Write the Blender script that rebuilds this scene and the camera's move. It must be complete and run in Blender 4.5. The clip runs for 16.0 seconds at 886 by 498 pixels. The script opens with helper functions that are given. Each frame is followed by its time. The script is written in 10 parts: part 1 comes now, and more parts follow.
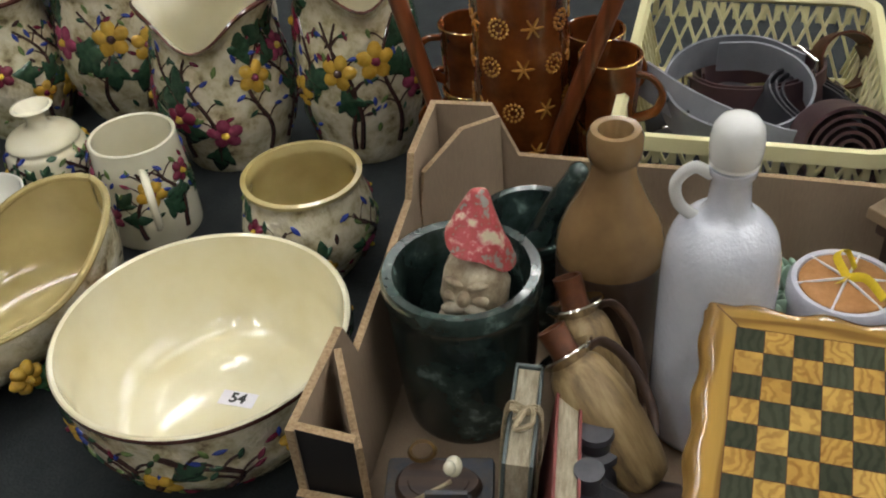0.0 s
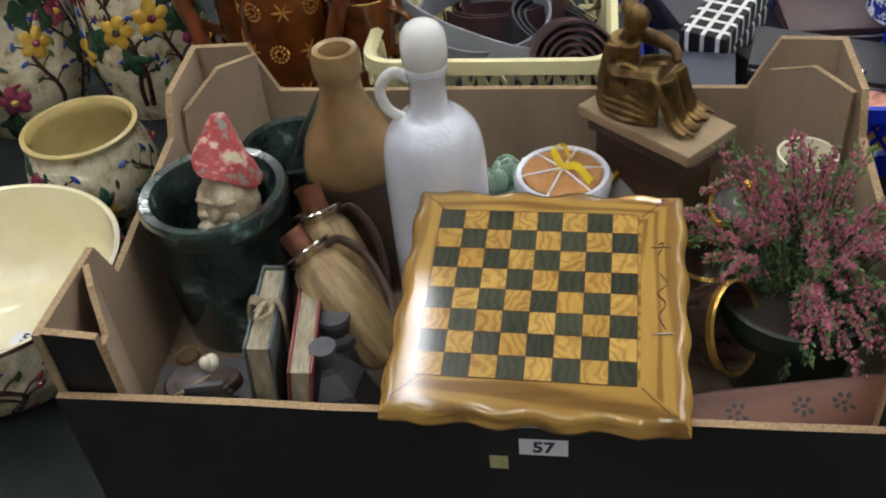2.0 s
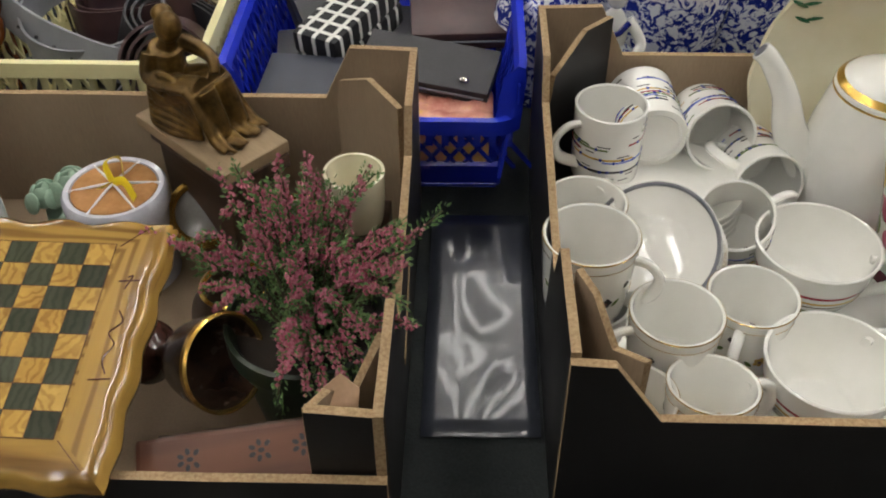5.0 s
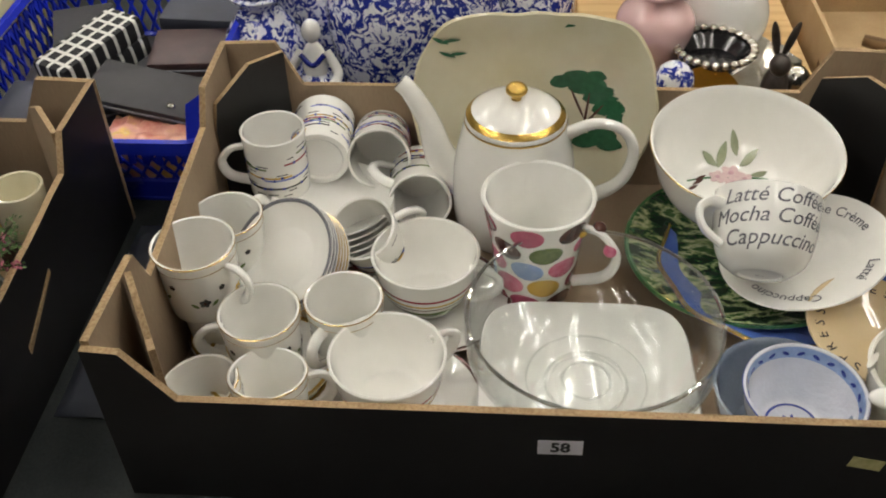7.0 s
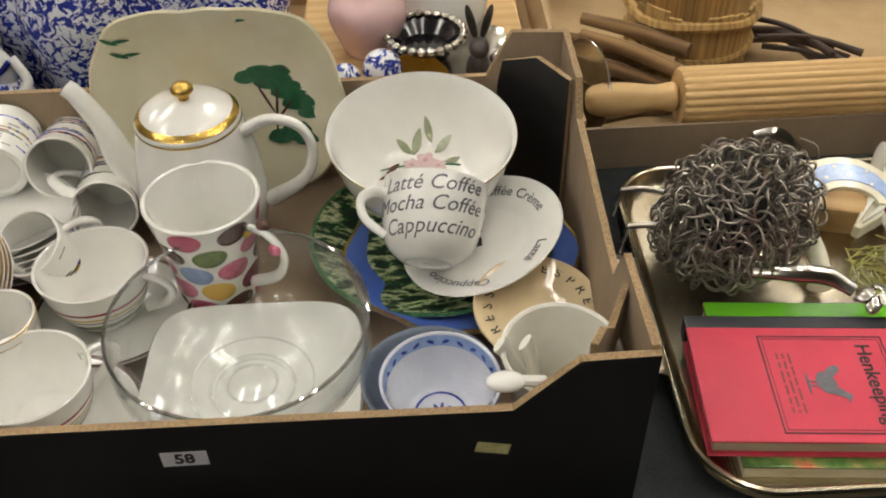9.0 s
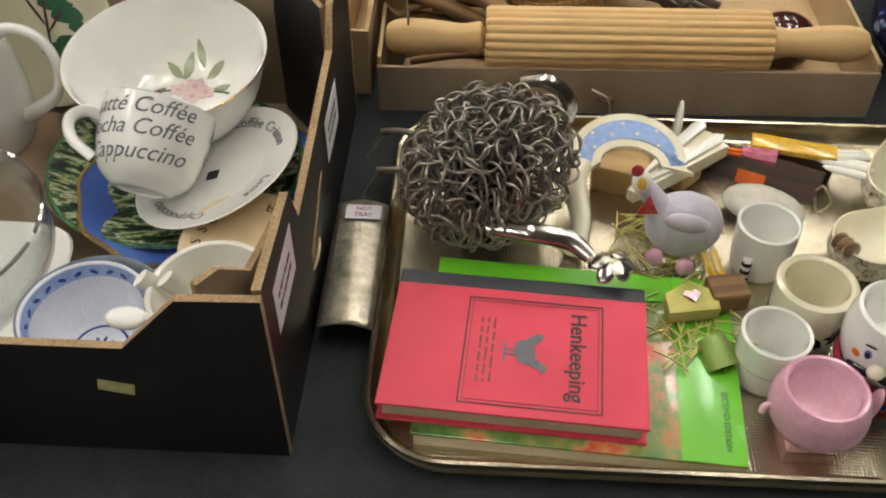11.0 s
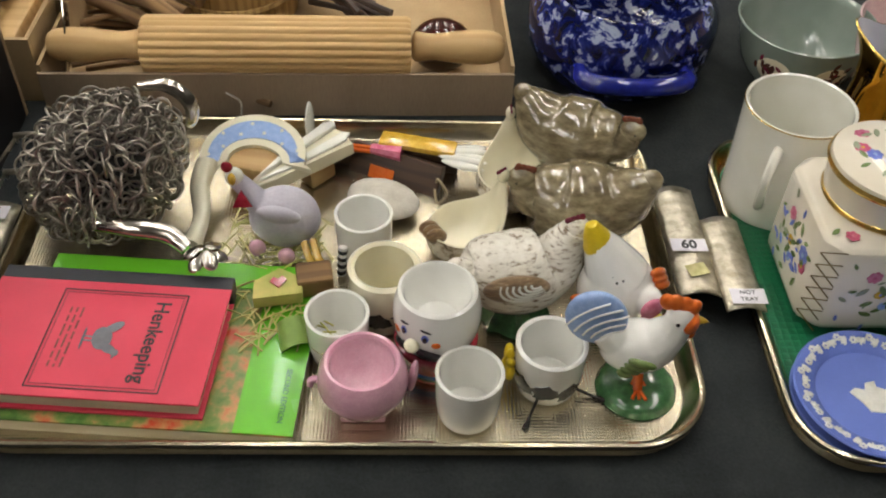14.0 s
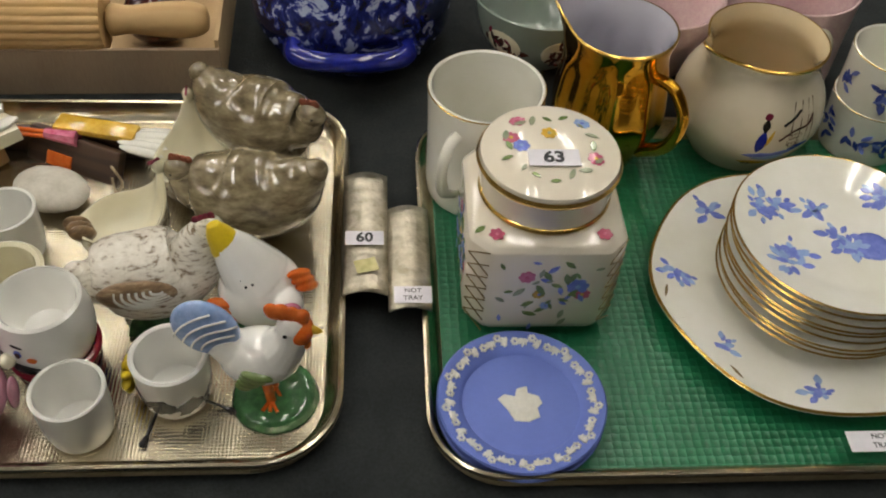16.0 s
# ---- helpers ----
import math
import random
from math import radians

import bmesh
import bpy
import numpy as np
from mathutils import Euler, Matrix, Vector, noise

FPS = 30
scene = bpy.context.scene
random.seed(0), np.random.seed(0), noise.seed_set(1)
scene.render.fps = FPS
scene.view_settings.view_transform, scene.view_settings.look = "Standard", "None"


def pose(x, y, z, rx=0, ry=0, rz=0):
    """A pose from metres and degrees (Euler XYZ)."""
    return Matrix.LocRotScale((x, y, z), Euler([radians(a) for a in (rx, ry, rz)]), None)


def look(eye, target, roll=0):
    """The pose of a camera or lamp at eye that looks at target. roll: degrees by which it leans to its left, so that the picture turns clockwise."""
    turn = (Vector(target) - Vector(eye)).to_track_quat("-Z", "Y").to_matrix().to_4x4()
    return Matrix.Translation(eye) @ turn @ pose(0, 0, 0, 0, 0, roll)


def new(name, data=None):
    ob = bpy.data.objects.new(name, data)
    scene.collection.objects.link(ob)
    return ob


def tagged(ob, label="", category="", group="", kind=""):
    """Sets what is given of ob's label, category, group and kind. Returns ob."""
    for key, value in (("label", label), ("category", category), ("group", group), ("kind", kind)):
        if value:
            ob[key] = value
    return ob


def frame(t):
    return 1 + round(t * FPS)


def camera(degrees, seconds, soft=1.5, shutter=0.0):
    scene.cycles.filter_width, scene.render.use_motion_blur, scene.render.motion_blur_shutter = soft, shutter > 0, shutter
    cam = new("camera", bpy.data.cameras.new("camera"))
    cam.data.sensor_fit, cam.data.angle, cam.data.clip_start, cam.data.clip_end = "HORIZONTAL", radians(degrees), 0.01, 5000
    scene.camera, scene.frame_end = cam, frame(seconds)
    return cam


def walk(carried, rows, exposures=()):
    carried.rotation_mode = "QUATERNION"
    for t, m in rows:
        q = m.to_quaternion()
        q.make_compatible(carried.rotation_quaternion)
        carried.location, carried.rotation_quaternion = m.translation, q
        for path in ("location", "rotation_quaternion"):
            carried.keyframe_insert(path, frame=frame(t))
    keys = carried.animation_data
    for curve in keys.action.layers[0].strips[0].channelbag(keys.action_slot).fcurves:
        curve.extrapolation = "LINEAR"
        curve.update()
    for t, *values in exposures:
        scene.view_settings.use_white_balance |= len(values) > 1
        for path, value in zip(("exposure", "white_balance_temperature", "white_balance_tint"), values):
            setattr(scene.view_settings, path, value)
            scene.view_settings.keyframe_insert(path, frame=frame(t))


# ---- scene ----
cam = camera(49.5, 16.0, soft=2.0)
METRES, EYE, TILT, LEAN, TURN = 1.8, 0.62, -38.0, 0.0, 0.0
PATH = [
    (0, (0.297, -0.366, 0.584), (-0.2, 1.123, -0.656), -5.1),
    (0.5, (0.329, -0.377, 0.579), (-0.112, 1.078, -0.72), -5.9),
    (1, (0.36, -0.407, 0.578), (-0.039, 1.068, -0.713), -6.2),
    (1.5, (0.398, -0.424, 0.577), (0.049, 1.071, -0.704), -6.3),
    (2, (0.43, -0.434, 0.58), (0.14, 1.07, -0.706), -6.0),
    (2.5, (0.449, -0.441, 0.579), (0.259, 1.077, -0.709), -4.4),
    (3, (0.484, -0.451, 0.568), (0.386, 1.08, -0.714), -2.8),
    (3.2, (0.5, -0.445, 0.567), (0.436, 1.085, -0.72), -2.2),
    (5.5, (0.778, -0.35, 0.575), (0.724, 1.13, -0.77), 0.1),
    (6, (0.884, -0.367, 0.612), (0.797, 1.116, -0.728), -0.6),
    (6.5, (0.974, -0.393, 0.629), (0.857, 1.095, -0.702), -1.6),
    (7, (1.031, -0.422, 0.636), (0.912, 1.073, -0.687), -1.5),
    (7.5, (1.077, -0.451, 0.644), (0.963, 1.053, -0.67), -1.9),
    (8, (1.118, -0.46, 0.645), (1.067, 1.047, -0.668), -1.3),
    (8.5, (1.169, -0.445, 0.647), (1.2, 1.055, -0.675), -1.0),
    (9, (1.241, -0.403, 0.629), (1.301, 1.076, -0.716), -0.9),
    (9.5, (1.322, -0.37, 0.611), (1.336, 1.09, -0.757), -0.9),
    (12, (1.621, -0.375, 0.582), (1.539, 1.023, -0.847), 0.2),
    (12.5, (1.662, -0.391, 0.587), (1.607, 1.017, -0.833), 1.0),
    (13, (1.709, -0.407, 0.598), (1.682, 1.015, -0.809), 1.3),
    (13.5, (1.757, -0.419, 0.609), (1.775, 1.009, -0.791), 2.2),
    (14, (1.797, -0.415, 0.618), (1.867, 1.009, -0.785), 2.6),
    (14.5, (1.835, -0.391, 0.613), (1.97, 1.005, -0.814), 3.0),
    (15, (1.894, -0.374, 0.605), (2.074, 0.984, -0.853), 3.5),
    (15.5, (1.981, -0.358, 0.614), (2.16, 0.978, -0.863), 3.9),
    (16, (2.054, -0.354, 0.616), (2.193, 0.987, -0.862), 4.2),
]
walk(cam, [(t, look(eye, target, roll)) for t, eye, target, roll in PATH],
     [(0.0, 0.03, 5950, 11), (1.5, 0.04, 5830, 11), (2.5, 0.3, 5720, 11), (3.2, 0.26, 5850, 11), (5.5, -0.06, 6300, 11), (8.0, -0.03, 6480, 11), (9.5, -0.02, 6520, 11), (12.5, 0.07, 6280, 11), (14.0, -0.02, 6330, 11), (16.0, -0.28, 6480, 11)])


# ---- world and light ----
FLOOR_Z, CEIL_Z = -0.75, 1.95
world = bpy.data.worlds.new("hall")
world.use_nodes = True
world.node_tree.nodes["Background"].inputs["Color"].default_value = (0.62, 0.66, 0.72, 1)
world.node_tree.nodes["Background"].inputs["Strength"].default_value = 0.25
scene.world = world
TUBE_GLOW = 37.5


# ---- materials ----
def rgb(h):
    """Linear colour from a hex string of display values."""
    v = [int(h[i:i + 2], 16) / 255 for i in (0, 2, 4)]
    return tuple(c / 12.92 if c <= 0.04045 else ((c + 0.055) / 1.055) ** 2.4 for c in v) + (1.0,)


def nodes_of(name):
    m = bpy.data.materials.new(name)
    m.use_nodes = True
    nt = m.node_tree
    return m, nt, nt.nodes["Principled BSDF"]


def add(nt, kind, **values):
    n = nt.nodes.new(kind)
    for k, v in values.items():
        n.inputs[k.replace("_", " ")].default_value = v
    return n


def ramp(nt, src, stops):
    r = nt.nodes.new("ShaderNodeValToRGB")
    while len(r.color_ramp.elements) < len(stops):
        r.color_ramp.elements.new(0.5)
    for e, (p, c) in zip(r.color_ramp.elements, stops):
        e.position, e.color = p, c
    nt.links.new(src, r.inputs["Fac"])
    return r.outputs["Color"]


def mix(nt, fac, a, b, how="MIX"):
    n = nt.nodes.new("ShaderNodeMix")
    n.data_type, n.blend_type = "RGBA", how
    for sock, v in ((n.inputs["Factor"], fac), (n.inputs["A"], a), (n.inputs["B"], b)):
        if hasattr(v, "links"):
            nt.links.new(v, sock)
        else:
            sock.default_value = v
    return n.outputs["Result"]


def coords(nt, scale=(1, 1, 1), turn=(0, 0, 0)):
    tc = nt.nodes.new("ShaderNodeTexCoord")
    mp = nt.nodes.new("ShaderNodeMapping")
    mp.inputs["Scale"].default_value = scale
    mp.inputs["Rotation"].default_value = turn
    nt.links.new(tc.outputs["Object"], mp.inputs["Vector"])
    return mp.outputs["Vector"]


def noise_of(nt, vec, scale, detail=3.0, rough=0.55, out="Fac"):
    n = add(nt, "ShaderNodeTexNoise", Scale=scale, Detail=detail, Roughness=rough)
    nt.links.new(vec, n.inputs["Vector"])
    return n.outputs[out]


def bump(nt, bsdf, height, strength=0.3, dist=0.001):
    b = add(nt, "ShaderNodeBump", Strength=strength, Distance=dist)
    nt.links.new(height, b.inputs["Height"])
    nt.links.new(b.outputs["Normal"], bsdf.inputs["Normal"])


def surface(name, hexa, hexb=None, rough=0.5, metal=0.0, grain=40.0, fine=400.0, relief=0.15, coat=0.0, stretch=(1, 1, 1), spread=0.1, dist=0.0006):
    """A surface of two tones mixed by coarse and fine noise, with relief and an uneven gloss."""
    m, nt, b = nodes_of(name)
    v = coords(nt, stretch)
    big, small = noise_of(nt, v, grain, 4.0), noise_of(nt, v, fine, 3.0)
    hexb = hexb or hexa
    col = ramp(nt, big, [(0.3, rgb(hexa)), (0.7, rgb(hexb))])
    tone = ramp(nt, small, [(0.25, (1 - spread,) * 3 + (1,)), (0.75, (1 + spread * 0.3,) * 3 + (1,))])
    nt.links.new(mix(nt, 1.0, col, tone, "MULTIPLY"), b.inputs["Base Color"])
    rr = nt.nodes.new("ShaderNodeMapRange")
    rr.inputs["To Min"].default_value, rr.inputs["To Max"].default_value = max(0.02, rough * 0.8), min(1.0, rough * 1.25)
    nt.links.new(big, rr.inputs["Value"])
    nt.links.new(rr.outputs["Result"], b.inputs["Roughness"])
    b.inputs["Metallic"].default_value = metal
    if coat:
        b.inputs["Coat Weight"].default_value, b.inputs["Coat Roughness"].default_value = coat, 0.06
    if relief:
        bump(nt, b, small, relief, dist)
    return m


def mottled(name, stops, scale, rough=0.12, detail=5.0, relief=0.05, coat=0.4, stretch=(1, 1, 1), warp=0.0):
    """A surface whose colours follow one noise through the stops."""
    m, nt, b = nodes_of(name)
    v = coords(nt, stretch)
    if warp:
        w = mix(nt, warp, v, noise_of(nt, v, scale * 0.4, 2.0, out="Color"))
        v = w
    f = noise_of(nt, v, scale, detail, 0.6)
    nt.links.new(ramp(nt, f, [(p, rgb(h)) for p, h in stops]), b.inputs["Base Color"])
    b.inputs["Roughness"].default_value = rough
    b.inputs["Coat Weight"].default_value, b.inputs["Coat Roughness"].default_value = coat, 0.05
    if relief:
        bump(nt, b, f, relief, 0.002)
    return m


def wood(name, light, dark, scale=18.0, rough=0.35, coat=0.3, along=0):
    m, nt, b = nodes_of(name)
    st = [1.0, 1.0, 1.0]
    st[along] = 0.12
    flat = coords(nt, tuple(st))
    info = nt.nodes.new("ShaderNodeObjectInfo")
    shift = nt.nodes.new("ShaderNodeVectorMath")
    shift.operation = "MULTIPLY_ADD"
    shift.inputs[1].default_value = (7.3, 5.1, 3.7)
    nt.links.new(info.outputs["Random"], shift.inputs[0])
    nt.links.new(flat, shift.inputs[2])
    v = shift.outputs["Vector"]
    d = noise_of(nt, v, scale, 5.0, 0.6)
    w = add(nt, "ShaderNodeTexWave", Scale=scale * 1.2, Distortion=9.0, Detail=3.0)
    w.bands_direction = ("Y", "X", "X")[along]
    nt.links.new(v, w.inputs["Vector"])
    c1 = ramp(nt, w.outputs["Fac"], [(0.1, rgb(dark)), (0.6, rgb(light))])
    c2 = ramp(nt, d, [(0.3, rgb(dark)), (0.65, rgb(light))])
    tone = ramp(nt, info.outputs["Random"], [(0.0, (0.72, 0.72, 0.72, 1)), (1.0, (1.08, 1.08, 1.08, 1))])
    nt.links.new(mix(nt, 1.0, mix(nt, 0.5, c1, c2), tone, "MULTIPLY"), b.inputs["Base Color"])
    b.inputs["Roughness"].default_value = rough
    b.inputs["Coat Weight"].default_value, b.inputs["Coat Roughness"].default_value = coat, 0.08
    bump(nt, b, d, 0.1, 0.0006)
    return m


def glow(name, color, power):
    m, nt, b = nodes_of(name)
    b.inputs["Base Color"].default_value = (0.9, 0.9, 0.9, 1)
    b.inputs["Emission Color"].default_value = color
    b.inputs["Emission Strength"].default_value = power
    return m


def china(name, hexa="f2f1ec", hexb="e9e8e1", rough=0.06):
    m = surface(name, hexa, hexb, rough, grain=14, fine=90, relief=0.012, coat=0.7, spread=0.02)
    m.node_tree.nodes["Principled BSDF"].inputs["Coat Roughness"].default_value = 0.025
    return m


def paint(name, hexa, rough=0.12, hexb=None):
    return surface(name, hexa, hexb, rough, grain=160, fine=700, relief=0.03, coat=0.4, spread=0.12)


M_WHITE = china("white_china")
M_BONE = china("bone_china", "efeee6", "e2e0d2")
M_CREAM = china("cream_glaze", "efe9cf", "e4dab0", 0.12)
M_YELLOW = china("yellow_glaze", "c2b27c", "a8955a", 0.14)
M_IVORY = china("ivory_glaze", "e9e4cd", "ddd5b4", 0.14)
M_GILT = surface("gilding", "e2bf6a", "c69c48", 0.22, 0.85, 60, 500, 0.05)
M_GOLDLUSTRE = surface("gold_lustre", "e8b23c", "c8912a", 0.05, 1.0, 30, 200, 0.01)
M_RED = paint("red_enamel", "8e1f2c", hexb="a53244")
M_CRIMSON = paint("crimson_enamel", "6a2034", hexb="842e45")
M_PINK = paint("pink_enamel", "c25b78", hexb="d98aa0")
M_ORANGE = paint("orange_enamel", "d8601f", hexb="e0752f")
M_OCHRE = paint("ochre_enamel", "c1952a", hexb="d3ae45")
M_LEAF = paint("green_enamel", "335c39", hexb="4a7c4c")
M_LEAF2 = paint("olive_enamel", "5f7440", hexb="74884f")
M_BLUE = paint("blue_enamel", "2b3a8c", hexb="4254a6")
M_PALEBLUE = paint("pale_blue_enamel", "86a2d2", hexb="a0b6e0")
M_SKY = paint("mid_blue_enamel", "6473c4", hexb="7f8cd6")
M_BROWN = paint("brown_enamel", "4a2b25", hexb="5d3a30")
M_BLACK = paint("black_enamel", "151515", hexb="242226")
M_GREYINK = surface("grey_ink", "55555c", "6a6a72", 0.4, grain=90)
M_INK = surface("black_ink", "1d1c20", "2a292d", 0.5, grain=90)
M_PAPER = surface("label_paper", "ece9ef", "e0dde4", 0.6, grain=30, fine=300, relief=0.05, spread=0.04)
M_CARD_IN = surface("kraft_board", "a08c74", "8a765f", 0.85, grain=9, fine=500, relief=0.12, stretch=(1, 1, 0.2), spread=0.12)
M_CARD_OUT = surface("black_printed_board", "0b0a0b", "121011", 0.5, grain=6, fine=260, relief=0.08, spread=0.2)
M_CARD_EDGE = surface("corrugated_edge", "ad9470", "866d4e", 0.9, grain=420, fine=1500, relief=0.5, spread=0.18, dist=0.001)
M_CARD_PALE = surface("pale_cardboard", "c0a67e", "a88c62", 0.85, grain=8, fine=400, relief=0.12, spread=0.1)
M_CLOTH = surface("dark_table_cloth", "242a2a", "191e20", 0.95, grain=26, fine=420, relief=0.9, spread=0.6)
M_STONEWHITE = surface("white_textured_glaze", "dfe1e8", "d2d5de", 0.18, grain=40, fine=260, relief=0.4, coat=0.8, spread=0.03, dist=0.0016)
M_SLATEGREEN = mottled("green_marble", [(0.34, "141c1b"), (0.5, "27332f"), (0.6, "364540"), (0.68, "74857e")], 26, 0.2, 6, 0.02, 0.4)
M_TAN = mottled("tan_stoneware", [(0.3, "6f5636"), (0.6, "876c47"), (0.8, "9a8058")], 16, 0.26, 4, 0.03, 0.35)
M_DKSTONE = surface("brown_salt_glaze", "382a20", "4a382a", 0.3, grain=30, coat=0.2)
M_COPPER = surface("worn_copper", "6e4226", "44291a", 0.42, 0.5, 60, 400, 0.2)
M_HORN = mottled("ribbed_horn", [(0.3, "4d3c28"), (0.5, "8a734c"), (0.72, "b09a70")], 24, 0.45, 5, 0.3, 0.0, (4, 4, 0.6))
M_DKWOOD = wood("dark_wood", "4c3626", "2c1d14", 20, 0.5, 0.1)
M_OLIVEWOOD = wood("olive_wood", "ae8b46", "664824", 30, 0.1, 0.5, 0)
M_OLIVEWOOD_Y = wood("olive_wood_crosswise", "ae8b46", "664824", 30, 0.1, 0.5, 1)
M_LIGHTSQ = wood("light_square_wood", "c3a056", "906c38", 60, 0.1, 0.5, 2)
M_DARKSQ = wood("dark_square_wood", "46493a", "34372c", 46, 0.1, 0.5, 2)
for varied in (M_LIGHTSQ, M_OLIVEWOOD, M_OLIVEWOOD_Y):
    tree = varied.node_tree.nodes
    tree["Wave Texture"].inputs["Distortion"].default_value = 24.0
    tree["Wave Texture"].inputs["Scale"].default_value *= 0.5
    tree["Color Ramp.002"].color_ramp.elements[0].color = (0.88, 0.8, 0.66, 1)
    tree["Color Ramp.002"].color_ramp.elements[1].color = (1.04, 1.04, 1.0, 1)
M_BEECH = wood("beech_wood", "d2b07a", "bd9860", 14, 0.55, 0.0)
M_TWIG = wood("twig_wood", "8a6b44", "5a4128", 24, 0.8, 0.0)
M_BRONZE = mottled("gilt_bronze", [(0.3, "33260f"), (0.55, "6b5228"), (0.75, "9a7c40")], 60, 0.38, 6, 0.5, 0.0)
M_BRONZE.node_tree.nodes["Principled BSDF"].inputs["Metallic"].default_value = 0.6
M_STEEL = surface("steel_wire", "b8b1a6", "7d756a", 0.3, 1.0, 60, 500, 0.1)
M_SILVER = surface("polished_silver", "d8d4cc", "b8b2a6", 0.14, 1.0, 40, 300, 0.06)
M_ANTIQUE = surface("hammered_silver", "e2dbc9", "a0967f", 0.36, 0.9, 70, 200, 0.7, dist=0.0015)
M_TRAY = surface("brass_tray", "c8bda3", "a79670", 0.3, 0.9, 20, 600, 0.35)
M_TRAYRIM = surface("brass_tray_rim", "d3cab2", "b3a98f", 0.2, 1.0, 20, 300, 0.06)
M_GREENMAT = surface("green_tray_mat", "14623f", "0f4c30", 0.4, grain=16, fine=400, relief=0.2)
M_CREAMPLASTIC = surface("cream_plastic", "e6dfae", "dcd49c", 0.35, grain=10, relief=0.05, spread=0.03)
M_BLUEPLASTIC = surface("blue_plastic", "2032c4", "1a2ab0", 0.25, grain=10, relief=0.05, spread=0.05)
M_LEATHER = surface("black_leather", "232225", "2f2e33", 0.45, grain=30, fine=700, relief=0.4)
M_NAVYLEATHER = surface("navy_leather", "30333f", "3b3f4c", 0.5, grain=30, fine=700, relief=0.4)
M_BROWNLEATHER = surface("brown_leather", "4a3230", "38262a", 0.4, grain=30, fine=600, relief=0.3)
M_GREYSUEDE = surface("grey_suede", "8a8b90", "77787e", 0.9, grain=20, fine=900, relief=0.3)
M_AMBER = mottled("amber_glaze", [(0.3, "47230f"), (0.55, "6e3a18"), (0.8, "935624")], 20, 0.12, 5, 0.05, 0.6)
M_AMBERLIGHT = mottled("pale_amber_relief", [(0.3, "9a6224"), (0.7, "c49144")], 60, 0.2, 3, 0.05, 0.4)
M_REDWOOD = wood("reddish_wood", "8a4a26", "57290f", 20, 0.3, 0.3, 2)
M_BLUEWHITE = mottled("blue_floral_transfer", [(0.43, "23308c"), (0.49, "31419e"), (0.52, "dfe2ec"), (0.6, "eceef2")], 105, 0.1, 3.5, 0.0, 0.5, warp=0.06)
M_BLUEDARK = mottled("dark_blue_transfer", [(0.38, "0b0f30"), (0.5, "161e58"), (0.55, "2a3580"), (0.59, "a2abc4")], 60, 0.12, 4, 0.0, 0.5, warp=0.05)
M_COBALT = paint("cobalt_glaze", "141c6e", 0.08, "1d2788")
M_GREENDISH = mottled("fern_pattern", [(0.36, "0f2416"), (0.47, "23452a"), (0.54, "8f9a6c"), (0.57, "b9b99a"), (0.61, "47663a"), (0.8, "1b3222")], 42, 0.12, 4, 0.0, 0.4, (1, 2.4, 1), warp=0.04)
M_BLUEDISH = mottled("blue_lustre", [(0.3, "3f5fb4"), (0.6, "5b78c6"), (0.8, "6d5a7c")], 9, 0.12, 3, 0.0, 0.5)
M_JASPER = surface("blue_jasper", "6478c4", "5a6db8", 0.55, grain=12, fine=300, relief=0.06, spread=0.04)
M_JASPERWHITE = surface("white_jasper", "e6e4da", "d9d6c8", 0.6, grain=60, fine=300, relief=0.4)
M_HENGREY = mottled("speckled_grey_glaze", [(0.3, "544a36"), (0.5, "7b6f55"), (0.7, "9a8d70")], 70, 0.08, 6, 0.015, 0.8, (1, 1, 2.5))
M_HENWHITE = mottled("scratched_white_glaze", [(0.35, "7c6a55"), (0.46, "d8d2c4"), (0.7, "ebe7dc")], 120, 0.25, 6, 0.4, 0.3, (1, 1, 3))
M_HENBROWN = mottled("brown_feathers", [(0.3, "5a4532"), (0.6, "93795a"), (0.8, "c9b695")], 160, 0.3, 5, 0.3, 0.2, (0.5, 1, 2))
M_LILAC = surface("lilac_resin", "c3bfc8", "b2aebb", 0.6, grain=60, fine=400, relief=0.3)
M_PIG = paint("pink_glaze", "d29db0", 0.08, "dba9ba")
M_BOOKRED = surface("red_book_cloth", "d43a52", "c8344b", 0.5, grain=20, fine=900, relief=0.1, spread=0.05)
M_PAGES = surface("page_edges", "d9cfb4", "c4b898", 0.8, grain=20, fine=700, relief=0.2, stretch=(1, 1, 8))
M_LIME = surface("lime_cover", "5fae22", "6abb2b", 0.25, grain=10, relief=0.03, coat=0.4, spread=0.03)
M_COVERPIC = mottled("farmyard_photo", [(0.3, "2f4a24"), (0.42, "547a38"), (0.52, "7d8a4a"), (0.6, "b98a58"), (0.7, "c2452a"), (0.85, "7b2a20")], 34, 0.25, 5, 0.0, 0.4)
M_STRAW = surface("dry_straw", "c3b36a", "98a04e", 0.8, grain=50)
M_PINKPLASTIC = mottled("crumpled_wrapping", [(0.3, "b86a5c"), (0.5, "d89a84"), (0.62, "e0b15a"), (0.8, "e6c4bc")], 30, 0.15, 4, 0.5, 0.6)
M_HEATHER_PINK = surface("heather_blossom", "92384f", "bd7c8b", 0.8, grain=300, relief=0)
M_HEATHER_GREEN = surface("heather_leaf", "3c5c34", "6f8c52", 0.8, grain=300, relief=0)
M_STEM = surface("heather_stem", "4a3d28", "3a3f22", 0.9, grain=100)
M_SOIL = surface("potting_soil", "1f1812", "2c2118", 0.95, grain=60, relief=0.8)
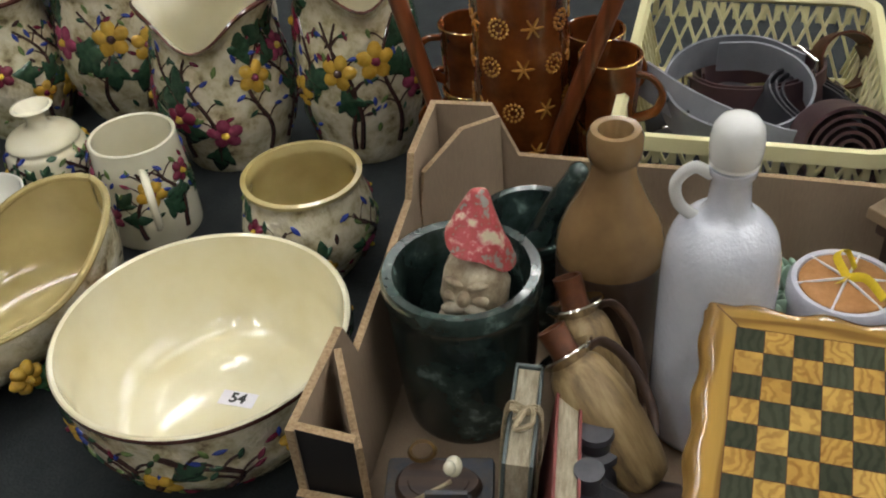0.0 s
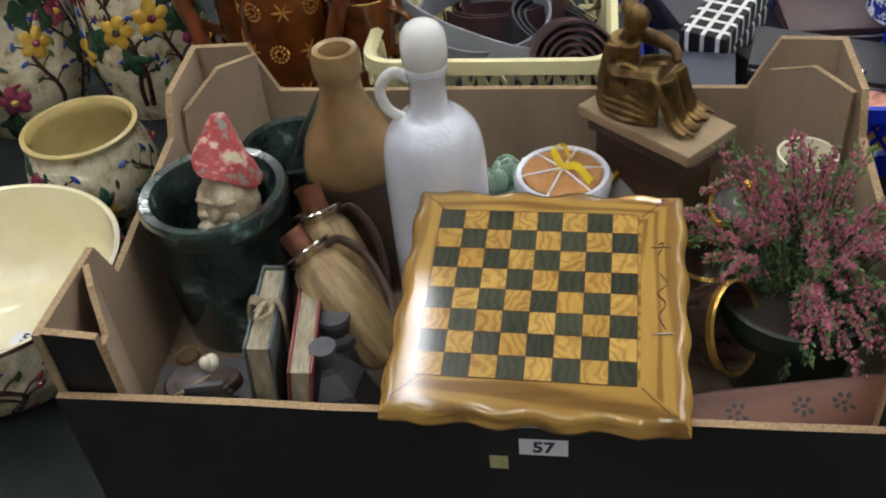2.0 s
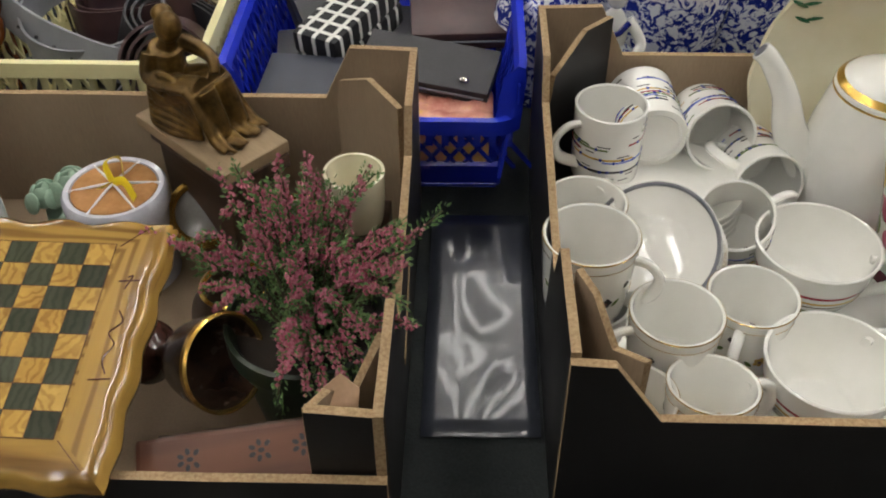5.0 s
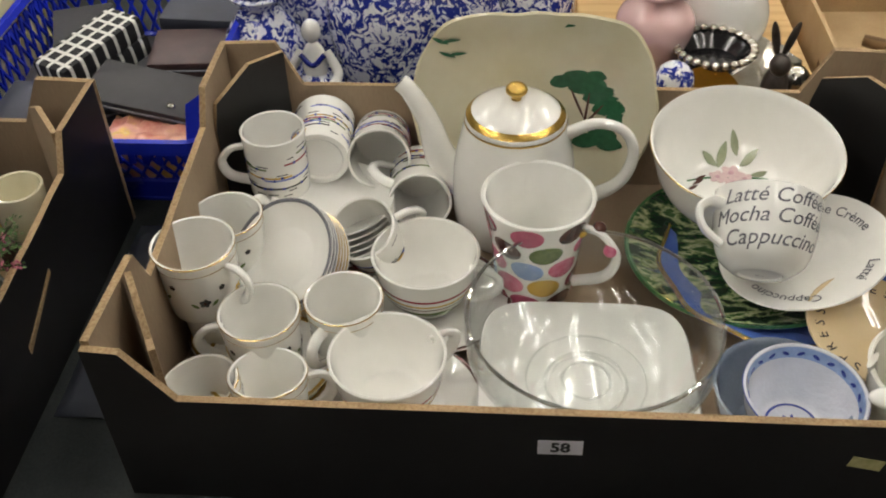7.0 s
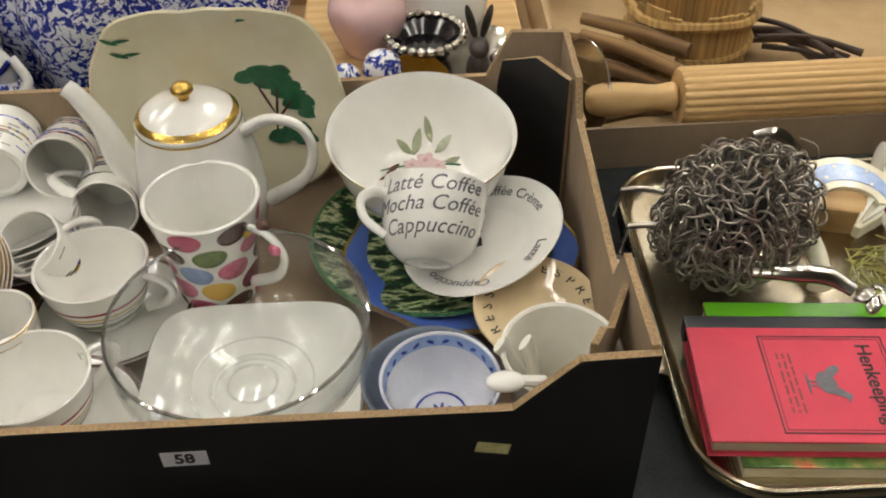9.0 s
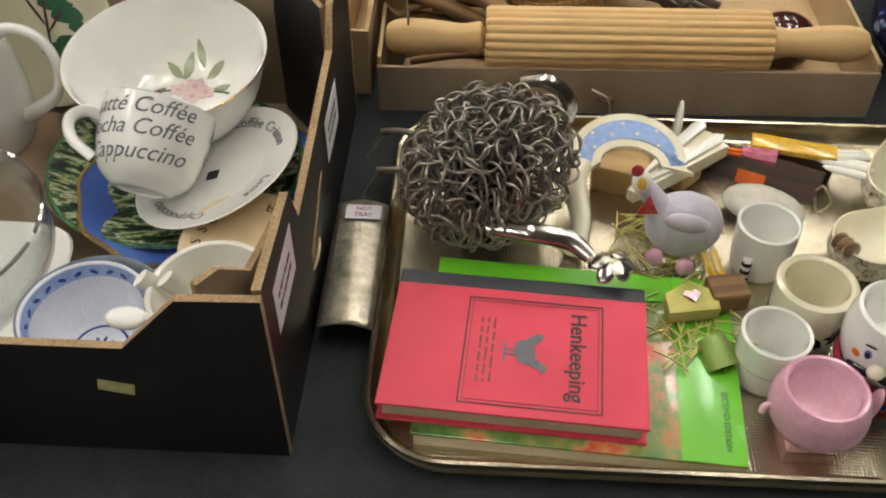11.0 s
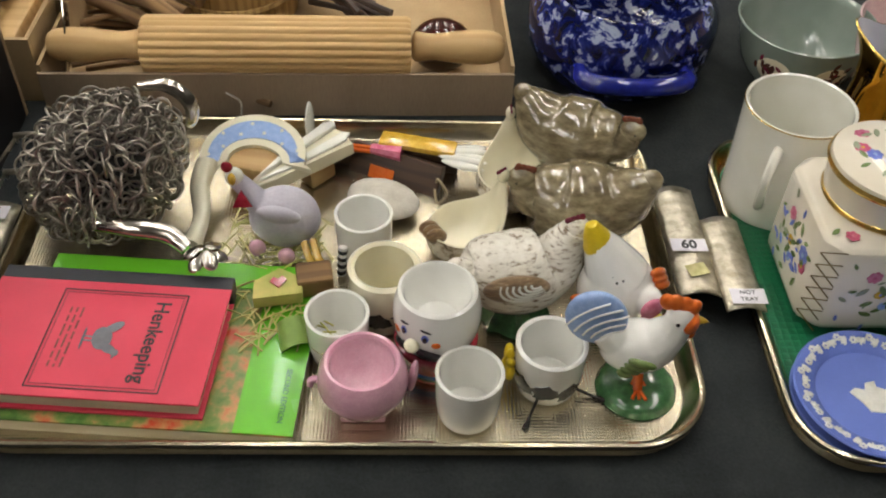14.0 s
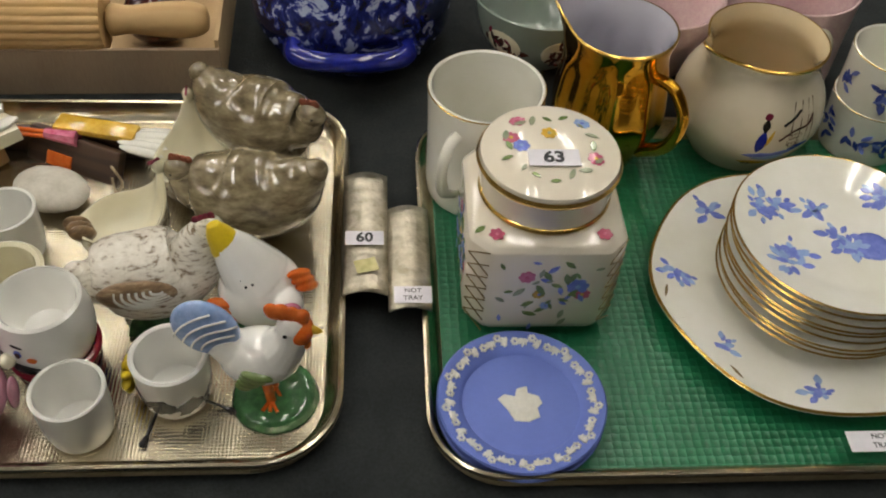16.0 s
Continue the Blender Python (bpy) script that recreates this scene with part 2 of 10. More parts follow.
M_GNOMERED = mottled("worn_red_paint", [(0.4, "8a8a80"), (0.45, "a2433c"), (0.53, "b0474b"), (0.57, "c98f88"), (0.63, "d9cfae")], 70, 0.5, 6, 0.3, 0.0)
M_GNOMEFACE = mottled("weathered_plaster", [(0.3, "6b5a44"), (0.5, "a08f74"), (0.7, "cfc4a8")], 60, 0.6, 6, 0.6, 0.0)
M_CELADON = surface("celadon_resin", "7f9a84", "94ab96", 0.5, grain=50, relief=0.2)
M_ROPE = surface("jute_string", "a99a7c", "887a5e", 0.9, grain=200, fine=900, relief=0.6)
M_RIBBON = surface("yellow_ribbon", "e0c51d", "d2b312", 0.4, grain=40)
M_CORK = surface("cork_top", "b5834e", "a27240", 0.8, grain=120, relief=0.3)
M_BLUEPAINTSHIP = surface("faded_blue_resin", "3e4654", "5b5348", 0.6, grain=80, relief=0.5)
M_GREYCERAMIC = surface("grey_pottery", "35363b", "46454a", 0.4, grain=60, relief=0.2)
M_BRICKWOOD = wood("carved_red_wood", "643c28", "46281c", 12, 0.5, 0.1)
M_CONCRETE = surface("hall_floor", "6d6a66", "5c5a57", 0.7, grain=4, fine=80)
M_WALLPAINT = surface("hall_wall_paint", "b9b3a4", "aaa494", 0.8, grain=3, fine=60)
M_CEILING = surface("ceiling_board", "cfcbc0", "c2beb3", 0.9, grain=5, fine=120)
M_HOUSING = surface("lamp_housing", "d9d8d2", "cfcec8", 0.4, grain=10)
M_TUBE = glow("fluorescent_tube", (1.0, 0.955, 0.875, 1), TUBE_GLOW)


def glass_mat(name="clear_glass", low=0.035, high=0.75, clearness=0.95):
    """Thin clear glass: what lies behind it, and a gloss that grows towards grazing angles."""
    m, nt, b = nodes_of(name)
    out = nt.nodes["Material Output"]
    clear = nt.nodes.new("ShaderNodeBsdfTransparent")
    clear.inputs["Color"].default_value = (clearness, clearness + 0.01, clearness + 0.005, 1)
    gloss = nt.nodes.new("ShaderNodeBsdfGlossy")
    gloss.inputs["Roughness"].default_value = 0.02
    face = add(nt, "ShaderNodeLayerWeight", Blend=0.5)
    steep = nt.nodes.new("ShaderNodeMath")
    steep.operation, steep.inputs[1].default_value = "POWER", 3.2
    nt.links.new(face.outputs["Facing"], steep.inputs[0])
    fres = nt.nodes.new("ShaderNodeMapRange")
    fres.inputs["To Min"].default_value, fres.inputs["To Max"].default_value = low, high
    nt.links.new(steep.outputs["Value"], fres.inputs["Value"])
    both = nt.nodes.new("ShaderNodeMixShader")
    nt.links.new(fres.outputs["Result"], both.inputs["Fac"])
    nt.links.new(clear.outputs["BSDF"], both.inputs[1])
    nt.links.new(gloss.outputs["BSDF"], both.inputs[2])
    nt.links.new(both.outputs["Shader"], out.inputs["Surface"])
    nt.nodes.remove(b)
    return m


M_GLASS = glass_mat(high=0.85)
M_GLASSRIM = glass_mat("glass_edge", 0.4, 0.95, 0.7)
M_PINKGLASS = mottled("pink_lustre_glass", [(0.3, "d2aaa8"), (0.7, "e2c2be")], 8, 0.08, 2, 0.0, 0.6)


# ---- mesh helpers ----
def smooth_path(pts, steps=6):
    """A Catmull-Rom line through the points."""
    p = [Vector(q) for q in pts]
    p = [p[0] * 2 - p[1]] + p + [p[-1] * 2 - p[-2]]
    out = []
    for i in range(1, len(p) - 2):
        a, b, c, d = p[i - 1:i + 3]
        for s in range(steps):
            t = s / steps
            out.append(0.5 * (2 * b + (c - a) * t + (2 * a - 5 * b + 4 * c - d) * t * t + (3 * b - a - 3 * c + d) * t ** 3))
    return out + [p[-2]]


def lathe(profile, segs=48, shape=None, bm=None, at=(0, 0, 0), steps=0):
    """A turned form: (radius, height) pairs, from the axis or from rim to rim. shape(angle, z, r) gives an outward shift and a lift."""
    bm = bm or bmesh.new()
    if steps:
        profile = [(q.x, q.y) for q in smooth_path([(r, z, 0) for r, z in profile], steps)]
    rings = []
    for r, z in profile:
        if r < 1e-5:
            rings.append([bm.verts.new((at[0], at[1], at[2] + z))])
            continue
        ring = []
        for k in range(segs):
            a = 2 * math.pi * k / segs
            dr, dz = shape(a, z, r) if shape else (0, 0)
            ring.append(bm.verts.new((at[0] + (r + dr) * math.cos(a), at[1] + (r + dr) * math.sin(a), at[2] + z + dz)))
        rings.append(ring)
    for lo, hi in zip(rings, rings[1:]):
        n = max(len(lo), len(hi))
        for k in range(n):
            j = (k + 1) % n
            quad = [lo[k % len(lo)], lo[j % len(lo)], hi[j % len(hi)], hi[k % len(hi)]]
            quad = list(dict.fromkeys(quad))
            if len(quad) > 2:
                bm.faces.new(quad)
    return bm


def tube(pts, radius, segs=10, bm=None, steps=6, flat=1.0, closed=False):
    """A round bar along a smooth line; radius is one number or one for each given point; flat squeezes it along the local normal."""
    bm = bm or bmesh.new()
    line = smooth_path(pts, steps) if steps else [Vector(p) for p in pts]
    n = len(line)
    rs = [radius] * n if not hasattr(radius, "__len__") else [float(np.interp(i / (n - 1), np.linspace(0, 1, len(radius)), radius)) for i in range(n)]
    side, rings = None, []
    for i, p in enumerate(line):
        d = (line[min(i + 1, n - 1)] - line[max(i - 1, 0)]).normalized()
        if side is None:
            side = d.orthogonal().normalized()
        side = (side - d * side.dot(d)).normalized()
        up = d.cross(side)
        rings.append([bm.verts.new(p + rs[i] * (math.cos(a) * side + flat * math.sin(a) * up)) for a in (2 * math.pi * k / segs for k in range(segs))])
    for lo, hi in zip(rings, rings[1:]):
        for k in range(segs):
            j = (k + 1) % segs
            bm.faces.new((lo[k], lo[j], hi[j], hi[k]))
    bm.faces.new(rings[0][::-1])
    bm.faces.new(rings[-1])
    return bm


def rbox(sx, sy, sz, bev=0.002, at=(0, 0, 0), turn=None, bm=None, segs=2):
    """A bevelled box whose bottom centre is at the given point."""
    own = bmesh.new()
    bmesh.ops.create_cube(own, size=1.0)
    for v in own.verts:
        v.co = Vector((v.co.x * sx, v.co.y * sy, (v.co.z + 0.5) * sz))
    if bev:
        bmesh.ops.bevel(own, geom=own.edges[:], offset=min(bev, 0.45 * min(sx, sy, sz)), segments=segs, profile=0.6, affect="EDGES")
    m = Matrix.Translation(at) @ (turn or Matrix.Identity(4))
    return join(own, bm, m)


def join(own, bm=None, m=None):
    """Adds own to bm at the pose m."""
    if m is not None:
        own.transform(m)
    if bm is None:
        return own
    me = bpy.data.meshes.new("tmp")
    own.to_mesh(me)
    own.free()
    bm.from_mesh(me)
    bpy.data.meshes.remove(me)
    return bm


def egg(rx, ry, rz, at=(0, 0, 0), turn=None, bm=None, u=20, v=12, warp=None):
    """An ellipsoid, reshaped by warp(point) on the unit ball."""
    own = bmesh.new()
    bmesh.ops.create_uvsphere(own, u_segments=u, v_segments=v, radius=1.0)
    for q in own.verts:
        c = warp(q.co.copy()) if warp else q.co
        q.co = Vector((c.x * rx, c.y * ry, c.z * rz))
    return join(own, bm, Matrix.Translation(at) @ (turn or Matrix.Identity(4)))


def prism(outline, z0, z1, bm=None, bev=0.0):
    """A slab of the given outline."""
    own = bmesh.new()
    lo = [own.verts.new((x, y, z0)) for x, y in outline]
    hi = [own.verts.new((x, y, z1)) for x, y in outline]
    own.faces.new(lo[::-1])
    own.faces.new(hi)
    for k in range(len(lo)):
        j = (k + 1) % len(lo)
        own.faces.new((lo[k], lo[j], hi[j], hi[k]))
    if bev:
        bmesh.ops.bevel(own, geom=[e for e in own.edges if abs(e.verts[0].co.z - e.verts[1].co.z) < 1e-6], offset=bev, segments=2, profile=0.6, affect="EDGES")
    return join(own, bm) if bm else own


def patch(shape, place, bm, lift=0.0004, bulge=0.0):
    """A thin painted or raised patch: outline points (u, v) laid on a surface by place(u, v, h)."""
    lift += 0.000007 * (len(bm.verts) // 7 % 31)
    rings = []
    for f, h in ((1.0, 0.0), (0.97, lift), (0.55, lift + bulge * 0.8)):
        rings.append([bm.verts.new(place(u * f, v * f, h)) for u, v in shape])
    c = bm.verts.new(place(0, 0, lift + bulge))
    n = len(shape)
    for lo, hi in zip(rings, rings[1:]):
        for k in range(n):
            bm.faces.new((lo[k], lo[(k + 1) % n], hi[(k + 1) % n], hi[k]))
    for k in range(n):
        bm.faces.new((rings[-1][k], rings[-1][(k + 1) % n], c))


def oval(a, b, n=12, turn=0.0, point=0.0):
    """An oval or, with point, a leaf outline."""
    out = []
    for k in range(n):
        t = 2 * math.pi * k / n
        u, v = a * math.cos(t), b * math.sin(t) * (1 - point * abs(math.cos(t)) ** 2)
        out.append((u * math.cos(turn) - v * math.sin(turn), u * math.sin(turn) + v * math.cos(turn)))
    return out


def round_side(rfun, ang, z):
    """Lays (u, v, h) on a turned surface of radius rfun(z) round the point at that angle and height."""
    r0 = rfun(z)

    def place(u, v, h):
        zz, a = z + v, ang + u / max(r0, 1e-3)
        r = rfun(zz) + h
        return Vector((r * math.cos(a), r * math.sin(a), zz))
    return place


def level(hfun, x, y):
    """Lays (u, v, h) on a level surface of height hfun(radius)."""
    def place(u, v, h):
        return Vector((x + u, y + v, hfun(math.hypot(x + u, y + v)) + h))
    return place


def shifted(place, du, dv):
    return lambda u, v, h: place(u + du, v + dv, h)


def thing(name, x, y, z, label, category, group="", rz=0.0, rx=0.0, ry=0.0):
    ob = new(name)
    ob.empty_display_size = 0.02
    ob.matrix_basis = pose(x, y, z, rx, ry, rz)
    return tagged(ob, label, category, group)


def part(name, bm, material, parent, label="", smooth=True):
    me = bpy.data.meshes.new(name)
    bmesh.ops.recalc_face_normals(bm, faces=bm.faces[:])
    bm.to_mesh(me)
    bm.free()
    if smooth:
        me.shade_smooth()
        me.set_sharp_from_angle(angle=radians(42))
    me.materials.append(material)
    ob = new(name, me)
    ob.parent = parent
    if label:
        ob["label"] = label
    return ob


def melt(name, bm, material, parent, voxel=0.0014, label=""):
    """Overlapping forms grown together into one smooth modelled skin."""
    ob = part(name, bm, material, parent, label)
    md = ob.modifiers.new("skin", "REMESH")
    md.mode, md.voxel_size, md.use_smooth_shade = "VOXEL", voxel, True
    sm = ob.modifiers.new("soften", "SMOOTH")
    sm.factor, sm.iterations = 0.5, 3
    return ob


def structure(name, bm, material, label, category, smooth=False):
    ob = part(name, bm, material, None, "", smooth)
    return tagged(ob, label, category, kind="structure")


def words(text, size, align="CENTER", bold=0.0):
    """A flat mesh of letters, as a bmesh in the xy plane, cut fine enough to be bent."""
    cu = bpy.data.curves.new("letters", "FONT")
    cu.body, cu.size, cu.align_x, cu.align_y, cu.resolution_u = text, size, align, "CENTER", 3
    cu.extrude = 0.00012
    cu.offset = bold * size
    ob = new("letters", cu)
    bpy.context.view_layer.update()
    me = bpy.data.meshes.new_from_object(ob.evaluated_get(bpy.context.evaluated_depsgraph_get()))
    bpy.data.objects.remove(ob)
    bpy.data.curves.remove(cu)
    bm = bmesh.new()
    bm.from_mesh(me)
    bpy.data.meshes.remove(me)
    return bm


def number_label(text, parent, m, w=0.031, h=0.0155):
    """A paper lot label with printed figures, lying on the plane of m."""
    lab = part("lot_label", join(rbox(w, h, 0.0003, 0), None, m), M_PAPER, parent, "small white paper lot label", False)
    bm = words(text, h * 0.92, bold=0.03)
    bm.transform(m @ Matrix.Translation((0, 0, 0.0006)))
    part("printed_number", bm, M_INK, lab, "black printed figures", False)
    return lab


def bars(rows, w, h, m, bm=None):
    """Rows of small bars that stand for writing that cannot be read."""
    bm = bm or bmesh.new()
    for r in range(rows):
        x = -w / 2
        y = h / 2 - (r + 0.5) * h / rows
        while x < w / 2:
            l = random.uniform(0.08, 0.22) * w
            l = min(l, w / 2 - x)
            if l > 0.02 * w:
                join(rbox(l, h / rows * 0.35, 0.00015, 0, (x + l / 2, y, 0)), bm, m)
            x += l + 0.05 * w
    return bm


# ---- the hall ----
structure("floor", rbox(14, 12, 0.1, 0, (1.1, 1.0, FLOOR_Z - 0.1)), M_CONCRETE, "worn grey hall floor under the tables", "floor")
structure("ceiling", rbox(14, 12, 0.1, 0, (1.1, 1.0, CEIL_Z)), M_CEILING, "off-white boarded hall ceiling with fluorescent lights", "ceiling")
for nm, sx, sy, x, y in (("wall_north", 14, 0.15, 1.1, 7.07), ("wall_south", 14, 0.15, 1.1, -5.07), ("wall_east", 0.15, 12, 8.17, 1.0), ("wall_west", 0.15, 12, -5.97, 1.0)):
    structure(nm, rbox(sx, sy, CEIL_Z - FLOOR_Z, 0, (x, y, FLOOR_Z)), M_WALLPAINT, "plain painted wall of the sale hall", "wall")


def ceiling_light(x, y):
    ob = thing("ceiling_light", x, y, CEIL_Z, "white twin-tube fluorescent batten light on the ceiling", "ceiling light", "hall lights", 90)
    part("housing", rbox(1.5, 0.16, 0.05, 0.006, (0, 0, -0.05)), M_HOUSING, ob, "", False)
    for s in (-0.055, 0.055):
        part("tube", tube([(-0.7, s, -0.066), (0.7, s, -0.066)], 0.008, 10, steps=1), M_TUBE, ob, "glowing fluorescent tube")
    for s in (-0.725, 0.725):
        part("end_cap", rbox(0.03, 0.15, 0.035, 0.004, (s, 0, -0.085)), M_HOUSING, ob, "", False)


for lx in (-0.82, -0.07, 0.68, 1.44, 2.2, 2.95):
    # The y=-1.75 row, left half only, is added to light the pottery fronts.
    for ly in (-1.75, 0.2, 2.1) if lx < 1.0 else (0.2, 2.1):
        if (lx, ly) != (0.68, 0.2):
            ceiling_light(lx, ly)


# ---- the table and its cloth ----
def table():
    ob = thing("trestle_table", 0, 0, FLOOR_Z, "long trestle table under a dark felt cloth", "table")
    bm = rbox(5.2, 1.62, 0.03, 0.006, (1.0, 0.76, 0.712))
    part("tabletop", bm, M_DKWOOD, ob, "", False)
    for x in (-1.4, 0.2, 1.8, 3.4):
        for y in (0.1, 1.4):
            part("leg", rbox(0.05, 0.05, 0.713, 0.004, (x, y, 0)), M_DKWOOD, ob, "", False)


table()


def cloth():
    bm = bmesh.new()
    xs = np.linspace(-1.65, 3.65, 107)
    prof = [(1.62, -0.5), (1.6, -0.05), (1.575, -0.004), (1.55, 0.0)] + [(y, 0.0) for y in np.linspace(1.5, 0.0, 31)] + [(-0.035, -0.001), (-0.05, -0.006), (-0.058, -0.018), (-0.062, -0.06), (-0.064, -0.2), (-0.07, -0.45)]
    grid = []
    for y, z in prof:
        row = []
        for x in xs:
            d = 0.0
            if z < -0.03:
                d = 0.012 * math.sin(x * 14) * min(1, -z * 4)
            row.append(bm.verts.new((x, y - d, z - 0.0005)))
        grid.append(row)
    for a, b in zip(grid, grid[1:]):
        for k in range(len(xs) - 1):
            bm.faces.new((a[k], a[k + 1], b[k + 1], b[k]))
    ob = part("table_cloth", bm, M_CLOTH, None)
    tagged(ob, "dark green-grey felt cloth draped over the long table", "table cloth")
    ob.modifiers.new("thick", "SOLIDIFY").thickness = 0.0015


cloth()


def gap_sheen():
    """Glossy grey strip added to carry the sheen on the table between two cartons."""
    ob = thing("plastic_sheet", 0.703, 0.195, 0.0, "smooth dark grey strip added for the sheen between two cartons", "plastic sheet")
    bm = bmesh.new()
    rows = []
    for i in range(9):
        x = -0.044 + 0.088 * i / 8
        rows.append([bm.verts.new((x, -0.125 + 0.25 * j / 14, 0.0012 + 0.0016 * noise.noise(Vector((x * 30, j * 0.5, 2.0))) + 0.002 * (i / 8) ** 3)) for j in range(15)])
    for a, b in zip(rows, rows[1:]):
        for j in range(14):
            bm.faces.new((a[j], b[j], b[j + 1], a[j + 1]))
    part("sheet", bm, surface("dark_gloss_strip", "3a3d47", "32353e", 0.3, grain=12, fine=200, relief=0.05, coat=0.3), ob).modifiers.new("thick", "SOLIDIFY").thickness = 0.0012


gap_sheen()


# ---- cartons ----
def board(name, outline, thick, m, parent, outer=None, inner=None, label=""):
    """A sheet of corrugated board: outline (u, v) in its plane, v up; its outer face looks along -y of m, its cut edges show the flutes."""
    bm = bmesh.new()
    lo = [bm.verts.new((u, 0, v)) for u, v in outline]
    hi = [bm.verts.new((u, thick, v)) for u, v in outline]
    faces = [(bm.faces.new(lo), 0), (bm.faces.new(hi[::-1]), 1)]
    for k in range(len(lo)):
        j = (k + 1) % len(lo)
        faces.append((bm.faces.new((lo[k], hi[k], hi[j], lo[j])), 2))
    for f, i in faces:
        f.material_index = i
    bm.transform(m)
    me = bpy.data.meshes.new(name)
    bmesh.ops.recalc_face_normals(bm, faces=bm.faces[:])
    bm.to_mesh(me)
    bm.free()
    for mt in (outer or M_CARD_OUT, inner or M_CARD_IN, M_CARD_EDGE):
        me.materials.append(mt)
    ob = new(name, me)
    ob.parent = parent
    if label:
        ob["label"] = label
    return ob


def torn(a, b, n, amp):
    """Points from a to b along a slightly ragged cut."""
    return [(a[0] + (b[0] - a[0]) * k / n + random.uniform(-amp, amp) * 0.3, a[1] + (b[1] - a[1]) * k / n + random.uniform(-amp, amp)) for k in range(1, n)]


def carton(x0, x1, y0, y1, H, low, back, label, front_tabs, posts_black):
    """An open produce carton of corrugated board with raised corners, low front and back and dipped sides."""
    T = 0.006
    W, D = x1 - x0, y1 - y0
    ob = thing("cardboard_box", x0, y0, 0, label, "cardboard box", "cartons of lots on the table")
    base = board("bottom", [(0.003, 0.003), (W - 0.003, 0.003), (W - 0.003, D - 0.003), (0.003, D - 0.003)], 0.004, pose(0, 0, 0.0, -90), ob)
    base.matrix_basis = pose(0, 0, 0.005)
    base.data.materials[0] = M_CARD_IN
    # Front: low between the corners; sloping up to the tall corners where the box has them.
    if front_tabs:
        f = [(0, 0), (W, 0), (W, H - 0.004), (W - 0.052, H - 0.006), (W - 0.094, low)] + torn((W - 0.094, low), (0.057, low), 9, 0.0006) + [(0.057, low), (0.026, H - 0.006), (0, H - 0.004)]
    else:
        f = [(0, 0), (W, 0), (W, low)] + torn((W, low), (0, low), 12, 0.0008) + [(0, low)]
    board("front_wall", f, T, pose(0, 0, 0), ob)
    b = [(0, 0), (W, 0), (W, H), (W - 0.055, H + 0.002), (W - 0.078, back)] + torn((W - 0.078, back), (0.078, back), 9, 0.0006) + [(0.078, back), (0.055, H + 0.002), (0, H)]
    board("back_wall", [(W - u, v) for u, v in b], T, pose(W, D, 0, 0, 0, 180), ob)
    for k, (px, rz) in enumerate(((0, -90), (W, 90))):
        s = [(T, 0), (D - T, 0), (D - T, H), (D - 0.085, H), (D - 0.105, back + 0.014)] + torn((D - 0.105, back + 0.014), (0.122, back), 6, 0.0008) + [(0.118, back), (0.1, H - 0.006), (T, H)]
        if k == 0:
            board("side_wall", [(D - u, v) for u, v in s], T, pose(0, D, 0, 0, 0, rz), ob)
        else:
            board("side_wall", s, T, pose(W, 0, 0, 0, 0, rz), ob)
    # Folded corner posts.
    inn = M_CARD_OUT if posts_black else M_CARD_IN
    for cx, cy, a in ((T + 0.002, D - 0.085, 52), (W - T - 0.062, D - 0.012, -52)):
        board("corner_post", [(0, 0.006), (0.092, 0.006), (0.092, H - 0.004), (0.05, H + 0.001), (0.006, H - 0.022), (0, H - 0.05)], 0.005, pose(cx, cy, 0, 0, 0, a), ob, inn, M_CARD_IN)
    for cx, cy, a in ((T + 0.002, T + 0.07, -62), (W - T - 0.034, T + 0.004, 62)):
        board("corner_post", [(0, 0.006), (0.075, 0.006), (0.075, H - 0.012), (0.045, H - 0.03), (0.02, H - 0.006), (0, H - 0.002)], 0.005, pose(cx, cy, 0, 0, 0, a), ob, M_CARD_IN, M_CARD_IN)
    if not front_tabs:
        for a, b2 in ((0.0, 0.044), (W - 0.044, W)):
            board("front_corner", [(a + 0.001, 0.002), (b2, 0.002), (b2, H - 0.004), (a + 0.001, H)], T, pose(0, T + 0.002, 0), ob)
    board("hand_hole_edge", [(0.14, 0.055), (0.205, 0.085), (0.205, 0.09), (0.14, 0.062)], 0.001, pose(W + 0.0012, 0, 0, 0, 0, 90), ob, M_CARD_EDGE, M_CARD_EDGE)
    return ob


BOX57 = carton(0.064, 0.648, -0.049, 0.335, 0.167, 0.114, 0.121, "black-printed cardboard carton of ornaments, open at the top", False, False)
BOX58 = carton(0.75, 1.397, -0.001, 0.409, 0.167, 0.114, 0.122, "black-printed cardboard carton packed with china cups, open at the top", True, True)
for wall in BOX57.children:
    # The left wall has been pushed in a little towards its front corner.
    for v in wall.data.vertices:
        v.co.x += 0.02 * (1 - v.co.y / 0.384) * max(0.0, 1 - v.co.x / 0.3)
flap = part("torn_flap", prism([(-0.013, -0.022), (0.011, -0.02), (0.017, 0.008), (0.008, 0.019), (-0.004, 0.012), (-0.012, 0.0)], 0.0, 0.0012), surface("peeled_paper", "c2a184", "a98a6c", 0.85, grain=60), BOX57, "peeled pale paper flap", False)
flap.matrix_basis = pose(0.617 - 0.064, 0.026, 0.149, 62, 0, 18)
number_label("57", BOX57, pose(0.407 - 0.064, -0.0003, 0.087, 90))
number_label("58", BOX58, pose(1.077 - 0.75, -0.0003, 0.079, 90, 0, 0) @ pose(0, 0, 0, 0, 0, 1), 0.032)
part("torn_sticker", join(rbox(0.012, 0.013, 0.0003, 0), None, pose(0.378 - 0.064, -0.0003, 0.07, 90, 0, 0)), surface("torn_sticker_paper", "cbc58e", "aaa46e", 0.7, grain=200), BOX57, "torn yellowish sticker", False)
